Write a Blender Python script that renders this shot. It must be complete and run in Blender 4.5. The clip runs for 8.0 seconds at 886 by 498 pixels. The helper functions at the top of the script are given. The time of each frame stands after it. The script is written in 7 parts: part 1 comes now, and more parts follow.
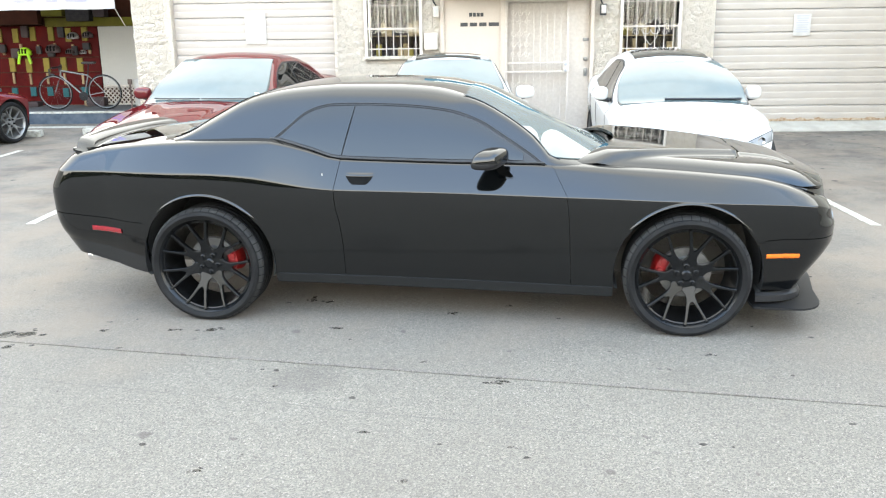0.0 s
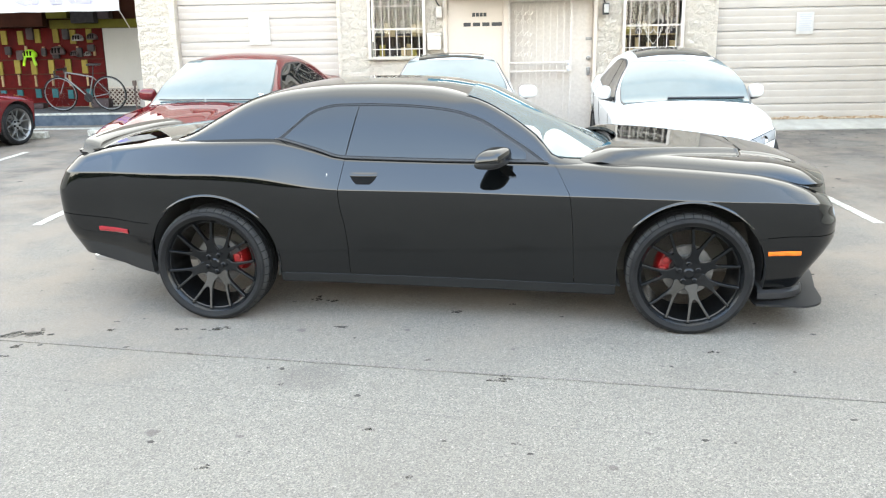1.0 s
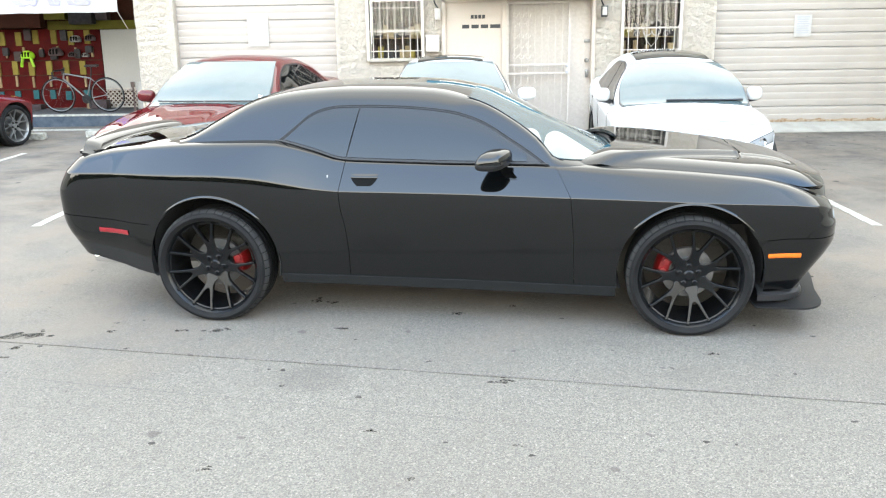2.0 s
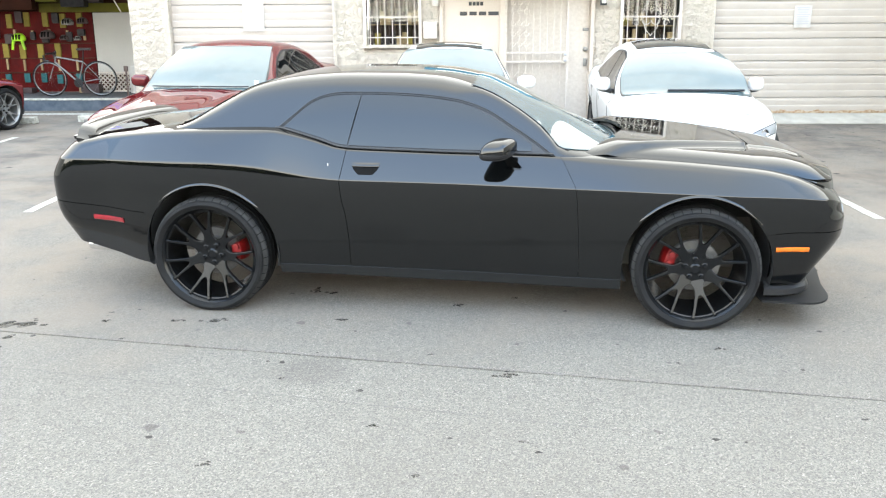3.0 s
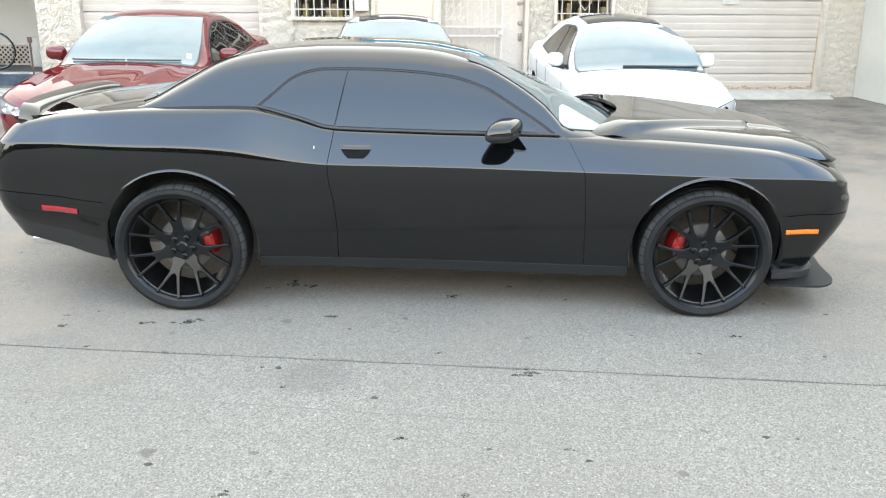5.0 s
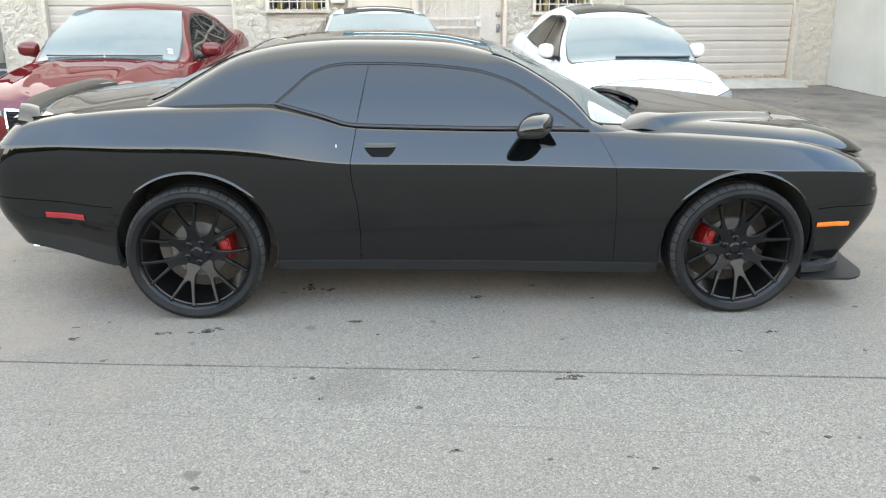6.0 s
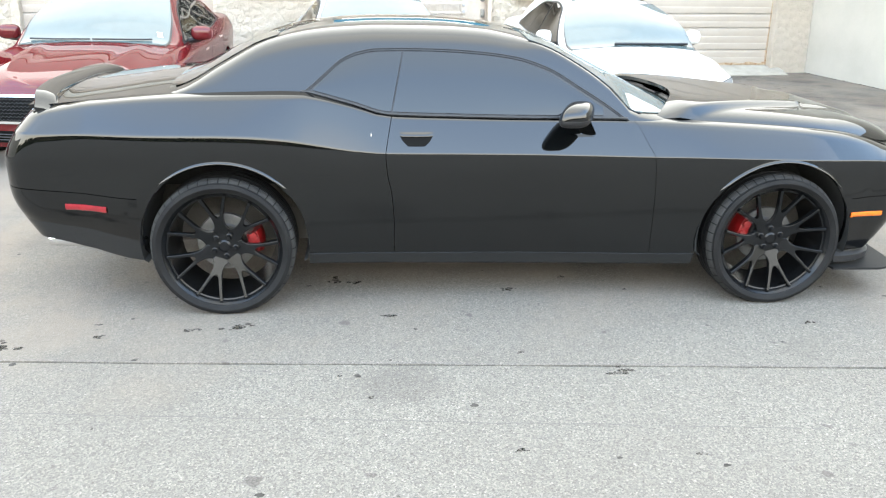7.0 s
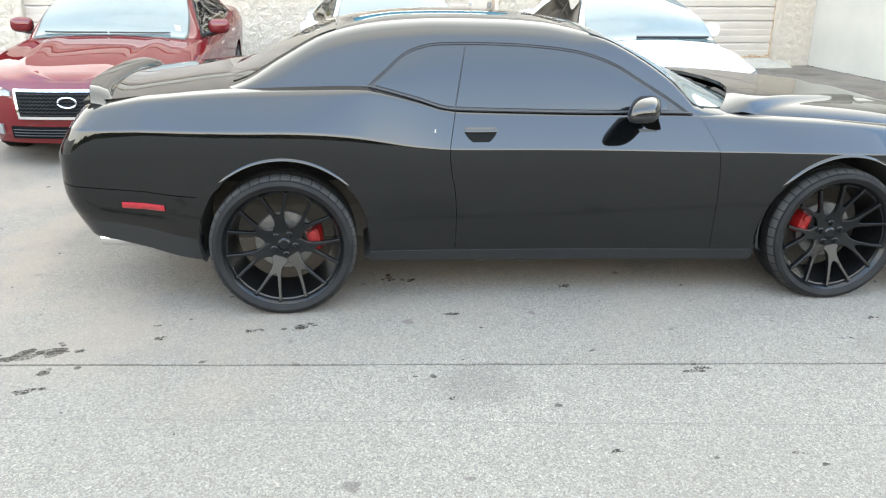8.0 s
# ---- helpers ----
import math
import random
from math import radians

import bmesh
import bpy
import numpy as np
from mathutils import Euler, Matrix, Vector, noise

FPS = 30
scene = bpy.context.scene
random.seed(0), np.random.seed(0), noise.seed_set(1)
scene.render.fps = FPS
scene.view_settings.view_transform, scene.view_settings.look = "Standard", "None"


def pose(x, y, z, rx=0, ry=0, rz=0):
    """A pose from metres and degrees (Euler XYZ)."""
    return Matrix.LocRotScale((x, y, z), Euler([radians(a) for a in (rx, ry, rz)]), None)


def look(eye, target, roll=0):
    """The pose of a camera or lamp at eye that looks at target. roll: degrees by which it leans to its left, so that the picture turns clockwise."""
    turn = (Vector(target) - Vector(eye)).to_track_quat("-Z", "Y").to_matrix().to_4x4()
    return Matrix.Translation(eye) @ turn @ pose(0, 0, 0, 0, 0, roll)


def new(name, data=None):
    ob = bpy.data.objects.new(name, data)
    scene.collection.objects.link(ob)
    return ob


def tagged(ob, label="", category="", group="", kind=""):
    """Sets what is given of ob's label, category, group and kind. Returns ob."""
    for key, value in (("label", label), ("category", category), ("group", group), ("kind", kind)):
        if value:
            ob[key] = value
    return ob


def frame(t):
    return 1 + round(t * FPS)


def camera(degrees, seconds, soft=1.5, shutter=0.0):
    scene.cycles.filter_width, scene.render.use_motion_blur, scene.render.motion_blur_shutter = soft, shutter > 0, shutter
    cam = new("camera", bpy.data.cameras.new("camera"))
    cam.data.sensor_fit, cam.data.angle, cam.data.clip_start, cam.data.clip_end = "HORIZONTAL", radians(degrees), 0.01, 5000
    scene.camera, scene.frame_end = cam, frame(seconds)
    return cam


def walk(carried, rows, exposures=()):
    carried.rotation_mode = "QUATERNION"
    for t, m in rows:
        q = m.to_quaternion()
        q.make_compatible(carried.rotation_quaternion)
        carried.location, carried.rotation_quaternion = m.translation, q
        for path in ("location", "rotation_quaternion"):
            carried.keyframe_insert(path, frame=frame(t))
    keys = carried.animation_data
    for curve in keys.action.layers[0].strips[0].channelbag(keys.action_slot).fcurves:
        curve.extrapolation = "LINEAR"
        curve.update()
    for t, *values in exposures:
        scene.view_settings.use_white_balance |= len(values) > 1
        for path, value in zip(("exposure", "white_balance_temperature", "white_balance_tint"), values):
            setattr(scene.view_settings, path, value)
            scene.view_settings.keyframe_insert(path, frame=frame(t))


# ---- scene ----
cam = camera(55.9, 8.0, 1.2)
METRES, EYE, TILT, LEAN, TURN = 2.16, 1.825, -2.2, 0.8, 1.4
ROWS = [
    (0.0, 0.0, 0.0, 0.0, 0.02, -11.5, -0.08),
    (0.5, -0.002, -0.0097, 0.0021, 0.45, -11.57, 0.09),
    (1.0, 0.0009, -0.0173, 0.001, 0.25, -11.51, 0.19),
    (1.5, -0.0042, -0.0209, 0.0009, 0.13, -11.35, 0.19),
    (3.0, -0.0382, 0.0233, -0.0003, -0.38, -12.2, -0.51),
    (3.5, -0.0707, 0.0892, -0.0019, -1.0, -13.36, -0.72),
    (4.0, -0.1036, 0.1449, 0.0015, -1.65, -13.87, -0.76),
    (4.5, -0.1838, 0.1722, -0.0044, -4.55, -13.81, -1.02),
    (6.0, -0.4414, 0.3062, -0.0036, -10.08, -14.31, -0.41),
    (6.5, -0.5004, 0.3571, -0.0041, -11.49, -15.02, -0.62),
    (7.0, -0.6145, 0.3947, -0.0034, -12.79, -15.26, -0.84),
    (7.5, -0.7203, 0.4238, -0.0004, -13.13, -15.7, -0.96),
    (8.0, -0.7975, 0.4707, -0.0048, -14.1, -15.71, -0.85),
]
walk(cam, [(t, pose(0, 0, EYE, TILT, LEAN, TURN) @ pose(METRES * x, METRES * y, METRES * z, 90 + pitch, roll, yaw)) for t, x, y, z, yaw, pitch, roll in ROWS], [(0.0, 0.05), (1.7, 0.04), (3.0, 0.08), (4.0, 0.14), (4.6, 0.12), (5.7, -0.25), (6.05, -0.25), (6.3, 0.04), (7.0, 0.18), (8.0, 0.13)])
# ---- world, sun ----
SLOPE = math.atan(0.0267)


def on_ground(x, y, yaw=0.0):
    """The pose of a thing that stands on the sloping ground."""
    return Matrix.Translation((x, y, 0.0267 * y)) @ Matrix.Rotation(SLOPE, 4, "X") @ Matrix.Rotation(radians(yaw), 4, "Z")


world = bpy.data.worlds.new("sky")
scene.world = world
world.use_nodes = True
wn = world.node_tree.nodes
sky = wn.new("ShaderNodeTexSky")
sky.sky_type = "NISHITA"
sky.sun_disc = False
sky.sun_elevation, sky.sun_rotation = radians(60), radians(188)
sky.air_density, sky.dust_density, sky.ozone_density = 1.0, 0.3, 1.0
# thin cloud over the blue: pale and warm at the skyline, blue half-way up at the camera's back, white overhead and over the workshop
wt = world.node_tree
up = wn.new("ShaderNodeSeparateXYZ")
wt.links.new(wn.new("ShaderNodeTexCoord").outputs["Generated"], up.inputs[0])


def sky_ramp(stops):
    r = wn.new("ShaderNodeValToRGB")
    while len(r.color_ramp.elements) < len(stops):
        r.color_ramp.elements.new(0.5)
    for e, (p, c) in zip(r.color_ramp.elements, stops):
        e.position, e.color = p, (*c, 1)
    wt.links.new(up.outputs["Z"], r.inputs[0])
    return r.outputs[0]


back_sky = sky_ramp([(0.0, (6.8, 6.1, 4.7)), (0.10, (6.9, 6.7, 5.8)), (0.30, (6.5, 6.8, 6.8)), (0.60, (3.0, 4.3, 6.0)), (0.75, (2.3, 3.5, 5.3)), (0.90, (2.7, 3.5, 4.4)), (1.0, (4.2, 4.3, 4.1))])
front_sky = sky_ramp([(0.0, (4.1, 3.95, 3.5)), (0.30, (4.2, 4.1, 3.75)), (0.60, (4.4, 4.5, 4.25)), (0.85, (4.3, 4.4, 4.2)), (1.0, (4.2, 4.3, 4.1))])
side = wn.new("ShaderNodeMapRange")
side.interpolation_type = "SMOOTHSTEP"
side.inputs["From Min"].default_value, side.inputs["From Max"].default_value = 0.50, -0.10
wt.links.new(up.outputs["Y"], side.inputs["Value"])
haze = wn.new("ShaderNodeMix")
haze.data_type = "RGBA"
wt.links.new(side.outputs[0], haze.inputs[0])
wt.links.new(front_sky, haze.inputs[6])
wt.links.new(back_sky, haze.inputs[7])
cloud = wn.new("ShaderNodeBackground")
wt.links.new(haze.outputs[2], cloud.inputs[0])
cloud.inputs[1].default_value = 1.0
both = wn.new("ShaderNodeAddShader")
wn["Background"].inputs[1].default_value = 0.03
wt.links.new(sky.outputs[0], wn["Background"].inputs[0])
wt.links.new(wn["Background"].outputs[0], both.inputs[0])
wt.links.new(cloud.outputs[0], both.inputs[1])
wt.links.new(both.outputs[0], wn["World Output"].inputs[0])

sun = new("sun", bpy.data.lights.new("sun", "SUN"))
# the sun, spread wide by the cloud overhead
sun.data.energy, sun.data.angle, sun.data.color = 1.4, radians(90), (1.0, 0.93, 0.83)
SUN_EL, SUN_AZ = radians(60), radians(188)
sun.matrix_world = look((30 * math.sin(SUN_AZ) * math.cos(SUN_EL), 30 * math.cos(SUN_AZ) * math.cos(SUN_EL), 30 * math.sin(SUN_EL)), (0, 0, 0))


# ---- materials ----
def nodes_of(name):
    m = bpy.data.materials.new(name)
    m.use_nodes = True
    t = m.node_tree
    return m, t, t.nodes["Principled BSDF"]


def link(t, a, b):
    t.links.new(a, b)


def tex_coord(t, kind="Object", scale=1.0):
    c = t.nodes.new("ShaderNodeTexCoord")
    mp = t.nodes.new("ShaderNodeMapping")
    mp.inputs["Scale"].default_value = (scale, scale, scale) if not isinstance(scale, tuple) else scale
    link(t, c.outputs[kind], mp.inputs[0])
    return mp.outputs[0]


def noise_node(t, vec, scale, detail=4.0, rough=0.55):
    n = t.nodes.new("ShaderNodeTexNoise")
    n.inputs["Scale"].default_value, n.inputs["Detail"].default_value, n.inputs["Roughness"].default_value = scale, detail, rough
    link(t, vec, n.inputs["Vector"])
    return n.outputs["Fac"]


def ramp(t, fac, stops):
    r = t.nodes.new("ShaderNodeValToRGB")
    while len(r.color_ramp.elements) < len(stops):
        r.color_ramp.elements.new(0.5)
    for e, (p, c) in zip(r.color_ramp.elements, stops):
        e.position, e.color = p, (*c, 1) if len(c) == 3 else c
    link(t, fac, r.inputs[0])
    return r.outputs[0]


def mix(t, fac, a, b, mode="MIX"):
    m = t.nodes.new("ShaderNodeMix")
    m.data_type, m.blend_type = "RGBA", mode
    for sock, v in ((m.inputs[0], fac), (m.inputs[6], a), (m.inputs[7], b)):
        if isinstance(v, (int, float)):
            sock.default_value = v
        elif isinstance(v, tuple):
            sock.default_value = (*v, 1)
        else:
            link(t, v, sock)
    return m.outputs[2]


def bump(t, bsdf, height, strength, dist=0.01):
    b = t.nodes.new("ShaderNodeBump")
    b.inputs["Strength"].default_value, b.inputs["Distance"].default_value = strength, dist
    link(t, height, b.inputs["Height"])
    link(t, b.outputs[0], bsdf.inputs["Normal"])


def surface(name, a, b=None, scale=6.0, rough=0.6, metal=0.0, fine=80.0, relief=0.15, coat=0.0, per_object=0.0):
    """A material with two colours mingled at a large and a fine scale, and a fine relief."""
    m, t, p = nodes_of(name)
    b = b or tuple(c * 0.82 for c in a)
    v = tex_coord(t)
    big, small = noise_node(t, v, scale, 5), noise_node(t, v, fine, 3)
    col = mix(t, ramp(t, big, [(0.35, (0, 0, 0)), (0.65, (1, 1, 1))]), a, b)
    col = mix(t, 0.12, col, ramp(t, small, [(0.3, tuple(c * 0.6 for c in a)), (0.7, tuple(min(1, c * 1.25) for c in a))]))
    if per_object:
        info = t.nodes.new("ShaderNodeObjectInfo")
        col = mix(t, per_object, col, ramp(t, info.outputs["Random"], [(0.0, tuple(c * 0.7 for c in a)), (1.0, tuple(min(1, c * 1.2) for c in a))]))
    link(t, col, p.inputs["Base Color"])
    p.inputs["Roughness"].default_value, p.inputs["Metallic"].default_value, p.inputs["Coat Weight"].default_value = rough, metal, coat
    p.inputs["Coat Roughness"].default_value = 0.04
    if relief:
        bump(t, p, small, relief, 0.004)
    return m


def car_paint(name, color, flake=0.0, rough=0.3):
    m, t, p = nodes_of(name)
    v = tex_coord(t)
    dust = noise_node(t, v, 3.0, 6)
    speck = noise_node(t, v, 900.0, 1)
    c = mix(t, ramp(t, dust, [(0.45, (0, 0, 0)), (0.8, (0.006, 0.006, 0.006))]), color, (0.35, 0.33, 0.30))
    if flake:
        c = mix(t, flake, c, ramp(t, speck, [(0.4, tuple(k * 0.6 for k in color)), (0.65, tuple(min(1, k * 1.8) for k in color))]))
    link(t, c, p.inputs["Base Color"])
    p.inputs["Roughness"].default_value = rough
    if max(color) < 0.1:
        p.inputs["Specular IOR Level"].default_value = 0.0
    p.inputs["Coat Weight"].default_value = 1.0
    p.inputs["Coat IOR"].default_value = 1.55
    p.inputs["Coat Roughness"].default_value = 0.015
    bump(t, p, noise_node(t, v, 14.0, 2), 0.015, 0.01)
    return m


def rubble(name, a, b):
    """Painted rough stone: lumps and pits under the paint."""
    m = surface(name, a, b, 5, 0.78, 0, 60, 0)
    t = m.node_tree
    v = tex_coord(t)
    cre = ramp(t, noise_node(t, v, 13.0, 4, 0.6), [(0.40, (1, 1, 1)), (0.475, (0, 0, 0)), (0.5, (0, 0, 0)), (0.60, (0.9, 0.9, 0.9))])
    h = mix(t, 0.5, mix(t, 0.5, cre, noise_node(t, v, 28.0, 5, 0.6)), noise_node(t, v, 85.0, 4, 0.6))
    bump(t, t.nodes["Principled BSDF"], h, 1.0, 0.075)
    return m


def plain(name, color, rough=0.5, metal=0.0, emit=0.0):
    m, t, p = nodes_of(name)
    p.inputs["Base Color"].default_value = (*color, 1)
    p.inputs["Roughness"].default_value, p.inputs["Metallic"].default_value = rough, metal
    if emit:
        p.inputs["Emission Color"].default_value, p.inputs["Emission Strength"].default_value = (*color, 1), emit
    return m


def dark_glass(name, color, rough=0.02, ior=1.5):
    m, t, p = nodes_of(name)
    v = tex_coord(t)
    link(t, ramp(t, noise_node(t, v, 5.0, 3), [(0.3, color), (0.7, tuple(c * 1.15 for c in color))]), p.inputs["Base Color"])
    p.inputs["Roughness"].default_value, p.inputs["IOR"].default_value = rough, ior
    return m


STAIN = (-0.78, 4.21, 0.11)


def ground_material():
    m, t, p = nodes_of("worn_pale_asphalt")
    v = tex_coord(t)
    cell = t.nodes.new("ShaderNodeTexVoronoi")
    cell.inputs["Scale"].default_value = 140.0
    link(t, v, cell.inputs["Vector"])
    stones = ramp(t, cell.outputs["Color"], [(0.0, (0.070, 0.064, 0.053)), (0.3, (0.128, 0.117, 0.099)), (0.6, (0.163, 0.148, 0.126)), (0.86, (0.215, 0.196, 0.166)), (1.0, (0.315, 0.288, 0.242))])
    grit = noise_node(t, v, 210.0, 3)
    col = mix(t, ramp(t, grit, [(0.34, (0.8, 0.8, 0.8)), (0.47, (0, 0, 0))]), stones, (0.067, 0.057, 0.047))
    large = noise_node(t, v, 0.55, 6, 0.6)
    col = mix(t, ramp(t, large, [(0.38, (0, 0, 0)), (0.68, (0.42, 0.42, 0.42))]), col, (0.107, 0.092, 0.077))
    mid = noise_node(t, v, 3.1, 6, 0.65)
    col = mix(t, ramp(t, mid, [(0.56, (0, 0, 0)), (0.74, (0.35, 0.35, 0.35))]), col, (0.094, 0.083, 0.068))
    spots = noise_node(t, v, 9.0, 2, 0.4)
    col = mix(t, ramp(t, spots, [(0.73, (0, 0, 0)), (0.76, (0.55, 0.55, 0.55))]), col, (0.044, 0.036, 0.032))
    # beyond the joint the slab is a little greyer
    sp = t.nodes.new("ShaderNodeVectorMath")
    sp.operation = "DOT_PRODUCT"
    link(t, v, sp.inputs[0])
    sp.inputs[1].default_value = (0.133, 0.675, 0.000)
    far = t.nodes.new("ShaderNodeMapRange")
    far.inputs["From Min"].default_value, far.inputs["From Max"].default_value = 2.812, 2.822
    far.inputs["To Max"].default_value = 0.05
    link(t, sp.outputs["Value"], far.inputs["Value"])
    col = mix(t, far.outputs[0], col, (0.089, 0.076, 0.064))
    # the parking rows beyond the car are older and darker than the lane
    sep = t.nodes.new("ShaderNodeSeparateXYZ")
    link(t, v, sep.inputs[0])
    wob = t.nodes.new("ShaderNodeMath")
    wob.operation = "MULTIPLY_ADD"
    link(t, large, wob.inputs[0])
    wob.inputs[1].default_value = 5.0
    link(t, sep.outputs["Y"], wob.inputs[2])
    band = t.nodes.new("ShaderNodeMapRange")
    band.inputs["From Min"].default_value, band.inputs["From Max"].default_value = 8.5, 12.5
    band.inputs["To Max"].default_value = 0.22
    link(t, wob.outputs[0], band.inputs["Value"])
    col = mix(t, band.outputs[0], col, (0.084, 0.073, 0.063))
    # old stains in the parking rows, and one faint round patch in the lane
    blot = noise_node(t, v, 1.15, 8, 0.7)
    far2 = t.nodes.new("ShaderNodeMapRange")
    far2.inputs["From Min"].default_value, far2.inputs["From Max"].default_value = 9.0, 11.5
    link(t, wob.outputs[0], far2.inputs["Value"])
    col = mix(t, mix(t, 1.0, far2.outputs[0], ramp(t, blot, [(0.44, (0, 0, 0)), (0.54, (0.5, 0.5, 0.5)), (0.62, (0.85, 0.85, 0.85))]), "MULTIPLY"), col, (0.051, 0.043, 0.036))
    dist = t.nodes.new("ShaderNodeVectorMath")
    dist.operation = "DISTANCE"
    warp = t.nodes.new("ShaderNodeVectorMath")
    warp.operation = "MULTIPLY_ADD"
    nz = t.nodes.new("ShaderNodeTexNoise")
    nz.inputs["Scale"].default_value = 7.0
    link(t, v, nz.inputs["Vector"])
    link(t, nz.outputs["Color"], warp.inputs[0])
    warp.inputs[1].default_value = (0.14, 0.14, 0.0)
    link(t, v, warp.inputs[2])
    link(t, warp.outputs[0], dist.inputs[0])
    dist.inputs[1].default_value = STAIN
    col = mix(t, ramp(t, dist.outputs["Value"], [(0.13, (0.32, 0.32, 0.32)), (0.24, (0, 0, 0))]), col, (0.060, 0.050, 0.043))
    # tan dust where the cars stand, its colour also lightened against their deep shade
    dust = t.nodes.new("ShaderNodeMapRange")
    dust.inputs["From Min"].default_value, dust.inputs["From Max"].default_value = 6.9, 8.1
    link(t, wob.outputs[0], dust.inputs["Value"])
    col = mix(t, mix(t, 1.0, dust.outputs[0], ramp(t, noise_node(t, v, 1.7, 5, 0.6), [(0.40, (0.05, 0.05, 0.05)), (0.60, (0.55, 0.55, 0.55))]), "MULTIPLY"), col, (0.192, 0.153, 0.116))
    link(t, col, p.inputs["Base Color"])
    p.inputs["Roughness"].default_value = 0.88
    bump(t, p, mix(t, 0.5, cell.outputs["Distance"], grit), 0.5, 0.006)
    return m


M_GROUND = ground_material()
M_BLACK = dark_glass("black_gloss_paint", (0.0014, 0.0017, 0.0019), 0.04, 1.57)


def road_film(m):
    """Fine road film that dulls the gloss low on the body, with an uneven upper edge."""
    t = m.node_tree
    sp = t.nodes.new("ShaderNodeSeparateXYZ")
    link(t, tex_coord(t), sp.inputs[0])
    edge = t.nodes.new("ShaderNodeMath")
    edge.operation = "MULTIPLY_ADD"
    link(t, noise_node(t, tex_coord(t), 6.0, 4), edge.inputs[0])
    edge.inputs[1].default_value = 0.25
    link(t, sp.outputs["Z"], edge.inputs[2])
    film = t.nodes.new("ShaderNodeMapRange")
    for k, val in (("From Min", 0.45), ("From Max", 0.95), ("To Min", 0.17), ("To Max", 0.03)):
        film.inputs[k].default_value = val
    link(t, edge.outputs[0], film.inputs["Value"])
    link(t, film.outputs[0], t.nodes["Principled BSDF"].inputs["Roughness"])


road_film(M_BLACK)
M_RED = car_paint("deep_red_metallic_paint", (0.085, 0.0075, 0.009), 0.25, 0.3)
M_RED.node_tree.nodes["Principled BSDF"].inputs["Coat Weight"].default_value = 0.85
M_WHITE = car_paint("white_gloss_paint", (0.62, 0.62, 0.61), 0.0, 0.3)
M_TINT = dark_glass("black_tinted_glass", (0.0022, 0.0030, 0.0034), 0.02, 1.54)
M_SCREEN = dark_glass("windscreen_glass", (0.058, 0.082, 0.086), 0.015, 1.70)
M_RUBBER = surface("tyre_rubber", (0.005, 0.005, 0.0055), (0.010, 0.0098, 0.0095), 9, 0.7, 0, 300, 0.25)
M_RUBBER.node_tree.nodes["Principled BSDF"].inputs["Specular IOR Level"].default_value = 0.2
M_TREAD = surface("dusty_tread_rubber", (0.020, 0.0198, 0.0195), (0.034, 0.033, 0.031), 14, 0.8, 0, 250, 0.3)
M_TREAD.node_tree.nodes["Principled BSDF"].inputs["Specular IOR Level"].default_value = 0.25
M_TRIM = surface("black_plastic_trim", (0.010, 0.010, 0.011), None, 12, 0.42, 0, 400, 0.1)
M_SKIRT = surface("satin_black_sill", (0.014, 0.015, 0.016), None, 6, 0.22, 0, 200, 0.05)
M_RIM = surface("satin_black_alloy", (0.0050, 0.0054, 0.0060), None, 10, 0.22, 0.0, 200, 0.02, 0.0)
M_RIM.node_tree.nodes["Principled BSDF"].inputs["Specular IOR Level"].default_value = 0.28
M_UNDER = surface("grey_road_dust_underseal", (0.12, 0.11, 0.095), None, 5, 0.9, 0, 100, 0.2)
M_DARK = plain("dark_void", (0.006, 0.006, 0.006), 0.9)
M_DARK.node_tree.nodes["Principled BSDF"].inputs["Specular IOR Level"].default_value = 0.08
M_LINER = surface("wheel_arch_liner", (0.022, 0.022, 0.021), None, 8, 0.9, 0, 150, 0.3)
M_CALIPER = surface("red_caliper_paint", (0.18, 0.006, 0.006), None, 20, 0.35, 0, 200, 0.05)
M_SPLITTER = surface("matt_black_plastic", (0.010, 0.010, 0.0105), None, 8, 0.55, 0, 300, 0.05)
M_SPLITTER.node_tree.nodes["Principled BSDF"].inputs["Specular IOR Level"].default_value = 0.25
M_DISC = surface("bare_steel", (0.24, 0.235, 0.23), (0.15, 0.147, 0.143), 15, 0.4, 0.9, 200, 0.1)
M_CHROME = plain("chrome", (0.85, 0.85, 0.86), 0.08, 1.0)
M_REDLENS = surface("red_lens", (0.24, 0.008, 0.014), None, 30, 0.15, 0, 300, 0.05, 1.0)
M_AMBER = surface("amber_lens", (0.72, 0.16, 0.008), None, 30, 0.15, 0, 300, 0.05, 1.0)
M_LAMP = dark_glass("clear_lamp_lens", (0.16, 0.165, 0.165), 0.06)
M_BIKE = surface("dull_silver_paint", (0.17, 0.17, 0.165), None, 20, 0.35, 0.3, 200, 0.03)
# concrete for the shop walkway, its colour darkened to carry the shade there
M_SHADECONC = surface("shaded_dark_concrete", (0.085, 0.082, 0.08), (0.05, 0.049, 0.048), 3, 0.85, 0, 120, 0.35)
M_SILVER = surface("silver_alloy", (0.22, 0.22, 0.215), None, 20, 0.35, 0.7, 200, 0.03)
M_LINE = surface("worn_white_road_paint", (0.478, 0.460, 0.396), (0.208, 0.195, 0.162), 14, 0.7, 0, 120, 0.3)
M_OIL = surface("dark_oil_stain", (0.042, 0.037, 0.030), (0.095, 0.084, 0.069), 60, 0.7, 0, 150, 0.3)
M_SEAM = surface("dusty_seam", (0.085, 0.078, 0.067), (0.13, 0.12, 0.105), 30, 0.9, 0, 150, 0.3)
M_FLECK = surface("grey_grit", (0.035, 0.032, 0.028), (0.08, 0.073, 0.063), 25, 0.85, 0, 150, 0.3)
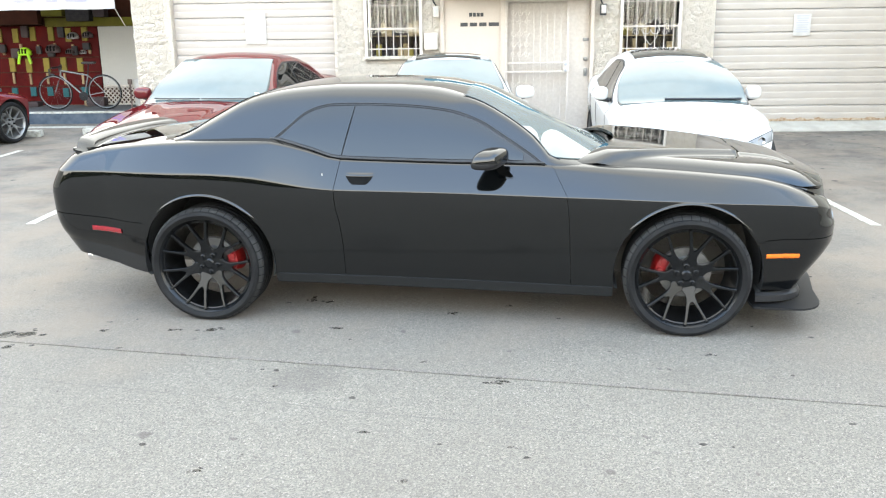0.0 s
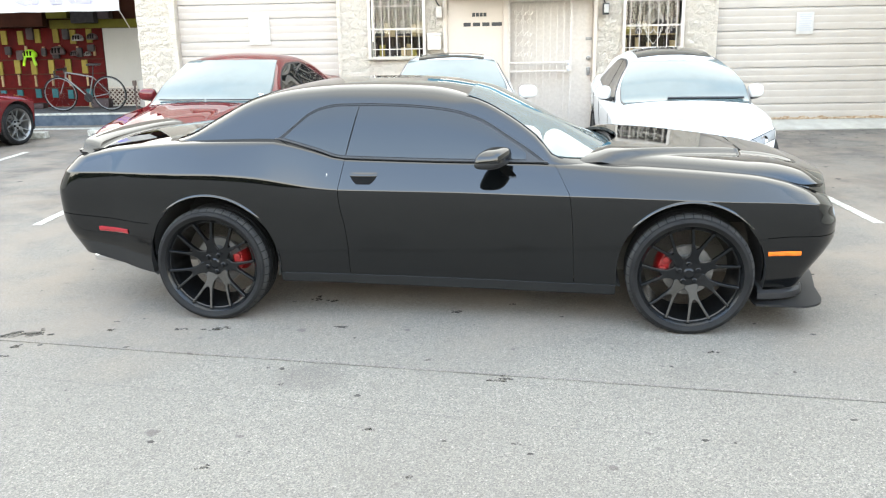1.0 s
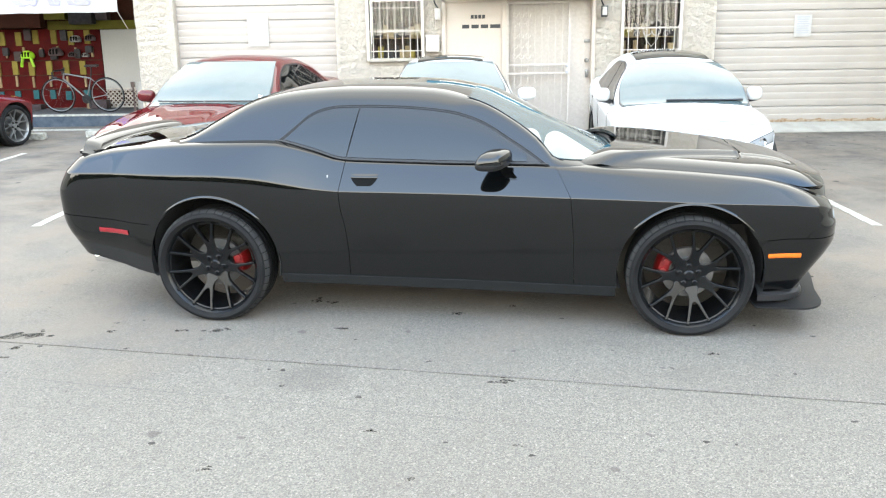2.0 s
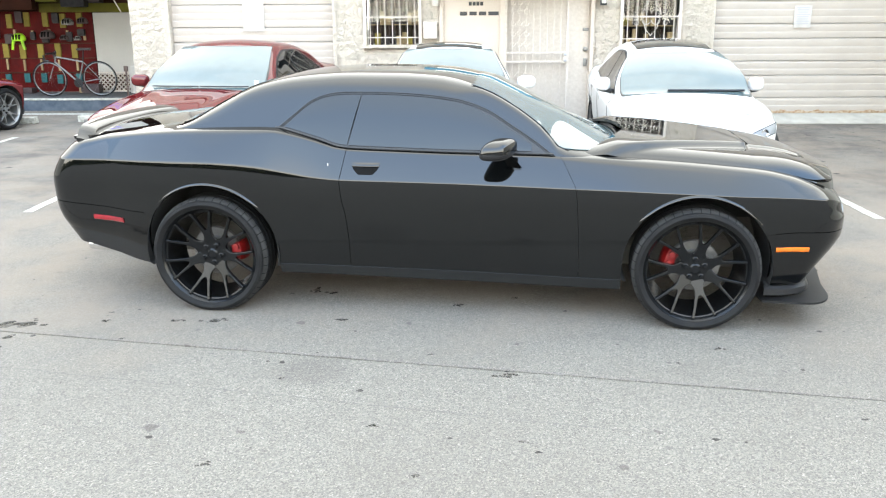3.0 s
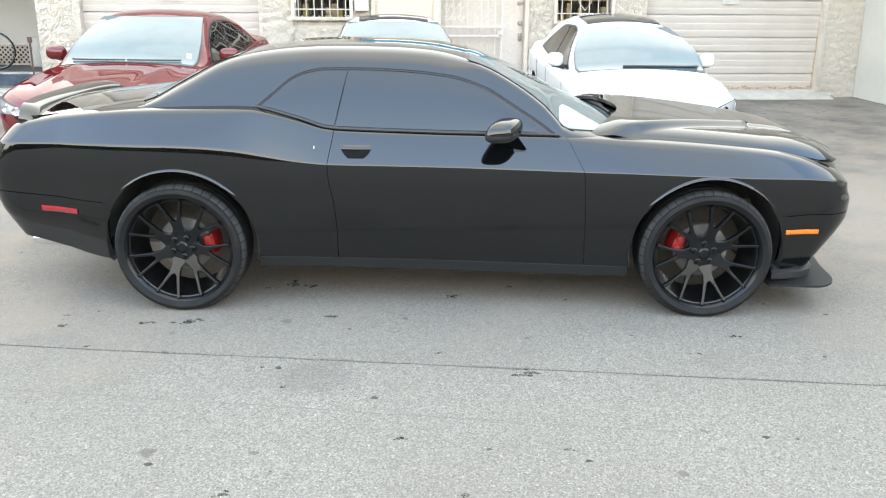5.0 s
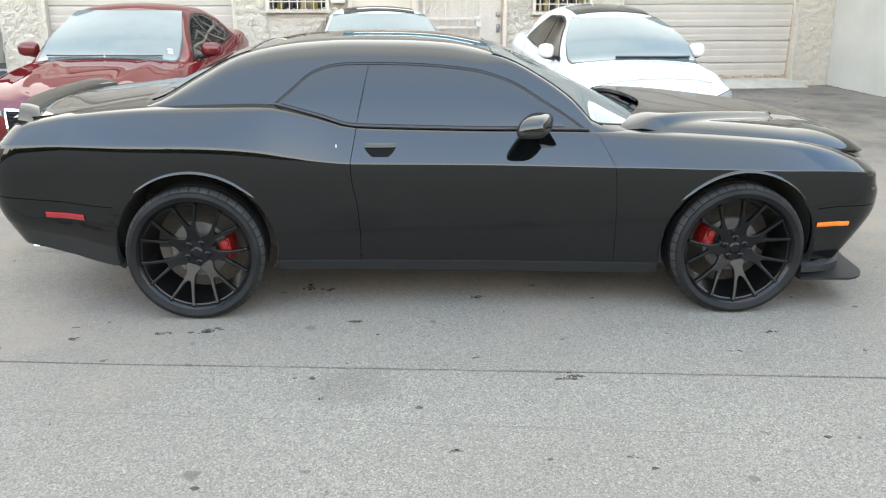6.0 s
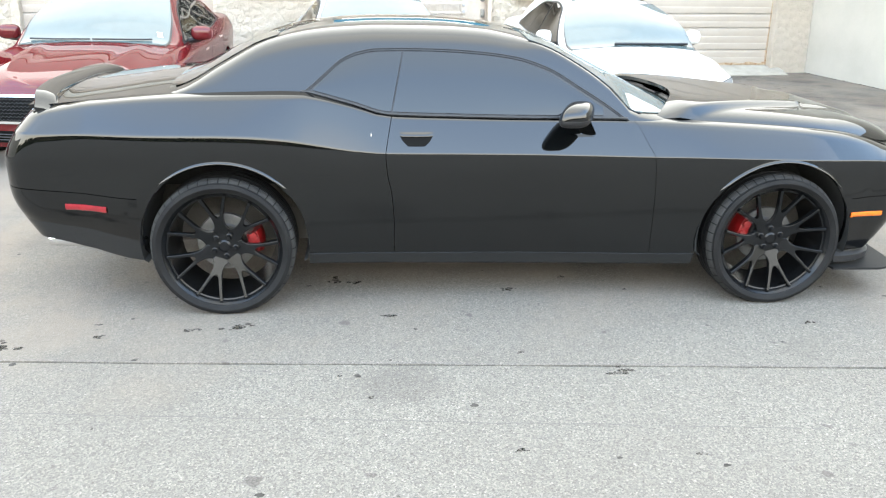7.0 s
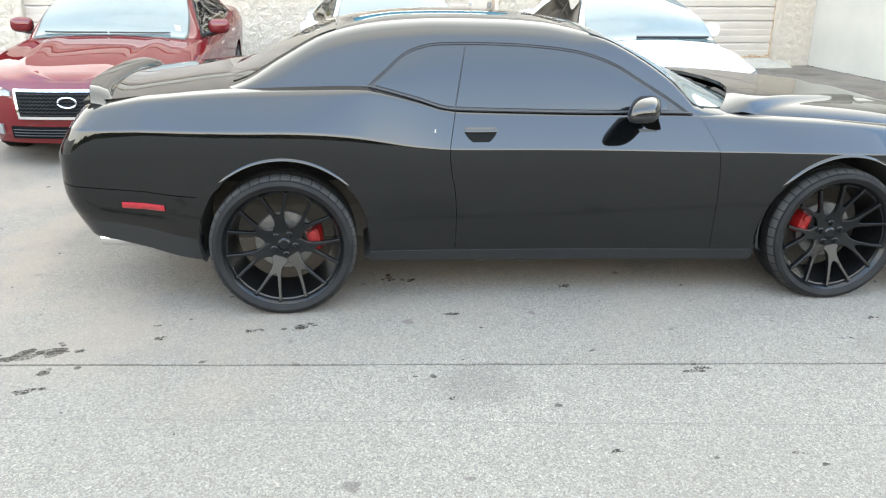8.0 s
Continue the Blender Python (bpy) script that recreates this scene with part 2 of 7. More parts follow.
for _m in (M_OIL, M_FLECK):
    _m.node_tree.nodes["Principled BSDF"].inputs["Specular IOR Level"].default_value = 0.12
# oil sinks between the stones: the stain is broken by bare grains
_n, _l = M_OIL.node_tree.nodes, M_OIL.node_tree.links
_tc, _no, _rp = _n.new("ShaderNodeTexCoord"), _n.new("ShaderNodeTexNoise"), _n.new("ShaderNodeValToRGB")
_no.inputs["Scale"].default_value, _no.inputs["Detail"].default_value = 85, 3
_rp.color_ramp.elements[0].position, _rp.color_ramp.elements[0].color = 0.38, (0.12, 0.12, 0.12, 1)
_rp.color_ramp.elements[1].position, _rp.color_ramp.elements[1].color = 0.58, (0.85, 0.85, 0.85, 1)
_l.new(_tc.outputs["Object"], _no.inputs["Vector"])
_l.new(_no.outputs["Fac"], _rp.inputs["Fac"])
_l.new(_rp.outputs["Color"], _n["Principled BSDF"].inputs["Alpha"])
M_CONC = surface("pale_concrete", (0.367, 0.344, 0.295), (0.275, 0.257, 0.220), 4, 0.85, 0, 120, 0.35)
M_STONE = rubble("white_painted_stone", (0.708, 0.626, 0.522), (0.617, 0.543, 0.441))
M_MORTAR = rubble("white_painted_mortar", (0.616, 0.541, 0.450), (0.533, 0.466, 0.378))
M_RENDER = surface("white_render", (0.440, 0.416, 0.360), (0.385, 0.364, 0.314), 1.5, 0.8, 0, 90, 0.3)
M_SHUTTER = surface("cream_painted_steel", (0.405, 0.358, 0.313), (0.374, 0.330, 0.286), 2.5, 0.5, 0, 90, 0.06)
M_SHUTTER2 = surface("pale_grey_painted_steel", (0.404, 0.358, 0.307), (0.364, 0.323, 0.275), 2.5, 0.5, 0, 90, 0.06)
M_RUST = surface("rust_stain", (0.22, 0.12, 0.05), (0.46, 0.38, 0.28), 22, 0.85, 0, 140, 0.4)
M_DOOR = surface("cream_painted_door", (0.479, 0.405, 0.332), (0.451, 0.381, 0.309), 2.0, 0.5, 0, 60, 0.06)
M_IRON = surface("white_painted_iron", (0.523, 0.467, 0.406), (0.457, 0.402, 0.342), 20, 0.5, 0, 150, 0.1)
M_BLUE = surface("blue_awning_cloth", (0.03, 0.14, 0.20), None, 8, 0.7, 0, 300, 0.2)
M_KERB = surface("worn_blue_kerb_paint", (0.028, 0.042, 0.062), (0.075, 0.09, 0.105), 5, 0.8, 0, 90, 0.3)
M_SHOPRED = surface("dark_red_display_board", (0.095, 0.006, 0.005), (0.05, 0.004, 0.004), 3, 0.6, 0, 60, 0.1)
M_YELLOW = surface("yellow_price_card", (0.25, 0.20, 0.045), (0.17, 0.12, 0.03), 6, 0.7, 0, 60, 0.05, 0, 0.5)
M_GREENBAND = surface("olive_band", (0.15, 0.14, 0.02), (0.10, 0.08, 0.02), 2, 0.7, 0, 60, 0.1)
M_BROWN = surface("brown_shop_header", (0.07, 0.024, 0.014), (0.035, 0.014, 0.01), 2, 0.7, 0, 60, 0.1)
M_PANEL = surface("pale_grey_panel", (0.42, 0.40, 0.365), (0.385, 0.37, 0.335), 1.6, 0.6, 0, 60, 0.05)
M_BANNER = surface("white_banner_cloth", (0.502, 0.487, 0.459), None, 2, 0.7, 0, 120, 0.05)
M_LILAC = surface("lilac_print", (0.36, 0.34, 0.72), None, 6, 0.7, 0, 120, 0.02)
M_PRINT = plain("black_print", (0.03, 0.03, 0.03), 0.6)
M_GREY = plain("grey_print", (0.35, 0.35, 0.36), 0.6)
M_PAPER = surface("white_paper_notice", (0.47, 0.445, 0.405), None, 6, 0.6, 0, 100, 0.02)
M_LIME = surface("lime_green_plastic", (0.40, 0.75, 0.02), None, 10, 0.4, 0, 100, 0.02)
for _m in (M_SHOPRED, M_YELLOW, M_GREENBAND, M_BROWN):
    _m.node_tree.nodes["Principled BSDF"].inputs["Specular IOR Level"].default_value = 0.1
M_TEAL = surface("teal_box", (0.03, 0.12, 0.13), None, 10, 0.6, 0, 100, 0.02, 0, 0.5)
M_GOODS = surface("mixed_grey_goods", (0.075, 0.055, 0.055), (0.035, 0.026, 0.03), 14, 0.6, 0, 100, 0.05, 0, 0.8)
M_DARKGOODS = surface("dark_packed_goods", (0.035, 0.032, 0.035), (0.08, 0.07, 0.065), 12, 0.6, 0, 100, 0.05, 0, 0.6)
M_HELMET = surface("white_and_black_shell", (0.32, 0.30, 0.29), (0.03, 0.03, 0.03), 16, 0.5, 0, 100, 0.02)
M_TAN = surface("tan_goods", (0.34, 0.25, 0.14), (0.2, 0.13, 0.07), 8, 0.7, 0, 100, 0.05, 0, 0.8)
for _m in (M_TEAL, M_GOODS, M_DARKGOODS, M_TAN):
    _m.node_tree.nodes["Principled BSDF"].inputs["Specular IOR Level"].default_value = 0.15
M_CURTAIN = surface("brown_curtain", (0.050, 0.030, 0.020), (0.025, 0.018, 0.013), 9, 0.8, 0, 60, 0.1)
M_PANE, _t, _p = nodes_of("window_pane_glass")
_p.inputs["Base Color"].default_value, _p.inputs["Transmission Weight"].default_value = (0.9, 0.92, 0.9, 1), 1.0
_p.inputs["Roughness"].default_value, _p.inputs["IOR"].default_value = 0.0, 1.35
M_STEELPOST = surface("brown_rusty_post", (0.07, 0.045, 0.035), None, 10, 0.7, 0.2, 100, 0.2)
M_LEAF = surface("dark_hedge_leaves", (0.09, 0.095, 0.035), (0.045, 0.05, 0.018), 2, 0.7, 0, 20, 0.3)
M_UPPER = surface("brown_weathered_cladding", (0.34, 0.30, 0.255), (0.27, 0.235, 0.20), 1.2, 0.8, 0, 40, 0.2)
M_FAR = surface("brown_far_wall", (0.22, 0.17, 0.12), (0.12, 0.1, 0.08), 0.6, 0.8, 0, 9, 0.2)


# ---- mesh helpers ----
def pchip(pts):
    """A smooth curve through (x, value) points, without overshoot."""
    xs, ys = [p[0] for p in pts], [p[1] for p in pts]
    n = len(xs)
    d = [(ys[i + 1] - ys[i]) / (xs[i + 1] - xs[i]) for i in range(n - 1)]
    s = [d[0]] + [0.0 if d[i - 1] * d[i] <= 0 else 2 * d[i - 1] * d[i] / (d[i - 1] + d[i]) for i in range(1, n - 1)] + [d[-1]]

    def f(x):
        if x <= xs[0]:
            return ys[0]
        if x >= xs[-1]:
            return ys[-1]
        i = max(k for k in range(n - 1) if xs[k] <= x)
        h = xs[i + 1] - xs[i]
        u = (x - xs[i]) / h
        return ((2 * u ** 3 - 3 * u * u + 1) * ys[i] + (u ** 3 - 2 * u * u + u) * h * s[i]
                + (3 * u * u - 2 * u ** 3) * ys[i + 1] + (u ** 3 - u * u) * h * s[i + 1])
    return f


def smooth(e0, e1, x):
    u = min(1.0, max(0.0, (x - e0) / (e1 - e0)))
    return u * u * (3 - 2 * u)


def grid(bm, rows, closed=False):
    """Faces over a net of points."""
    vs = [[bm.verts.new(p) for p in r] for r in rows]
    for i in range(len(vs) - 1):
        n = len(vs[i])
        for j in range(n if closed else n - 1):
            q = [vs[i][j], vs[i + 1][j], vs[i + 1][(j + 1) % n], vs[i][(j + 1) % n]]
            q = [v for k, v in enumerate(q) if (v.co - q[k - 1].co).length > 1e-6]
            if len(q) > 2:
                bm.faces.new(q)
    return vs


def flange(bm, depth):
    """Turns the open edges of a sheet inwards."""
    bmesh.ops.remove_doubles(bm, verts=bm.verts, dist=1e-5)
    bm.normal_update()
    nor = {v.index: v.normal.copy() for v in bm.verts}
    bm.verts.index_update()
    nor = {v: v.normal.copy() for v in bm.verts}
    edges = [e for e in bm.edges if e.is_boundary]
    out = bmesh.ops.extrude_edge_only(bm, edges=edges)
    made = [g for g in out["geom"] if isinstance(g, bmesh.types.BMVert)]
    for v in made:
        src = [e.other_vert(v) for e in v.link_edges if e.other_vert(v) in nor]
        if src:
            v.co -= nor[src[0]] * depth


def solid(bm, thick):
    bmesh.ops.remove_doubles(bm, verts=bm.verts, dist=1e-5)
    bm.normal_update()
    bmesh.ops.solidify(bm, geom=list(bm.faces), thickness=thick)


def box(bm, x0, y0, z0, x1, y1, z1, bevel=0.0, m=None):
    m = m or Matrix()
    r = bmesh.ops.create_cube(bm, size=1.0, matrix=m @ Matrix.Translation(((x0 + x1) / 2, (y0 + y1) / 2, (z0 + z1) / 2)) @ Matrix.Diagonal((x1 - x0, y1 - y0, z1 - z0, 1)))
    if bevel:
        es = list({e for v in r["verts"] for e in v.link_edges})
        bmesh.ops.bevel(bm, geom=es, offset=bevel, segments=2, affect="EDGES", profile=0.7)
    return r["verts"]


def tube(bm, pts, r, n=8, closed=False, caps=True):
    """A round bar along points."""
    pts = [Vector(p) for p in pts]
    rad = r if isinstance(r, (list, tuple)) else [r] * len(pts)
    rings = []
    for i, p in enumerate(pts):
        a = pts[i - 1] if i or closed else p
        b = pts[(i + 1) % len(pts)] if i + 1 < len(pts) or closed else p
        d = (b - a).normalized()
        u = d.cross(Vector((0, 0, 1)) if abs(d.z) < 0.9 else Vector((1, 0, 0))).normalized()
        w = d.cross(u)
        rings.append([bm.verts.new(p + rad[i] * (math.cos(k * math.tau / n) * u + math.sin(k * math.tau / n) * w)) for k in range(n)])
    for i in range(len(rings) if closed else len(rings) - 1):
        a, b = rings[i], rings[(i + 1) % len(rings)]
        for k in range(n):
            bm.faces.new((a[k], a[(k + 1) % n], b[(k + 1) % n], b[k]))
    if caps and not closed:
        bm.faces.new(rings[0][::-1]), bm.faces.new(rings[-1])


def lathe(bm, prof, n=48, m=None, a0=0.0, a1=math.tau):
    """Turns (radius, along) points about the y axis."""
    m = m or Matrix()
    full = abs(a1 - a0 - math.tau) < 1e-6
    rows = []
    for k in range(n if full else n + 1):
        a = a0 + (a1 - a0) * k / n
        rows.append([m @ Vector((r * math.cos(a), y, r * math.sin(a))) for r, y in prof])
    if full:
        rows.append(rows[0])
    grid(bm, rows)
    bmesh.ops.remove_doubles(bm, verts=bm.verts, dist=1e-6)


def poly(bm, pts, thick):
    """A flat slab from an outline, its normal by the points' order."""
    f = bm.faces.new([bm.verts.new(p) for p in pts])
    f.normal_update()
    r = bmesh.ops.extrude_face_region(bm, geom=[f])
    n = f.normal.copy()
    for g in r["geom"]:
        if isinstance(g, bmesh.types.BMVert):
            g.co += n * thick


def finish(bm, name, angle=35.0, doubles=1e-5):
    if doubles:
        bmesh.ops.remove_doubles(bm, verts=bm.verts, dist=doubles)
    bmesh.ops.recalc_face_normals(bm, faces=bm.faces)
    lim = radians(angle)
    for f in bm.faces:
        f.smooth = True
    for e in bm.edges:
        if len(e.link_faces) == 2 and e.calc_face_angle(0.0) > lim:
            e.smooth = False
    me = bpy.data.meshes.new(name)
    bm.to_mesh(me)
    bm.free()
    return me


def part(name, bm, material, parent, label="", angle=35.0, m=None):
    ob = new(name, finish(bm, name, angle))
    ob.data.materials.append(material)
    ob.parent = parent
    if m is not None:
        ob.matrix_basis = m
    return tagged(ob, label)


def thing(name, m, label, category, group="", kind=""):
    ob = new(name)
    ob.empty_display_size = 0.1
    ob.matrix_basis = m
    return tagged(ob, label, category, group, kind)


def single(name, bm, material, m, label, category, group="", kind="", angle=35.0):
    ob = new(name, finish(bm, name, angle))
    ob.data.materials.append(material)
    ob.matrix_basis = m
    return tagged(ob, label, category, group, kind)


def lettering(text, size, material, parent, m, name="lettering", bold=0.0):
    """Writing as a mesh, in the built-in font, set upright at m."""
    cu = bpy.data.curves.new(name, "FONT")
    cu.body, cu.size, cu.extrude, cu.offset = text, size, 0.0015, bold
    cu.align_x, cu.align_y = "CENTER", "CENTER"
    tmp = new("tmp", cu)
    me = bpy.data.meshes.new_from_object(tmp.evaluated_get(bpy.context.evaluated_depsgraph_get()))
    bpy.data.objects.remove(tmp)
    bpy.data.curves.remove(cu)
    ob = new(name, me)
    me.materials.clear()
    me.materials.append(material)
    ob.parent = parent
    ob.matrix_basis = m
    return ob
# ---- the ground ----
JA = math.atan2(3.79 - 4.69, 2.03 + 2.81)


def build_ground():
    # one sheet, with the open joint across the lane sunk into it
    b = bmesh.new()
    rows = []
    us = [-80.0, -30.0, -12.0] + [-8 + 0.125 * k for k in range(129)] + [12.0, 30.0, 80.0]
    for v, dz in ((-80, 0), (-20, 0), (-1, 0), (-1, None), (0, 0), (1, None), (1, 0), (12, 0), (25, 0), (80, 0)):
        r = []
        for u in us:
            if abs(v) <= 1:
                w = 0.0085 + 0.005 * noise.noise((u * 2.3, 0, 0))
                wob = 0.012 * noise.noise((u * 0.9, 7, 0)) + 0.005 * noise.noise((u * 6, 3, 0))
                vv = v * w + wob
                d = -0.05 if dz is None or v == 0 else 0.0
            else:
                vv, d = v, 0.0
            x = -0.13 + u * math.cos(JA) - vv * math.sin(JA)
            y = 4.195 + u * math.sin(JA) + vv * math.cos(JA)
            r.append((x, y, 0.0267 * y + d))
        rows.append(r)
    grid(b, rows)
    single("ground", b, M_GROUND, Matrix(), "pale worn asphalt with stones and stains", "asphalt", kind="structure")
    # painted bay lines
    for x in (-9.5, -6.82, -4.18, -1.6, 1.05, 3.70):
        b = bmesh.new()
        y0 = 7.45 if x > 0 else 7.75
        pts = [(x - 0.046 + 0.006 * noise.noise((k * 1.7, x, 0)), y0 + (12.65 - y0) * k / 24) for k in range(25)]
        pts += [(x + 0.046 + 0.006 * noise.noise((k * 1.7, x, 5)), 12.65 - (12.65 - y0) * k / 24) for k in range(25)]
        poly(b, [(px, py, 0.0267 * py + 0.001) for px, py in pts], 0.003)
        single("bay_line", b, M_LINE, Matrix(), "worn white painted bay line on the asphalt", "road marking", "bay lines", "structure")
    # a hairline seam along the lane, before the joint
    b = bmesh.new()
    pts = []
    for sgn in (1, -1):
        for k in range(61)[::sgn]:
            u = k / 60
            px, py = -3.6 + 4.4 * u, 4.40 - 0.93 * u + 0.012 * noise.noise((k * 0.37, 2, 2)) - sgn * (0.002 + 0.0015 * noise.noise((k * 0.9, 5, sgn)))
            pts.append((px, py, 0.0267 * py + 0.0006))
    poly(b, pts, 0.0008)
    single("hairline_seam", b, M_SEAM, Matrix(), "faint hairline seam in the pale asphalt", "crack", kind="structure")
    # dark flecks of grit and gum
    b = bmesh.new()
    rng = random.Random(77)
    for i in range(120):
        x, y = rng.uniform(-3.6, 3.4), rng.uniform(2.0, 7.0) if i % 3 else rng.uniform(7.0, 13.5)
        if i % 3 == 0:
            x *= 2.0
        rx = rng.choice((0.006, 0.008, 0.011, 0.016)) * (1 if i % 3 else 2.2)
        ry = rx * rng.uniform(0.5, 1.0)
        pts = []
        for k in range(10):
            a = k * math.tau / 10
            q = 1 + 0.6 * noise.noise((math.cos(a) * 1.5 + i, math.sin(a) * 1.5, i * 0.7))
            px, py = x + rx * q * math.cos(a), y + ry * q * math.sin(a)
            pts.append((px, py, 0.0267 * py + 0.0005))
        poly(b, pts, 0.0012)
    # leaf litter blown against the foot of the building
    for i in range(90):
        x, y = rng.uniform(3.2, 6.6), 13.9 - abs(rng.gauss(0, 1.1))
        rx, ry = rng.uniform(0.012, 0.05), rng.uniform(0.01, 0.03)
        pts = []
        for k in range(8):
            a = k * math.tau / 8
            q = 1 + 0.7 * noise.noise((math.cos(a) * 1.5 + i, math.sin(a) * 1.5, i * 0.3))
            px, py = x + rx * q * math.cos(a), y + ry * q * math.sin(a)
            pts.append((px, py, 0.0267 * py + 0.0005))
        poly(b, pts, 0.002)
    single("grit_flecks", b, M_FLECK, Matrix(), "small dark flecks of grit on the asphalt", "dirt", kind="stuff")
    # oil spots with uneven outlines
    spots = [(-1.04, 5.46, 0.036, 0.028), (-1.58, 4.876, 0.06, 0.026), (-1.82, 4.874, 0.034, 0.018), (0.156, 4.08, 0.055, 0.022), (1.367, 4.45, 0.028, 0.013), (-0.24, 4.36, 0.018, 0.012), (1.09, 4.25, 0.016, 0.01),
             (-2.85, 4.785, 0.10, 0.045), (-2.72, 4.805, 0.085, 0.05), (-2.60, 4.80, 0.04, 0.016), (-2.715, 4.60, 0.042, 0.024), (-2.765, 4.437, 0.042, 0.024), (-2.27, 5.02, 0.022, 0.011), (-2.26, 4.866, 0.034, 0.012), (-2.045, 4.58, 0.022, 0.012),
             (-1.117, 4.26, 0.02, 0.010), (-0.80, 4.894, 0.05, 0.014), (0.295, 5.30, 0.022, 0.014), (0.584, 5.05, 0.022, 0.010), (-0.256, 3.112, 0.02, 0.012), (-0.48, 3.536, 0.026, 0.010), (-1.0, 4.04, 0.02, 0.010), (-1.147, 3.193, 0.028, 0.012), (0.192, 3.393, 0.02, 0.010),
             (-0.93, 5.40, 0.035, 0.016), (-0.08, 5.15, 0.03, 0.02), (1.75, 4.9, 0.02, 0.01), (-2.95, 4.35, 0.03, 0.012)]
    for i, (x, y, rx, ry) in enumerate(spots):
        b = bmesh.new()
        rng = random.Random(i)
        for c in range(9 if rx > 0.025 else 3):
            # a soft heap of drops, the first the largest
            ox, oy = (0, 0) if c == 0 else (rng.gauss(0, 0.62) * rx, rng.gauss(0, 0.75) * ry)
            f = 0.62 if c == 0 else rng.uniform(0.12, 0.38)
            pts = []
            for k in range(20):
                a = k * math.tau / 20
                q = f * (1 + 0.45 * noise.noise((math.cos(a) * 1.5 + i * 3.1, math.sin(a) * 1.5, i + c * 7)))
                px, py = x + ox + rx * q * math.cos(a), y + oy + ry * 1.4 * q * math.sin(a)
                pts.append((px, py, 0.0267 * py + 0.0004 + 0.0002 * c))
            poly(b, pts, 0.001)
        single("oil_spot", b, M_OIL, Matrix(), "dark oil spot on the asphalt", "stain", "oil spots", "structure")


# ---- the building ----
FY = 14.25


def slab(name, x0, y0, z0, x1, y1, z1, mat, label, category="wall", bevel=0.0):
    b = bmesh.new()
    box(b, x0, y0, z0, x1, y1, z1, bevel)
    return single(name, b, mat, Matrix(), label, category, kind="structure")


def shutter_leaf(name, x0, x1, zb, y, mat, label, rust=False, z_top=3.35):
    """A ribbed sectional door, section by section."""
    root = thing(name, Matrix.Translation(((x0 + x1) / 2, y, zb)), label, "garage door", "", "structure")
    w = (x1 - x0) / 2 - 0.004
    made = {}
    z, k = 0.0, 0
    while zb + z < z_top:
        h = 0.235 if k % 2 == 0 else 0.365
        if h not in made:
            b = bmesh.new()
            prof = [(0.03, 0.0), (0.0, 0.006)]
            n = 2 if h < 0.3 else 3
            for i in range(n):
                a = 0.006 + (h - 0.02) * i / n
                e = (h - 0.02) / n
                prof += [(0.0, a + e * 0.08), (-0.0025, a + e * 0.16), (-0.0025, a + e * 0.80), (0.002, a + e * 0.88), (0.002, a + e * 0.95)]
            prof += [(0.0, h - 0.014), (0.012, h - 0.007), (0.03, h - 0.006)]
            grid(b, [[(sx_, py, pz) for py, pz in prof] for sx_ in (-w, w)])
            for sx_ in (-w, w):
                b.faces.new([b.verts.new((sx_, py, pz)) for py, pz in prof])
            ob = part("slat", b, mat, root, angle=20)
            made[h] = ob.data
        else:
            ob = new("slat", made[h])
            ob.parent = root
        ob.location = (0, 0, z)
        z += h
        k += 1
    b = bmesh.new()
    box(b, -w, -0.012, -0.03, w, 0.03, 0.002, 0.006)
    part("bottom_rail", b, M_RUST if rust else mat, root, "rust-stained bottom rail" if rust else "")
    b = bmesh.new()
    box(b, -w, 0.03, 0, w, 0.05, z_top - zb)
    part("backing", b, M_GREY, root)
    if rust:
        b = bmesh.new()
        for i in range(26):
            zz = 0.02 + i * 0.042
            ww = 0.03 * (1 - i / 30) * (1 + 0.8 * noise.noise((i * 0.9, 1, 1)))
            box(b, w - 0.012 - max(0.006, ww), -0.007, zz, w - 0.002, -0.003, zz + 0.036)
        for i in range(60):
            xx = -w + 2 * w * (i + 0.5) / 60
            hh = 0.03 * max(0.0, 0.4 + noise.noise((i * 0.35, 5, 2)))
            if hh > 0.012:
                box(b, xx - w / 62, -0.0085, 0.0, xx + w / 62, -0.0045, hh)
        part("rust_streak", b, M_RUST, root, "rust streaks along the edge")
    return root


def clip_poly(pts, a, b, c):
    """Keeps the part of a polygon where a*x + b*y <= c."""
    out = []
    for i, p in enumerate(pts):
        q = pts[(i + 1) % len(pts)]
        dp, dq = a * p[0] + b * p[1] - c, a * q[0] + b * q[1] - c
        if dp <= 0:
            out.append(p)
        if dp * dq < 0:
            u = dp / (dp - dq)
            out.append((p[0] + (q[0] - p[0]) * u, p[1] + (q[1] - p[1]) * u))
    return out


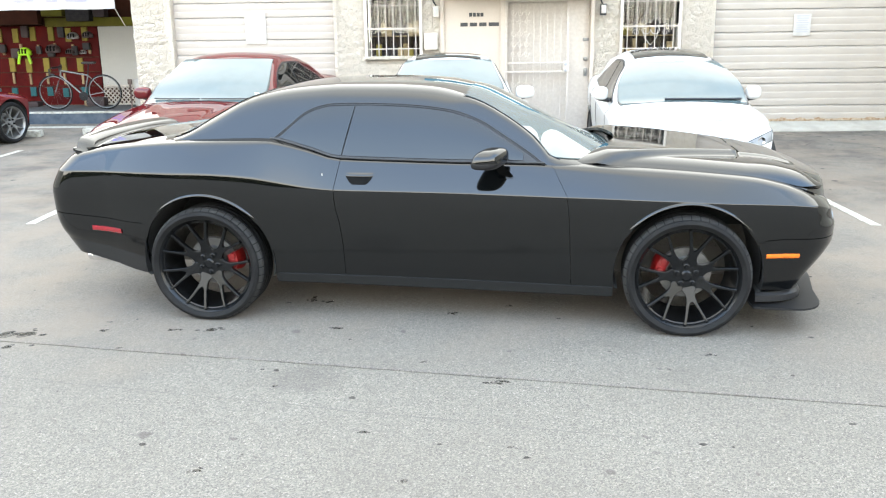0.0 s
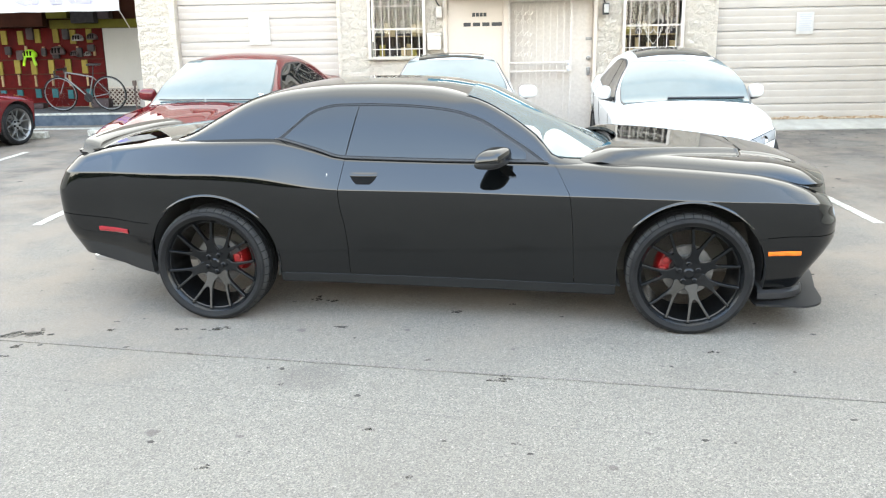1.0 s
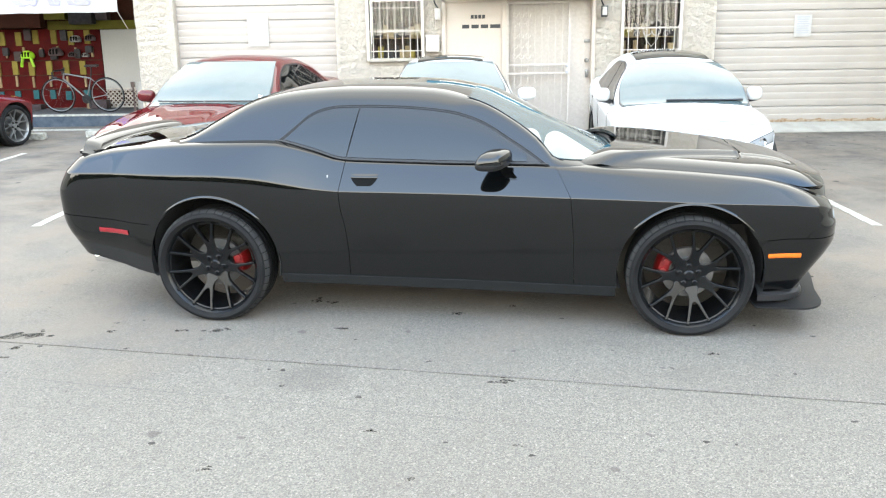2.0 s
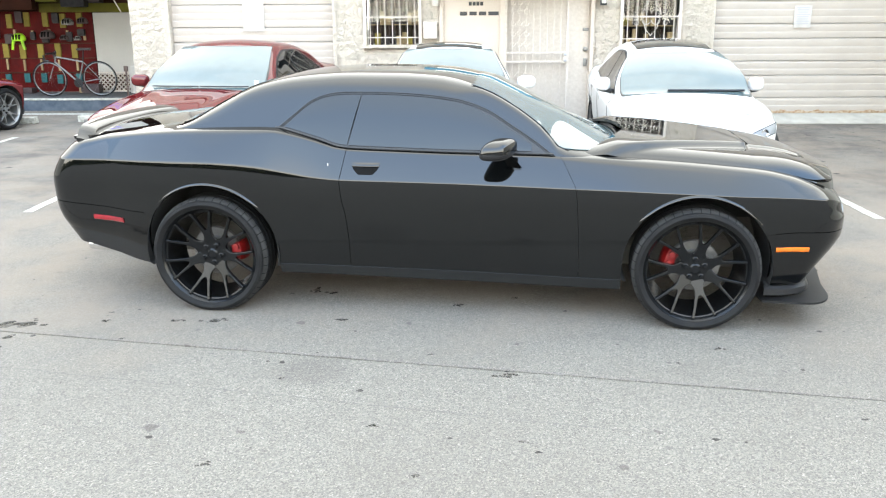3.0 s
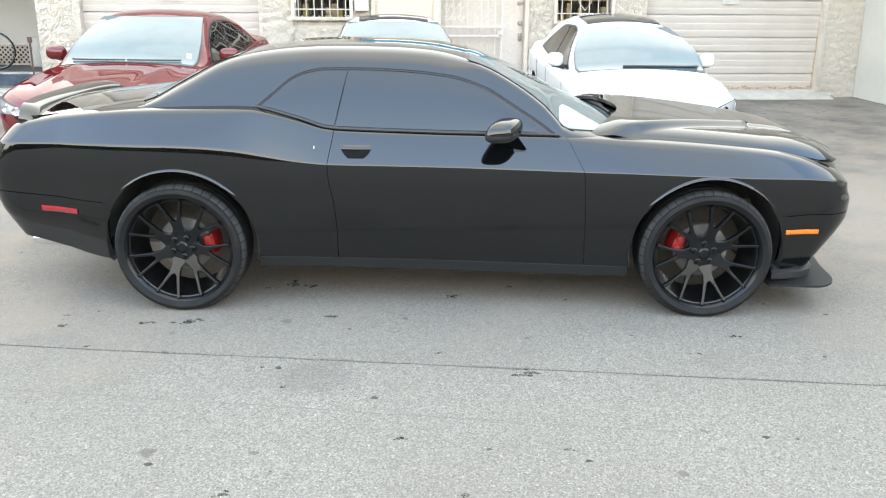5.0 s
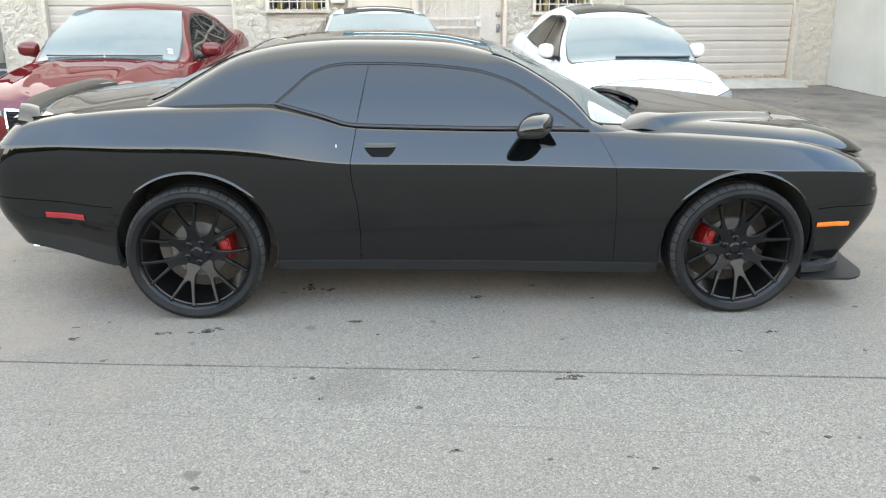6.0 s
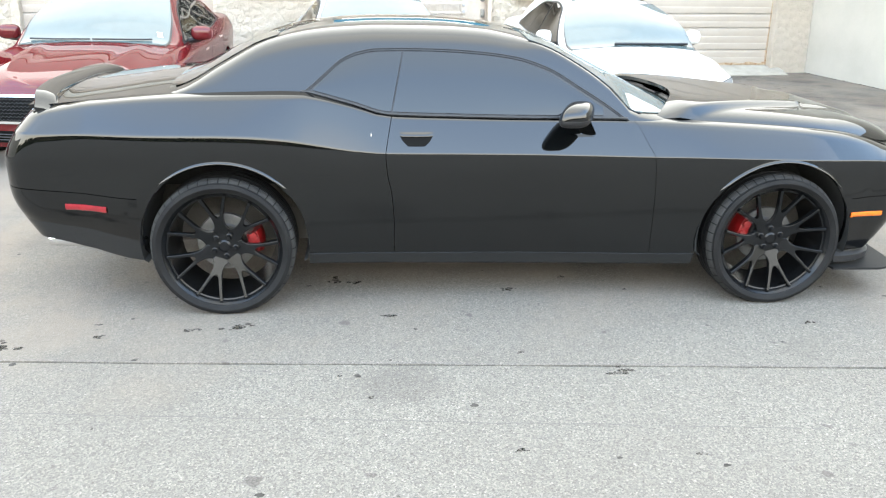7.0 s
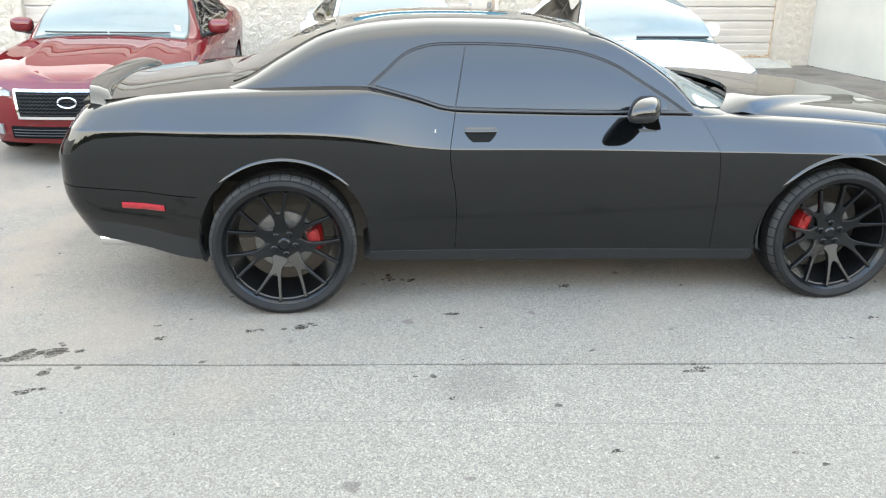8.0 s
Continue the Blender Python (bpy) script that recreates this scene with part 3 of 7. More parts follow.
def stone_patch(parent, x0, x1, z0, z1, y, seed):
    """Fitted rubble stones on a wall: each a cell of its own, with worn edges."""
    rng = random.Random(seed)
    step = 0.165
    nx, nz = max(1, round((x1 - x0) / step)), max(1, round((z1 - z0) / (step * 0.8)))
    seeds = []
    for i in range(-1, nx + 1):
        for k in range(-1, nz + 1):
            seeds.append((x0 + (i + 0.5 + rng.uniform(-0.42, 0.42) + 0.25 * (k % 2)) * (x1 - x0) / nx, z0 + (k + 0.5 + rng.uniform(-0.42, 0.42)) * (z1 - z0) / nz))
    for s in seeds:
        cell = [(x0, z0), (x1, z0), (x1, z1), (x0, z1)]
        for o in seeds:
            if o is not s and math.hypot(o[0] - s[0], o[1] - s[1]) < 0.9:
                a, bb = o[0] - s[0], o[1] - s[1]
                cell = clip_poly(cell, a, bb, (o[0] ** 2 - s[0] ** 2 + o[1] ** 2 - s[1] ** 2) / 2)
                if len(cell) < 3:
                    break
        if len(cell) < 3:
            continue
        area = 0.5 * abs(sum(p[0] * q[1] - q[0] * p[1] for p, q in zip(cell, cell[1:] + cell[:1])))
        if area < 0.004:
            continue
        cx, cz = sum(p[0] for p in cell) / len(cell), sum(p[1] for p in cell) / len(cell)
        ring = []
        for p, q in zip(cell, cell[1:] + cell[:1]):
            for u in (0.0, 0.2, 0.4, 0.6, 0.8):
                rx, rz = p[0] + (q[0] - p[0]) * u, p[1] + (q[1] - p[1]) * u
                ring.append((rx + 0.016 * noise.noise((rx * 14, rz * 14, 1)), rz + 0.016 * noise.noise((rx * 14, rz * 14, 8))))
        b = bmesh.new()
        tilt = (rng.uniform(-0.07, 0.07), rng.uniform(-0.07, 0.07))
        rows = []
        for inset, out in ((-0.003, 0.001), (0.004, -0.007), (0.009, -0.012), (0.017, -0.0165), (0.028, -0.0195), (0.042, -0.0215), (0.058, -0.023)):
            r = []
            for j, p in enumerate(ring):
                d = max(0.01, math.hypot(p[0] - cx, p[1] - cz))
                ins = inset * (1 + 0.5 * noise.noise((p[0] * 9, p[1] * 9, seed)))
                f = max(0.12, 1 - ins / d)
                px, pz = cx + (p[0] - cx) * f, cz + (p[1] - cz) * f
                lump = 0.014 * noise.noise((px * 11, pz * 11, 3)) + 0.007 * noise.noise((px * 27, pz * 27, 5))
                r.append((px - cx, out * (0.45 + 0.8 * abs(noise.noise((cx * 5, cz * 5, 2)))) - (lump + tilt[0] * (px - cx) + tilt[1] * (pz - cz) if out < -0.015 else 0), pz - cz))
            rows.append(r)
        vs = grid(b, rows, True)
        c = b.verts.new((0, -0.017 - 0.010 * rng.random(), 0))
        for j in range(len(ring)):
            b.faces.new((vs[-1][j], vs[-1][(j + 1) % len(ring)], c))
        part("stone", b, M_STONE, parent, angle=120, m=Matrix.Translation((cx, y, cz)))


def barred_window(name, x0, x1, z0, z1, bars, scroll):
    root = thing(name, Matrix.Translation(((x0 + x1) / 2, FY, z0)), "barred window with white iron grille, goods behind the glass", "window", "", "structure")
    w, h = (x1 - x0) / 2, z1 - z0
    b = bmesh.new()
    for bx in ((-w - 0.05, -w), (w, w + 0.05)):
        box(b, bx[0], -0.05, -0.05, bx[1], 0.12, h + 0.05, 0.006)
    box(b, -w, -0.05, h, w, 0.12, h + 0.05, 0.006)
    part("window_frame", b, M_IRON, root)
    b = bmesh.new()
    box(b, -w - 0.06, -0.055, -0.05, w + 0.06, 0.12, 0.0, 0.01)
    part("window_sill", b, M_STONE, root)
    b = bmesh.new()
    box(b, -w, 0.08, 0, w, 0.088, h)
    pane = part("pane", b, M_PANE, root, "dark glass pane")
    pane.visible_shadow = False
    for k in range(bars):
        x = -w + 2 * w * (k + 0.5) / bars
        b = bmesh.new()
        tube(b, [(x, -0.035, 0.0), (x, -0.035, h)], 0.0075, 6)
        part("bar", b, M_IRON, root)
    for z, r in ((0.12, 0.008), (h * 0.47, 0.013), (h * 0.86, 0.008)):
        b = bmesh.new()
        box(b, -w, -0.047, z - r, w, -0.023, z + r, 0.003)
        part("rail", b, M_IRON, root)
    if scroll:
        b = bmesh.new()
        zc = h * 0.47
        for sgn in (-1, 1):
            for up in (1, -1):
                pts = []
                for i in range(25):
                    a = i / 24 * 1.55 * math.pi
                    rr = 0.085 * (1 - 0.5 * i / 24)
                    pts.append((sgn * (0.085 - rr * math.cos(a)) * 1.0, -0.05, zc + up * (0.03 + 0.02 + rr * math.sin(a))))
                tube(b, pts, 0.006, 6)
            tube(b, [(0, -0.05, zc + 0.30), (sgn * 0.12, -0.05, zc + 0.16), (sgn * 0.16, -0.05, zc + 0.05)], 0.006, 6)
            tube(b, [(0, -0.05, zc - 0.30), (sgn * 0.10, -0.05, zc - 0.18), (sgn * 0.12, -0.05, zc - 0.05)], 0.006, 6)
            sp = []
            for i in range(21):
                a = i / 20 * 2.2 * math.pi
                rr = 0.06 * (1 - 0.7 * i / 20)
                sp.append((sgn * (0.24 + rr * math.cos(a)), -0.05, zc - 0.10 + rr * math.sin(a)))
            tube(b, sp, 0.006, 6)
        part("scrollwork", b, M_IRON, root, "curled iron scrollwork")
    return root


def build_building():
    g = 0.38
    top = 4.8
    # wall pieces between the openings, each a thick block with stones on its face
    pieces = [(-5.52, -4.98), (-2.14, -1.62), (-0.72, -0.34), (2.13, 2.58), (3.52, 4.09), (7.19, 7.87)]
    wall = thing("wall_north", Matrix(), "white painted rubble-stone front wall of the workshop", "wall", "", "structure")
    wall_y = FY + 0.02
    for i, (x0, x1) in enumerate(pieces):
        b = bmesh.new()
        box(b, x0, wall_y, g - 0.3, x1, FY + 0.4, 3.3)
        part("wall_pier", b, M_MORTAR, wall, "white mortar between stones")
    for x0, x1, z in ((-1.62, -0.72, 1.60), (2.58, 3.52, 1.58)):
        b = bmesh.new()
        box(b, x0, wall_y, g - 0.3, x1, FY + 0.4, z)
        part("wall_pier", b, M_MORTAR, wall)
    b = bmesh.new()
    box(b, -5.52, wall_y, 3.3, 7.87, FY + 0.4, 3.6)
    part("wall_head", b, M_RENDER, wall, "plain white render above the openings")
    b = bmesh.new()
    box(b, -5.54, wall_y - 0.06, 3.6, 7.89, FY + 0.4, top)
    part("upper_wall", b, M_UPPER, wall, "brown weathered cladding over the shop fronts")
    b = bmesh.new()
    box(b, -5.6, FY - 0.05, top, 7.95, FY + 6.0, top + 0.25, 0.02)
    part("roof_edge", b, M_CONC, wall)
    for i, (x0, x1) in enumerate(pieces):
        stone_patch(wall, x0, x1, g - 0.02, 3.3, wall_y, 11 + i)
    stone_patch(wall, -1.62, -0.72, g - 0.02, 1.53, wall_y, 31)
    stone_patch(wall, 2.58, 3.52, g - 0.02, 1.50, wall_y, 32)
    for x0, x1, z0 in ((-1.67, -0.67, 2.62), (2.53, 3.57, 2.62)):
        b = bmesh.new()
        box(b, x0, wall_y - 0.01, z0, x1, FY + 0.4, 3.3)
        part("lintel", b, M_STONE, wall)
    # smooth jambs beside the shutters
    for x0, x1 in ((-4.98, -4.86), (-2.16, -2.10), (4.05, 4.10), (7.17, 7.22)):
        b = bmesh.new()
        box(b, x0, FY - 0.012, g - 0.2, x1, FY + 0.38, 3.3, 0.008)
        part("jamb", b, M_STONE, wall)
    shutter_leaf("door_1", -4.86, -2.14, 0.52, FY + 0.14, M_SHUTTER, "closed cream ribbed steel garage door")
    shutter_leaf("door_2", 4.10, 7.18, 0.54, FY + 0.14, M_SHUTTER2, "closed pale grey ribbed garage door with rusty edges", True)
    # ramps to the shutters
    for x0, x1 in ((-4.95, -2.05), (4.0, 7.35)):
        b = bmesh.new()
        pts = [(x0, FY - 0.30, 0.0267 * (FY - 0.30) - 0.02), (x0, FY - 0.30, 0.0267 * (FY - 0.30) + 0.012), (x0, FY + 0.16, 0.515), (x0, FY + 0.4, 0.515), (x0, FY + 0.4, 0.3)]
        f = b.faces.new([b.verts.new(p) for p in pts])
        r = bmesh.ops.extrude_face_region(b, geom=[f])
        for q in r["geom"]:
            if isinstance(q, bmesh.types.BMVert):
                q.co.x = x1
        single("ramp", b, M_CONC, Matrix(), "pale concrete ramp up to a garage door", "ramp", "ramps", "structure")
    barred_window("window_1", -1.60, -0.74, 1.66, 2.60, 7, False)
    barred_window("window_2", 2.60, 3.50, 1.62, 2.62, 6, True)
    # what shows behind the two windows
    for x0, x1, z0, z1, seed in ((-1.60, -0.74, 1.66, 2.60, 3), (2.60, 3.50, 1.62, 2.62, 8)):
        rng = random.Random(seed)
        b = bmesh.new()
        n = 40
        rows = [[(x0 + (x1 - x0) * k / n, FY + 0.33 + 0.02 * math.sin(k * 1.7) + 0.01 * math.sin(k * 0.6), z) for k in range(n + 1)] for z in (z0 + 0.02, z1)]
        grid(b, rows)
        solid(b, 0.004)
        single("curtain", b, M_CURTAIN, Matrix(), "brown curtain hanging behind a barred window", "curtain", "curtains")
        b = bmesh.new()
        box(b, x0 + 0.01, FY + 0.20, z0 + 0.32, x1 - 0.01, FY + 0.30, z0 + 0.335)
        single("shelf", b, M_TAN, Matrix(), "narrow wooden shelf behind a barred window", "shelf", "shelves in the windows")
        for k in range(18):
            b = bmesh.new()
            w, h = rng.uniform(0.05, 0.10), rng.uniform(0.12, 0.28)
            cx = x0 + 0.02 + (x1 - x0 - 0.13) * (k % 9) / 8
            zz = z0 + (0.001 if k < 9 else 0.336)
            box(b, cx, FY + 0.21, zz, cx + w, FY + 0.29, zz + h, 0.012)
            single("parcel", b, rng.choice([M_TAN, M_TAN, M_GOODS, M_DARKGOODS, M_YELLOW]), Matrix(), "boxed goods standing on a window ledge", "box", "goods in the windows")
        b = bmesh.new()
        box(b, x0, FY + 0.1, z0 - 0.06, x1, FY + 0.4, z0)
        single("window_ledge", b, M_STONE, Matrix(), "inner ledge of a barred window", "ledge", "window ledges", "structure")
    # porch: fixed panel with writing, gate, door behind
    root = thing("door_3", Matrix.Translation((0.90, FY, 0.5)), "cream panel and door behind a white iron security gate", "door", "", "structure")
    b = bmesh.new()
    box(b, -1.24, 0.02, -0.1, -0.30, 0.08, 2.05, 0.004)
    panel = part("door_panel", b, M_DOOR, root, "cream flush panel with a number and street")
    b = bmesh.new()
    box(b, -0.22, 0.14, -0.1, 1.18, 0.19, 2.05, 0.004)
    part("door_leaf", b, M_IRON, root, "white flush door")
    for x0, x1 in ((-1.30, -1.235), (-0.305, -0.225), (1.175, 1.235)):
        b = bmesh.new()
        box(b, x0, -0.03, -0.1, x1, 0.2, 2.12, 0.006)
        part("door_post", b, M_DOOR, root)
    b = bmesh.new()
    box(b, -1.30, -0.03, 2.05, 1.235, 0.2, 2.13, 0.006)
    part("door_head", b, M_DOOR, root)
    b = bmesh.new()
    for bx in (-0.21, 0.81):
        box(b, bx - 0.018, -0.012, -0.06, bx + 0.018, 0.018, 2.02, 0.004)
    for bz in (-0.05, 2.02):
        box(b, -0.22, -0.012, bz - 0.018, 0.82, 0.018, bz + 0.018, 0.004)
    gate = part("security_gate", b, M_IRON, root, "white iron security gate")
    for k in range(8):
        x = -0.21 + 1.02 * (k + 1) / 9
        b = bmesh.new()
        box(b, x - 0.007, -0.006, -0.05, x + 0.007, 0.010, 2.02, 0.002)
        part("bar", b, M_IRON, gate)
    for z in (0.88, 1.02):
        b = bmesh.new()
        box(b, -0.21, -0.022, z - 0.014, 0.81, 0.012, z + 0.014, 0.004)
        part("rail", b, M_IRON, gate)
    b = bmesh.new()
    for z in (1.45, 1.78):
        box(b, -0.06, -0.01, z - 0.006, 0.16, 0.008, z + 0.006)
    part("cross_piece", b, M_IRON, gate)
    # scrolls between the first bars
    for z in [0.02 + 0.165 * k for k in range(12)]:
        if abs(z - 0.95) < 0.12:
            continue
        for x, r in ((-0.095, 0.05), (0.01, 0.05), (0.12, 0.05)):
            b = bmesh.new()
            s = 1 if round(z * 100) % 2 else -1
            tube(b, [(x + (r - 0.0035 * j) * math.cos(s * j * 0.55), -0.002, z + (r - 0.0035 * j) * 1.35 * math.sin(s * j * 0.55)) for j in range(13)], 0.006, 5)
            part("scroll", b, M_IRON, gate)
    b = bmesh.new()
    box(b, 0.74, -0.03, 0.86, 0.83, 0.012, 1.05, 0.006)
    part("lock_plate", b, M_IRON, gate)
    for z in (0.90, 1.0):
        b = bmesh.new()
        lathe(b, [(0.0, -0.055), (0.022, -0.053), (0.026, -0.045), (0.02, -0.03), (0.02, -0.02)], 16, Matrix.Translation((0.775, 0, z)))
        part("knob", b, M_GREY, gate, "dull grey lock knob")
    b = bmesh.new()
    box(b, 1.095, 0.1, 0.80, 1.15, 0.145, 0.93, 0.01)
    lathe(b, [(0.0, 0.08), (0.03, 0.085), (0.036, 0.1), (0.036, 0.14)], 16, Matrix.Translation((1.12, 0, 1.08)))
    part("door_lock", b, M_SILVER, root, "grey keypad lock")
    b = bmesh.new()
    box(b, 1.07, 0.12, 1.37, 1.17, 0.142, 1.42, 0.004)
    part("hinge_plate", b, M_SILVER, root)
    # the porch's number and street stand as plain bars
    for z, widths in ((1.81, (0.05, 0.05, 0.05, 0.05)), (1.655, (0.12, 0.12, 0.12, 0.17))):
        tot = sum(widths) + (0.012 if len(set(widths)) == 1 else 0.035) * (len(widths) - 1)
        x = (-0.70 if len(set(widths)) == 1 else -0.645) - tot / 2
        for w in widths:
            b = bmesh.new()
            box(b, x, 0.014, z - 0.03, x + w, 0.021, z + 0.03, 0.002)
            part("writing_bar", b, M_PRINT, panel)
            x += w + (0.012 if len(set(widths)) == 1 else 0.035)
    b = bmesh.new()
    box(b, -1.05, 0.016, 1.15, -1.0, 0.021, 1.2, 0.002)
    part("peephole", b, M_GREY, panel)
    # blue awning over the porch
    b = bmesh.new()
    rows = []
    for k in range(13):
        x = -0.55 + 2.75 * k / 12
        rows.append([(x, FY - 0.02, 3.15), (x, FY - 0.62, 2.82), (x, FY - 0.64, 2.64 + 0.012 * (k % 2)), (x, FY - 0.63, 2.64 + 0.012 * (k % 2)), (x, FY - 0.60, 2.80), (x, FY - 0.01, 3.12)])
    grid(b, rows)
    single("awning", b, M_BLUE, Matrix(), "blue cloth awning over the porch door", "awning", kind="structure")
    # small fixtures
    for x, z in ((-0.46, 2.36), (2.26, 2.36)):
        root = thing("wall_lamp", Matrix.Translation((x, FY - 0.03, z)), "small white flood lamp fixed to the stone wall", "lamp", "porch lamps")
        b = bmesh.new()
        box(b, -0.05, -0.10, -0.09, 0.05, -0.01, 0.09, 0.012)
        part("housing", b, M_IRON if x < 0 else M_TRIM, root)
        b = bmesh.new()
        box(b, -0.038, -0.108, -0.06, 0.038, -0.099, 0.07, 0.003)
        part("lens", b, M_PAPER, root, "frosted lens")
        b = bmesh.new()
        tube(b, [(0, 0.04, 0.1), (-0.04, -0.02, 0.16), (-0.06, -0.06, 0.22)], 0.012, 8)
        part("arm", b, M_TRIM, root)
    root = thing("letter_box", Matrix.Translation((-0.55, FY - 0.03, 1.90)), "white metal letter box on the stone wall", "letter box")
    b = bmesh.new()
    box(b, -0.11, -0.07, -0.14, 0.11, 0.0, 0.12, 0.012)
    part("box_body", b, M_IRON, root)
    b = bmesh.new()
    box(b, -0.115, -0.078, 0.085, 0.115, 0.005, 0.128, 0.008)
    part("lid", b, M_IRON, root)
    # notices
    root = thing("notice", Matrix.Translation((5.56, FY + 0.12, 2.08)), "white printed notice on the grey garage door", "sign")
    b = bmesh.new()
    box(b, -0.14, -0.006, -0.175, 0.14, 0.0, 0.175, 0.002)
    sheet_ = part("paper", b, M_PAPER, root)
    for k in range(8):
        b = bmesh.new()
        w = 0.11 - 0.03 * ((k * 7) % 3) / 2
        box(b, -w, -0.009, 0.135 - k * 0.036, w, -0.0065, 0.151 - k * 0.036)
        part("writing_bar", b, M_GREY, sheet_)
    root = thing("poster", Matrix.Translation((-3.49, FY + 0.12, 2.14)), "faded white notice with a round emblem on the cream door", "sign")
    b = bmesh.new()
    box(b, -0.175, -0.006, -0.25, 0.175, 0.0, 0.27, 0.002)
    sheet_ = part("paper", b, M_PAPER, root)
    b = bmesh.new()
    tube(b, [(0.15 * math.cos(a), -0.008, -0.16 + 0.15 * math.sin(a)) for a in [math.pi * k / 20 for k in range(21)]], 0.005, 6)
    part("emblem", b, M_GREY, sheet_)
    for k in range(3):
        b = bmesh.new()
        box(b, -0.09, -0.009, 0.10 + k * 0.05, 0.02 + 0.02 * k, -0.0065, 0.115 + k * 0.05)
        part("writing_bar", b, M_GREY, sheet_)
    # side wall
    b = bmesh.new()
    single("wall_east", slab_mesh(7.87, 2.0, -0.2, 8.15, 14.66, 5.2), M_RENDER, Matrix(), "plain white rendered side wall", "wall", kind="structure")
    b = bmesh.new()
    for k in range(70):
        y = 7.0 + 7.2 * k / 69 + 0.03 * noise.noise((k, 2, 1))
        s = 0.02 + 0.05 * abs(noise.noise((k * 1.3, 4, 4)))
        bmesh.ops.create_icosphere(b, subdivisions=1, radius=s * 0.5, matrix=Matrix.Translation((7.85 - 0.02 * abs(noise.noise((k, 9, 9))), y, 0.0267 * y + s * 0.12)) @ Matrix.Diagonal((1.2, 1.6, 0.5, 1)))
    single("rubble", b, M_GOODS, Matrix(), "crumbs and dirt along the foot of the white wall", "debris", kind="stuff")


def slab_mesh(x0, y0, z0, x1, y1, z1):
    b = bmesh.new()
    box(b, x0, y0, z0, x1, y1, z1)
    return b


# ---- the open shop to the left of the workshop ----
def bicycle(m):
    root = thing("bicycle", m, "silver road bicycle leaning in front of the shop", "bicycle")
    R = 0.335
    for x in (-0.5, 0.5):
        b = bmesh.new()
        tube(b, [(R * math.cos(a), 0, R * math.sin(a)) for a in [k * math.tau / 40 for k in range(40)]], 0.014, 8, closed=True)
        wh = part("wheel", b, M_RUBBER, root, "thin bicycle wheel", m=Matrix.Translation((x, 0, R + 0.014)))
        b = bmesh.new()
        tube(b, [((R - 0.02) * math.cos(a), 0, (R - 0.02) * math.sin(a)) for a in [k * math.tau / 40 for k in range(40)]], 0.010, 6, closed=True)
        part("rim", b, M_BIKE, wh)
        b = bmesh.new()
        for k in range(12):
            a = k * math.tau / 12
            tube(b, [(0.02 * math.cos(a + 1), 0, 0.02 * math.sin(a + 1)), ((R - 0.02) * math.cos(a), 0, (R - 0.02) * math.sin(a))], 0.0008, 4)
        part("spokes", b, M_BIKE, wh)
    b = bmesh.new()
    z0 = R + 0.014
    head, headb, seat, bb, rear, front = (-0.32, 0, 0.78), (-0.345, 0, 0.68), (0.21, 0, 0.68), (0.07, 0, 0.27), (0.5, 0, z0), (-0.5, 0, z0)
    for p, q, r in ((head, seat, 0.014), (headb, bb, 0.017), (seat, bb, 0.014), (seat, rear, 0.008), (bb, rear, 0.009), (head, headb, 0.018)):
        tube(b, [p, q], r, 8)
    part("frame", b, M_BIKE, root, "silver diamond frame")
    b = bmesh.new()
    tube(b, [headb, (-0.42, 0, 0.53), front], 0.011, 8)
    part("fork", b, M_BIKE, root)
    b = bmesh.new()
    for k in (-1, 1):
        tube(b, [(-0.32, 0, 0.78), (-0.31, 0, 0.85), (-0.40, k * 0.2, 0.86), (-0.46, k * 0.21, 0.83), (-0.45, k * 0.21, 0.74), (-0.37, k * 0.21, 0.73)], 0.017, 8)
    part("handlebar", b, M_TRIM, root, "black drop handlebar")
    b = bmesh.new()
    tube(b, [seat, (0.25, 0, 0.91)], 0.012, 8)
    box(b, 0.13, -0.06, 0.905, 0.39, 0.06, 0.945, 0.018)
    part("saddle", b, M_TRIM, root, "black saddle")
    b = bmesh.new()
    lathe(b, [(0.0, -0.03), (0.085, -0.03), (0.09, -0.026), (0.09, -0.022), (0.0, -0.022)], 24, Matrix.Translation(bb))
    tube(b, [(0.07, -0.05, 0.29), (0.16, -0.05, 0.15), (0.16, -0.12, 0.15)], 0.01, 6)
    tube(b, [(0.07, 0.05, 0.29), (-0.02, 0.05, 0.43)], 0.01, 6)
    part("crankset", b, M_TRIM, root)


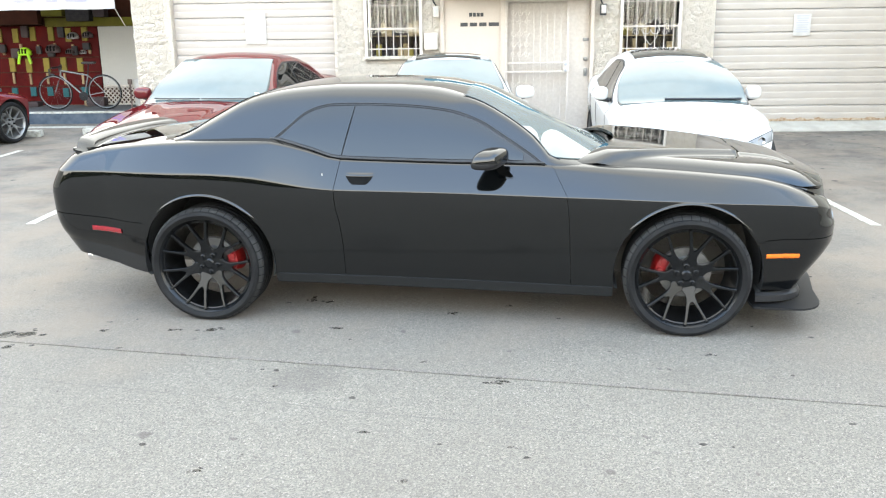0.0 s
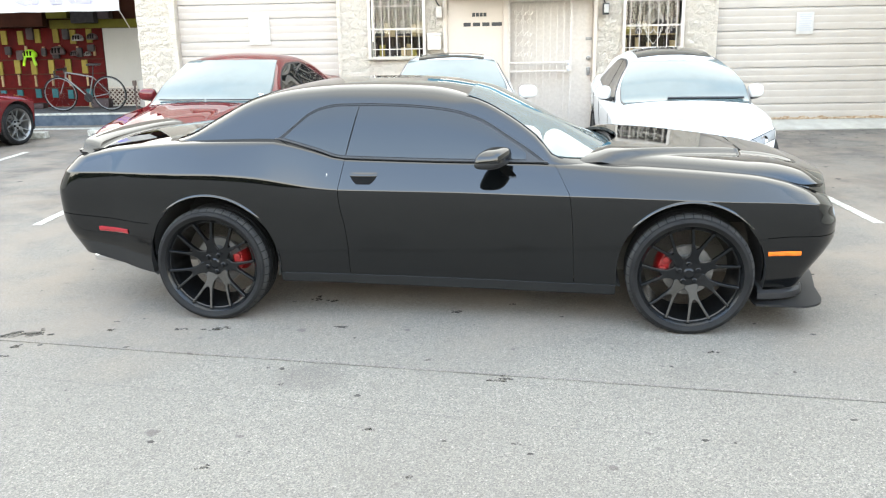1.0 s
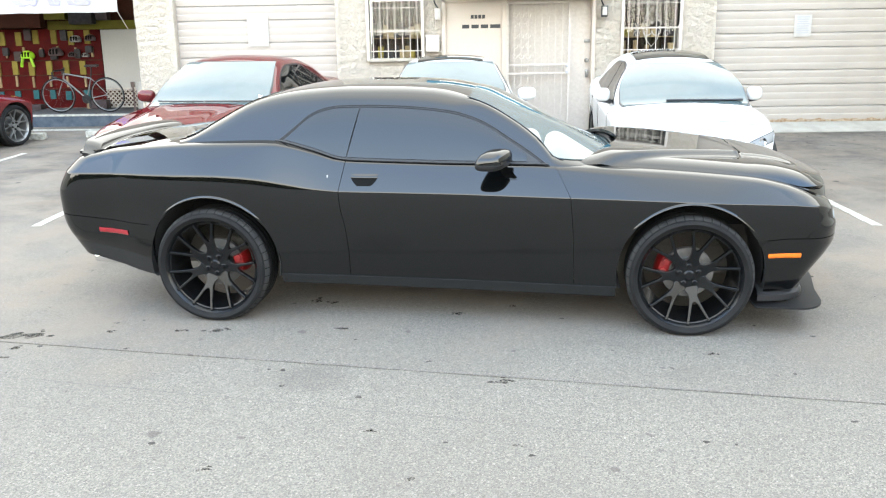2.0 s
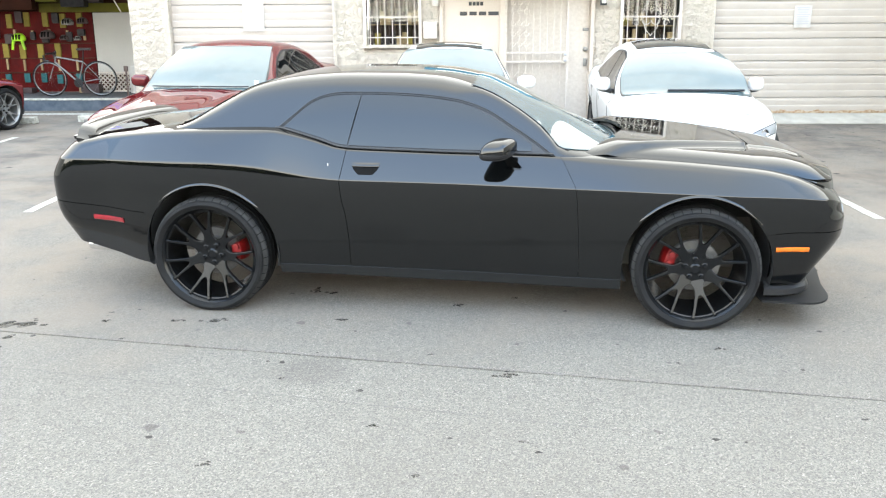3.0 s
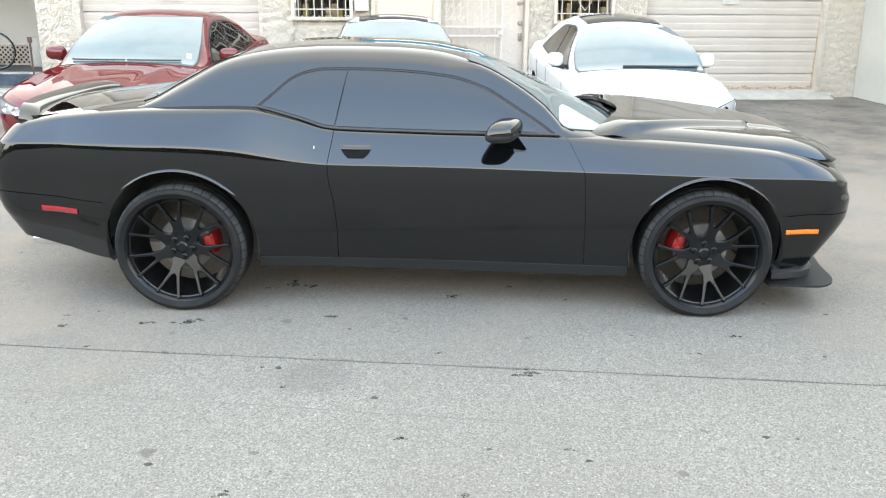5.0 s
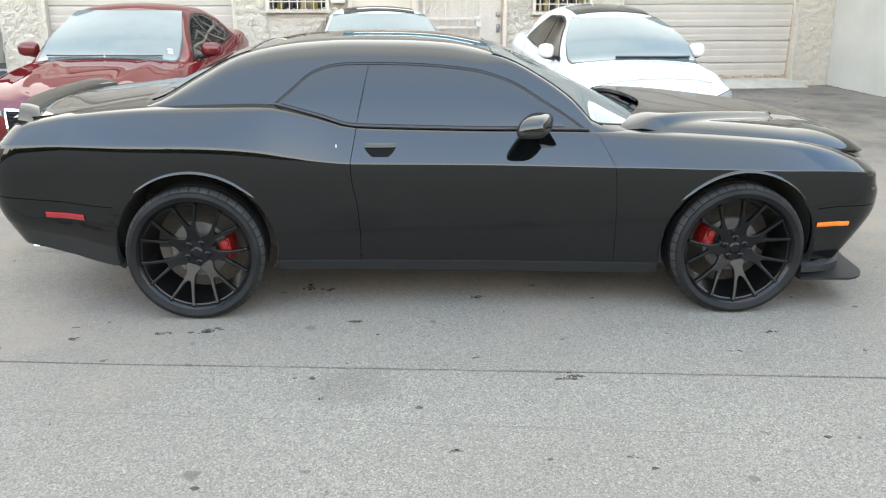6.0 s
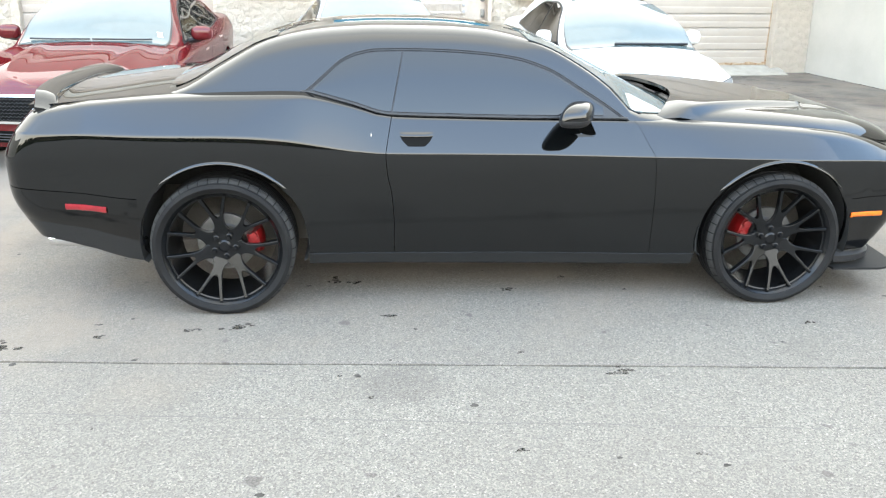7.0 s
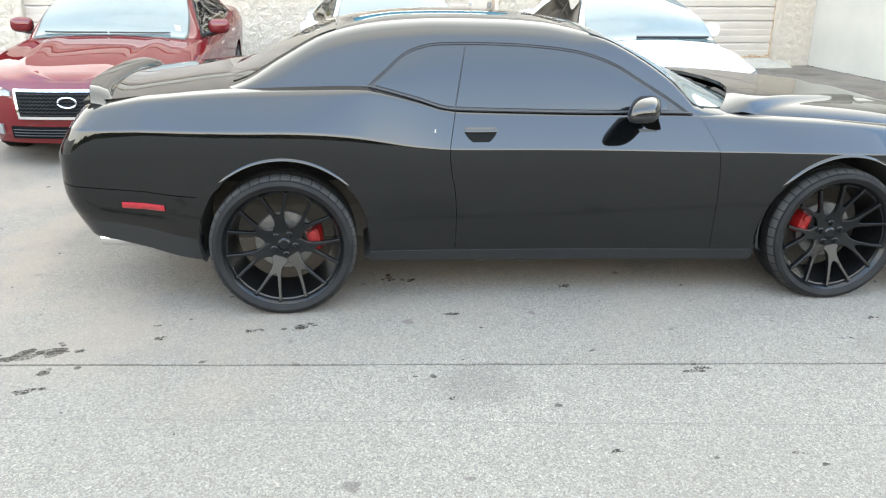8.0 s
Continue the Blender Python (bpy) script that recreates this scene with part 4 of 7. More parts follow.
def build_shop():
    yk, yb, zk = 16.35, 18.3, 0.66
    # walkway shade is part of its concrete colour
    slab("walkway", -14.0, yk, -0.1, -5.52, yb, zk, M_SHADECONC, "raised concrete walkway in front of the shop", "pavement", 0.01)
    b = bmesh.new()
    box(b, -14.0, yk - 0.16, -0.1, -5.52, yk - 0.003, zk - 0.03, 0.01)
    single("kerb", b, M_KERB, Matrix(), "worn blue painted kerb of the shop walkway", "kerb", kind="structure")
    b = bmesh.new()
    box(b, -14.0, yk - 0.17, zk - 0.028, -5.52, yk - 0.002, zk + 0.004, 0.008)
    single("kerb_edge", b, M_LINE, Matrix(), "white painted edge along the blue kerb", "kerb", kind="structure")
    b = bmesh.new()
    poly(b, [(-14.0, 15.55, 0.0267 * 15.55 + 0.001), (-5.5, 15.55, 0.0267 * 15.55 + 0.001), (-5.5, 15.80, 0.0267 * 15.8 + 0.001), (-14.0, 15.80, 0.0267 * 15.8 + 0.001)], 0.003)
    single("kerb_line", b, M_LINE, Matrix(), "white line painted before the kerb", "road marking", kind="structure")
    slab("wall_shop_back", -14.0, yb + 0.14, zk, -5.52, yb + 0.34, 4.0, M_BROWN, "brown back wall of the shop front")
    slab("wall_return", -5.52, FY + 0.42, -0.1, -5.30, yb + 0.34, 4.0, M_RENDER, "white side of the workshop wall")
    slab("ceiling", -14.0, 16.0, 3.6, -5.52, yb + 0.34, 3.7, M_BROWN, "brown soffit over the shop walkway", "ceiling")
    slab("wall_west", -14.3, 2.0, -0.2, -14.0, yb + 0.34, 3.2, M_RENDER, "plain white boundary wall")
    # display board with its cards and goods
    root = thing("display_board", Matrix.Translation((-9.4, yb, zk)), "dark red display board hung with goods and yellow cards", "display")
    b = bmesh.new()
    box(b, -2.6, 0.03, 0.0, 1.52, 0.12, 1.68, 0.01)
    part("board", b, M_SHOPRED, root)
    for z in (0.41, 0.71, 1.02):
        b = bmesh.new()
        box(b, -2.58, 0.0, z - 0.012, 1.50, 0.028, z + 0.012, 0.004)
        part("rail", b, M_BROWN, root, "dark rail across the board")
    rng = random.Random(4)
    proto = {}
    # four rows of cards: tall, tall and set between, narrow strips, teal boxes
    for r, (z, h, w, x0, mat) in enumerate(((1.50, 0.29, 0.062, -2.49, M_YELLOW), (0.86, 0.29, 0.062, -2.29, M_YELLOW), (0.57, 0.23, 0.022, -2.27, M_TAN), (0.28, 0.19, 0.062, -2.27, M_TEAL), (1.20, 0.20, 0.024, -2.40, M_TAN))):
        for k in range(11):
            x = x0 + 0.375 * k + rng.uniform(-0.02, 0.02)
            if x > 1.42:
                continue
            if r not in proto:
                b = bmesh.new()
                box(b, -w, -0.012, -h / 2, w, 0.028, h / 2, 0.006)
                ob = part("card", b, mat, root)
                proto[r] = ob.data
            else:
                ob = new("card", proto[r])
                ob.parent = root
            ob.location = (x, -0.002 * r, z + rng.uniform(-0.02, 0.02))
    for k in range(15):
        b = bmesh.new()
        x, z = -2.35 + 0.26 * k, (1.18 if k % 3 else 1.50) + rng.uniform(-0.07, 0.07)
        w, h = rng.uniform(0.05, 0.09), rng.uniform(0.07, 0.13)
        box(b, x - w, -0.09, z - h, x + w, -0.016, z + h, 0.03)
        part("pack", b, rng.choice((M_GOODS, M_DARKGOODS, M_DARKGOODS, M_GOODS)), root, "packed small goods")
    # helmets and jersey on hooks
    for x, z, mat, lab, w in ((-9.44, 1.78, M_LIME, "lime green cycling helmet with black vents", 0.15), (-8.82, 1.83, M_GOODS, "striped dark cycling helmet", 0.16), (-8.36, 2.10, M_HELMET, "white and black cycling helmet", 0.13), (-8.46, 1.78, M_GOODS, "grey packet hanging on a hook", 0.10), (-8.18, 1.77, M_HELMET, "small white packet on a hook", 0.08), (-8.04, 2.12, M_GOODS, "rounded grey pannier bag", 0.12)):
        root = thing("helmet" if "helmet" in lab else "hanging_goods", Matrix.Translation((x, yb - 0.10, z)), lab, "helmet" if "helmet" in lab else "goods", "goods on the display board")
        b = bmesh.new()
        bmesh.ops.create_uvsphere(b, u_segments=20, v_segments=12, radius=1.0)
        for v in b.verts:
            v.co = (v.co.x * w, v.co.y * w * 0.75, max(-0.4, v.co.z) * w * 0.8)
        part("shell", b, mat, root)
        b = bmesh.new()
        for k in (-1, 0, 1):
            box(b, k * w * 0.42 - w * 0.09, -w * 0.80, -w * 0.1, k * w * 0.42 + w * 0.09, -w * 0.3, w * 0.55, 0.004)
        part("vent", b, M_DARK, root)
        if mat is M_LIME:
            for k in (-1, 1):
                b = bmesh.new()
                tube(b, [(k * w * 0.6, -0.05, -w * 0.3), (k * w * 0.75, -0.06, -w * 0.9), (k * w * 0.9, -0.05, -w * 1.5)], 0.03, 6)
                part("strap", b, M_LIME, root)
    # panel, lattice, header band
    slab("wall_panel", -7.84, yb - 0.02, 1.03, -5.53, yb + 0.13, 2.31, M_PANEL, "pale grey flush panel beside the shop display")
    root = thing("lattice_screen", Matrix.Translation((-7.46, yb - 0.04, zk)), "white wooden lattice screen on the walkway", "lattice")
    LW, LH = 0.37, 0.42
    b = bmesh.new()
    for z in (0.0, LH - 0.03):
        box(b, -LW, -0.02, z, LW, 0.02, z + 0.03, 0.004)
    part("frame", b, M_IRON, root)
    for sgn in (-1, 1):
        for k in range(-5, 14):
            # a slat along z = sgn * x + c, kept inside the frame
            c = -LW + 0.095 * k
            ends = []
            for z in (0.02, LH - 0.02):
                x = max(-LW, min(LW, sgn * (z - c)))
                zz = sgn * x + c
                if 0.01 <= zz <= LH - 0.01:
                    ends.append((x, 0.006 * sgn, zz))
            if len(ends) == 2 and abs(ends[0][0] - ends[1][0]) > 0.05:
                b = bmesh.new()
                tube(b, ends, 0.014, 4)
                part("slat", b, M_IRON, root)
    slab("header_band", -8.95, yb - 0.06, 2.32, -5.53, yb + 0.13, 2.50, M_GREENBAND, "olive band above the shop display", "trim")
    for x0, x1, z0, z1, mat in ((-8.38, -7.88, 2.42, 2.98, M_DARKGOODS), (-7.80, -7.55, 2.50, 2.98, M_GOODS), (-8.9, -8.45, 2.52, 2.98, M_GREENBAND), (-10.9, -8.98, 2.36, 3.1, M_BROWN)):
        b = bmesh.new()
        box(b, x0, yb - 0.30, z0, x1, yb - 0.07, z1, 0.03)
        single("hanging_stock", b, mat, Matrix(), "dark stock hung under the shop soffit", "goods", "stock under the soffit")
    # banner
    root = thing("banner", Matrix.Translation((-8.7, 16.1, 2.575)), "white cloth banner with lilac lettering", "banner")
    b = bmesh.new()
    rows = []
    for k in range(41):
        x = -2.6 + 4.77 * k / 40
        rows.append([(x, 0.012 * math.sin(k * 0.9 + z * 3), z - 0.01 * abs(math.sin(k * 0.39))) for z in (0.0, 0.25, 0.5, 0.8)])
    grid(b, rows)
    solid(b, 0.003)
    cloth = part("cloth", b, M_BANNER, root)
    lettering("CARE", 0.62, M_LILAC, cloth, Matrix.Translation((0.88, -0.022, 0.34)) @ Matrix.Rotation(radians(90), 4, "X"), bold=0.02)
    b = bmesh.new()
    tube(b, [(2.15, 0, 0.02), (2.20, 0.1, -0.15), (2.25, 0.2, -0.32)], 0.008, 6)
    part("cord", b, M_IRON, root)
    bicycle(Matrix.Translation((-7.70, 16.85, zk)) @ Matrix.Rotation(radians(6), 4, "X"))
    for x, y, mat, w, lab in ((-7.85, 17.9, M_GOODS, 0.20, "grey sack standing on the walkway"), (-9.2, 17.9, M_GOODS, 0.12, "dark shoe box on the walkway"), (-7.98, 17.95, M_TAN, 0.13, "tan shoe box on the walkway")):
        b = bmesh.new()
        box(b, x - w, y - 0.12, zk, x + w, y + 0.12, zk + w * 0.95, w * 0.3)
        single("sack" if "sack" in lab else "crate", b, mat, Matrix(), lab, "goods")
    root = thing("white_drum", Matrix.Translation((-6.85, 17.9, zk)), "white plastic drum on the walkway", "drum")
    b = bmesh.new()
    lathe(b, [(0.0, 0.0), (0.16, 0.0), (0.17, 0.02), (0.17, 0.5), (0.15, 0.55), (0.0, 0.56)], 24, Matrix.Rotation(radians(90), 4, "X"))
    part("body", b, M_PAPER, root)
    root = thing("meter_post", Matrix.Translation((-5.60, 14.1, 0.3765)), "thin rusty brown post with a small head", "post")
    b = bmesh.new()
    tube(b, [(0, 0, -0.02), (0.0, 0, 0.9)], 0.015, 8)
    part("pole", b, M_STEELPOST, root)
    b = bmesh.new()
    box(b, -0.028, -0.028, 0.88, 0.028, 0.028, 0.97, 0.01)
    part("head", b, M_STEELPOST, root)
    # wheel stops
    for x, y in ((-7.86, 14.32), (-6.12, 14.55)):
        b = bmesh.new()
        box(b, -0.55, -0.08, 0.0, 0.55, 0.08, 0.11, 0.02)
        single("wheel_stop", b, M_LINE, on_ground(x, y), "white painted concrete wheel stop", "wheel stop", "wheel stops")


# ---- behind the camera: a low far row that the paint mirrors ----
def build_behind():
    slab("wall_south", -40.0, -26.0, -1.2, 40.0, -25.0, 2.6, M_FAR, "low brown building across the lane")
    rng = random.Random(12)
    b = bmesh.new()
    for k in range(900):
        x, z = rng.uniform(-45, 45), rng.uniform(-0.5, 6.5)
        s = rng.uniform(0.3, 0.8)
        if z > 2.4 + 3.0 * noise.noise((x * 0.16, 1, 1)) + 1.5 * noise.noise((x * 0.6, 4, 1)):
            continue
        bmesh.ops.create_icosphere(b, subdivisions=1, radius=s, matrix=Matrix.Translation((x, -23.5 + rng.uniform(-1, 1), z)) @ Euler((rng.random() * 3, rng.random() * 3, 0)).to_matrix().to_4x4())
    for k in range(420):
        y, z = rng.uniform(-25, 0), rng.uniform(-0.5, 6.5)
        if z > 3.4 + 2.4 * noise.noise((y * 0.2, 6, 1)) + 1.2 * noise.noise((y * 0.6, 4, 5)):
            continue
        bmesh.ops.create_icosphere(b, subdivisions=1, radius=rng.uniform(0.4, 0.9), matrix=Matrix.Translation((-30 + rng.uniform(-1, 1), y, z)) @ Euler((rng.random() * 3, rng.random() * 3, 0)).to_matrix().to_4x4())
    single("hedge", b, M_LEAF, Matrix(), "dark uneven row of trees across the lane", "hedge", kind="stuff")


build_ground()
build_building()
build_shop()
build_behind()
# ---- cars ----
def bez(a, c, b, n):
    out = []
    for i in range(n + 1):
        u = i / n
        out.append(tuple((1 - u) ** 2 * a[k] + 2 * u * (1 - u) * c[k] + u * u * b[k] for k in range(2)))
    return out


def lerp2(a, b, u):
    return tuple(a[k] + (b[k] - a[k]) * u for k in range(2))


def dist2(a, b):
    return math.hypot(a[0] - b[0], a[1] - b[1])


def rounded(pts, radii):
    """A chain of (y, z) points with its corners rounded; the marks say where each given point landed."""
    out, marks = [], []
    for i, p in enumerate(pts):
        r = radii[i]
        if r <= 0:
            marks.append(len(out))
            out.append(p)
            continue
        la, lb = dist2(p, pts[i - 1]), dist2(p, pts[i + 1])
        a = lerp2(p, pts[i - 1], min(0.48, r / la))
        b = lerp2(p, pts[i + 1], min(0.48, r / lb))
        marks.append(len(out) + 2)
        out += bez(a, p, b, 4)
    return out, marks


class Shell:
    """The lower body of a car: a net of columns round one half, from the middle of the tail to the middle of the nose."""

    def __init__(self, s):
        self.s = s
        c = self.c = {k: pchip(v) for k, v in s["curves"].items()}
        self.rear, self.front = s["rear_corner"], s["front_corner"]

    def chain(self, x, zx=None):
        """The rounded cross-section at x (zx: the x at which the heights are read)."""
        c = self.c
        zx = x if zx is None else zx
        names = self.s["rows"]
        pts = [(c["y" + n](x), c["z" + n](zx)) for n in names]
        rad = [self.c["r" + n](x) if "r" + n in self.c else 0.0 for n in names]
        rad[0] = rad[-1] = 0.0
        return rounded(pts, rad)

    def columns(self):
        """(kind, x, angle) for each column, with the panel joints doubled."""
        s = self.s
        cols = []
        nc = s.get("corner_steps", 12)
        for k in range(nc, 0, -1):
            cols.append(("rear", self.rear, k / nc * math.pi / 2))
        for a, b, n in s["spans"]:
            for k in range(n):
                cols.append(("side", a + (b - a) * k / n, 0))
        cols.append(("side", s["spans"][-1][1], 0))
        for k in range(1, nc + 1):
            cols.append(("front", self.front, k / nc * math.pi / 2))
        return cols

    def column(self, col, arch=True, skew=None):
        kind, x, a = col
        s = self.s
        if kind == "side":
            ch, marks = self.chain(x)
            pts = [(x, y, z) for y, z in ch]
            if skew:
                pts = []
                for j in range(len(ch)):
                    xx = skew(x, ch[j][1])
                    y, z = self.chain(xx)[0][j]
                    pts.append((xx, y, z))
            if arch:
                for xc, zc, r in s["arches"]:
                    if abs(x - xc) <= r + 1e-9:
                        zl = zc + math.sqrt(max(0.0, r * r - (x - xc) ** 2))
                        low = [p for p in pts if p[2] < zl]
                        if low and len(low) < len(pts):
                            k = len(low)
                            p, q = pts[k - 1], pts[k]
                            u = (zl - p[2]) / (q[2] - p[2])
                            m = (x, p[1] + (q[1] - p[1]) * u, zl)
                            pts = [m] * k + pts[k:]
            return pts, marks
        sign = -1 if kind == "rear" else 1
        n = s.get("square_rear", s.get("square", 3.4)) if kind == "rear" else s.get("square", 3.4)
        ca, sa = max(0.0, math.cos(a)) ** (2 / n), max(0.0, math.sin(a)) ** (2 / n)
        xe = self.c["tail" if kind == "rear" else "nose"]
        reach = abs(xe(0.7) - x)
        ch, marks = self.chain(x, x + sign * reach * sa * s.get("follow", 1.0))
        out = []
        for y, z in ch:
            end = xe(z)
            out.append((x + (end - x) * sa, y * ca, z))
        return out, marks


def net(cols, lo=0, hi=None, gap=(0.0, 0.0), side=-1):
    """A sheet over columns of points, rows lo to hi, drawn in at its ends by the joint's half width."""
    rows = [[Vector((x, side * y, z)) for x, y, z in c[lo:hi]] for c in cols]
    if gap[0]:
        rows[0] = [p + (q - p).normalized() * gap[0] if (q - p).length > 1e-6 else p for p, q in zip(rows[0], rows[1])]
    if gap[1]:
        rows[-1] = [p + (q - p).normalized() * gap[1] if (q - p).length > 1e-6 else p for p, q in zip(rows[-1], rows[-2])]
    bm = bmesh.new()
    grid(bm, rows)
    return bm


def sheet(bm, depth=0.014):
    bmesh.ops.remove_doubles(bm, verts=bm.verts, dist=1e-5)
    bmesh.ops.recalc_face_normals(bm, faces=bm.faces)
    # the outside faces away from the car's middle
    c = sum((f.calc_center_median() for f in bm.faces), Vector()) / max(1, len(bm.faces))
    f = max(bm.faces, key=lambda g: g.calc_area())
    o = f.calc_center_median()
    if f.normal.dot(Vector((o.x * 0.25, o.y, (o.z - 0.45) * 1.2))) < 0:
        bmesh.ops.reverse_faces(bm, faces=bm.faces)
    flange(bm, depth)
    return bm


def wheel_parts(car, x, y, side, turn, r, rim_r, width, style, disc=True):
    """A wheel under the car: tyre, rim, spokes, nuts; side -1 is the right-hand side."""
    m = Matrix.Translation((x, y, r - (0.014 if style == "split" else 0.004))) @ (Matrix() if side < 0 else Matrix.Rotation(math.pi, 4, "Z"))
    w = width
    b = bmesh.new()
    o = -w / 2
    lathe(b, [(rim_r + 0.002, o + 0.012), (rim_r + 0.012, o + 0.004), (rim_r + 0.005, o + 0.003), (rim_r - 0.002, o + 0.012), (rim_r - 0.010, o + 0.022), (rim_r - 0.013, o + 0.030), (rim_r - 0.020, o + 0.033), (rim_r - 0.024, o + 0.060), (rim_r - 0.034, o + 0.12),
              (rim_r - 0.05, w / 2 - 0.03), (rim_r, w / 2 - 0.01), (rim_r - 0.0, w / 2 - 0.016), (rim_r - 0.01, 0.0), (rim_r, o + 0.02), (rim_r + 0.002, o + 0.012)], 64)
    wheel = part("wheel", b, M_RIM if style != "silver" else M_SILVER, car, "satin black split-spoke alloy wheel" if style != "silver" else "silver fork-spoked alloy wheel", m=m)
    b = bmesh.new()
    h = r - rim_r
    prof = [(rim_r - 0.006, o + 0.02), (rim_r + 0.004, o + 0.005), (rim_r + 0.02, o - 0.006), (rim_r + h * 0.45, o - 0.012), (rim_r + h * 0.72, o - 0.004), (r - 0.016, o + 0.012), (r - 0.006, o + 0.026), (r, o + 0.045)]
    for k in range(4):
        g = o + 0.06 + k * (w - 0.12) / 3
        prof += [(r, g - 0.006), (r - 0.009, g - 0.004), (r - 0.009, g + 0.004), (r, g + 0.006)]
    prof += [(r, -o - 0.045), (r - 0.012, -o - 0.015), (rim_r + h * 0.5, -o + 0.01), (rim_r - 0.006, -o - 0.02)]
    lathe(b, prof, 96)
    part("tyre", b, M_RUBBER, wheel, "black rubber tyre")
    # the dusty running surface, from shoulder to shoulder
    b = bmesh.new()
    lathe(b, [(r - 0.018, o + 0.0105), (r - 0.0155, o + 0.0113), (r - 0.0055, o + 0.0255), (r + 0.0006, o + 0.045), (r + 0.0006, o + 0.052)], 96)
    part("tread_shoulder", b, M_TREAD, wheel, "dusty grey tread shoulder")
    b = bmesh.new()
    for k in range(44):
        # a notch over the shoulder: down the side wall, then across the tread
        m2 = Matrix.Rotation(k * math.tau / 44, 4, "Y")
        arc = [(r - 0.030, o + 0.0035), (r - 0.016, o + 0.012), (r - 0.006, o + 0.026), (r, o + 0.045), (r, o + 0.075)]
        grid(b, [[m2 @ Vector((px, py - 0.0013, rr + 0.0013)) for px in (-0.0026, 0.0026)] for rr, py in arc])
    tagged(part("tread_groove", b, M_DARK, wheel), kind="stuff")
    hub_y = o + (0.078 if style == "split" else 0.055)
    spokes = 7 if style == "split" else 5
    proto = None
    for k in range(spokes):
        b = bmesh.new()
        # one forked web: a broad root at the hub, two slim arms to the rim
        half = [(0.20, 0.0955), (0.286, 0.1365), (0.315, 0.118), (0.345, 0.102), (0.39, 0.089), (0.45, 0.086), (0.55, 0.104), (0.75, 0.168), (0.928, 0.236),
                (0.948, 0.188), (0.75, 0.115), (0.62, 0.066), (0.565, 0.040), (0.54, 0.020)]
        wide = 1.0 if style == "split" else 1.25
        half = [(px, pz * (wide if px > 0.5 else 1.0)) for px, pz in half]
        loop = [(px, pz) for px, pz in half] + [(0.532, 0.0)] + [(px, -pz) for px, pz in half[::-1]]
        front = [b.verts.new((px * rim_r, 0.0, pz * rim_r)) for px, pz in loop]
        face = b.faces.new(front)
        out = bmesh.ops.extrude_face_region(b, geom=[face])
        for v in out["geom"]:
            if isinstance(v, bmesh.types.BMVert):
                v.co.y = 0.03
        b.verts.ensure_lookup_table()
        edges = [e for e in b.edges if all(v.co.y < 0.001 for v in e.verts)]
        bmesh.ops.bevel(b, geom=edges, offset=0.0028, segments=2, affect="EDGES", profile=0.5)
        for v in b.verts:
            v.co.y += hub_y - 0.004 + (o + 0.012 - hub_y) * (v.co.x / rim_r - 0.2) / 0.75
        bmesh.ops.recalc_face_normals(b, faces=b.faces)
        if proto is None:
            sp = part("spoke", b, M_RIM if style != "silver" else M_SILVER, wheel, angle=18)
            proto = sp.data
        else:
            b.free()
            sp = new("spoke", proto)
            sp.parent = wheel
        sp.matrix_basis = Matrix.Rotation(-radians(turn + k * 360 / spokes), 4, "Y")
    b = bmesh.new()
    lathe(b, [(0.0, hub_y - 0.014), (0.024, hub_y - 0.013), (0.031, hub_y - 0.009), (0.034, hub_y - 0.007), (0.078, hub_y - 0.0065), (0.084, hub_y - 0.005), (0.087, hub_y + 0.002), (0.087, hub_y + 0.04), (0.07, hub_y + 0.06)], 48)
    part("hub_cap", b, M_RIM if style != "silver" else M_SILVER, wheel, angle=12)
    proto = None
    for k in range(5):
        a = radians(turn + 26 + 72 * k)
        if proto is None:
            b = bmesh.new()
            lathe(b, [(0.0, -0.030), (0.009, -0.029), (0.0125, -0.022), (0.0135, -0.008), (0.0175, -0.006), (0.0175, 0.0)], 12)
            nut = part("lug_nut", b, M_RIM, wheel)
            proto = nut.data
        else:
            nut = new("lug_nut", proto)
            nut.parent = wheel
        nut.matrix_basis = Matrix.Translation((0.057 * math.cos(a), hub_y - 0.002, 0.057 * math.sin(a)))
    if disc:
        b = bmesh.new()
        lathe(b, [(0.06, o + 0.135), (0.095, o + 0.13), (0.10, o + 0.15), (0.152, o + 0.15), (0.154, o + 0.152), (0.154, o + 0.178), (0.06, o + 0.178)], 48)
        part("brake_disc", b, M_DISC, wheel, "bare steel brake disc")
    return wheel, m


def caliper(car, m, ang, material, o):
    """A brake caliper that clasps the disc at an angle from straight forward."""
    b = bmesh.new()
    rows = []
    for i in range(9):
        a = radians(ang - 18 + 36 * i / 8)
        e = 1 - 0.35 * abs(i - 4) / 4
        rows.append([(rr * math.cos(a), yy, rr * math.sin(a)) for rr, yy in ((0.118, o + 0.13), (0.121, o + 0.105 - 0.006 * e), (0.15, o + 0.098 - 0.010 * e), (0.180, o + 0.10 - 0.008 * e), (0.197, o + 0.125), (0.197, o + 0.2), (0.118, o + 0.2))])
    vs = grid(b, rows, True)
    b.faces.new(vs[0]), b.faces.new(vs[-1][::-1])
    for k in (-11, 11):
        a = radians(ang + k)
        lathe(b, [(0.0, 0.0), (0.019, 0.002), (0.023, 0.02), (0.023, 0.05)], 12, Matrix.Translation((0.156 * math.cos(a), o + 0.078, 0.156 * math.sin(a))))
    part("brake_caliper", b, material, car, "red brake caliper", m=m)


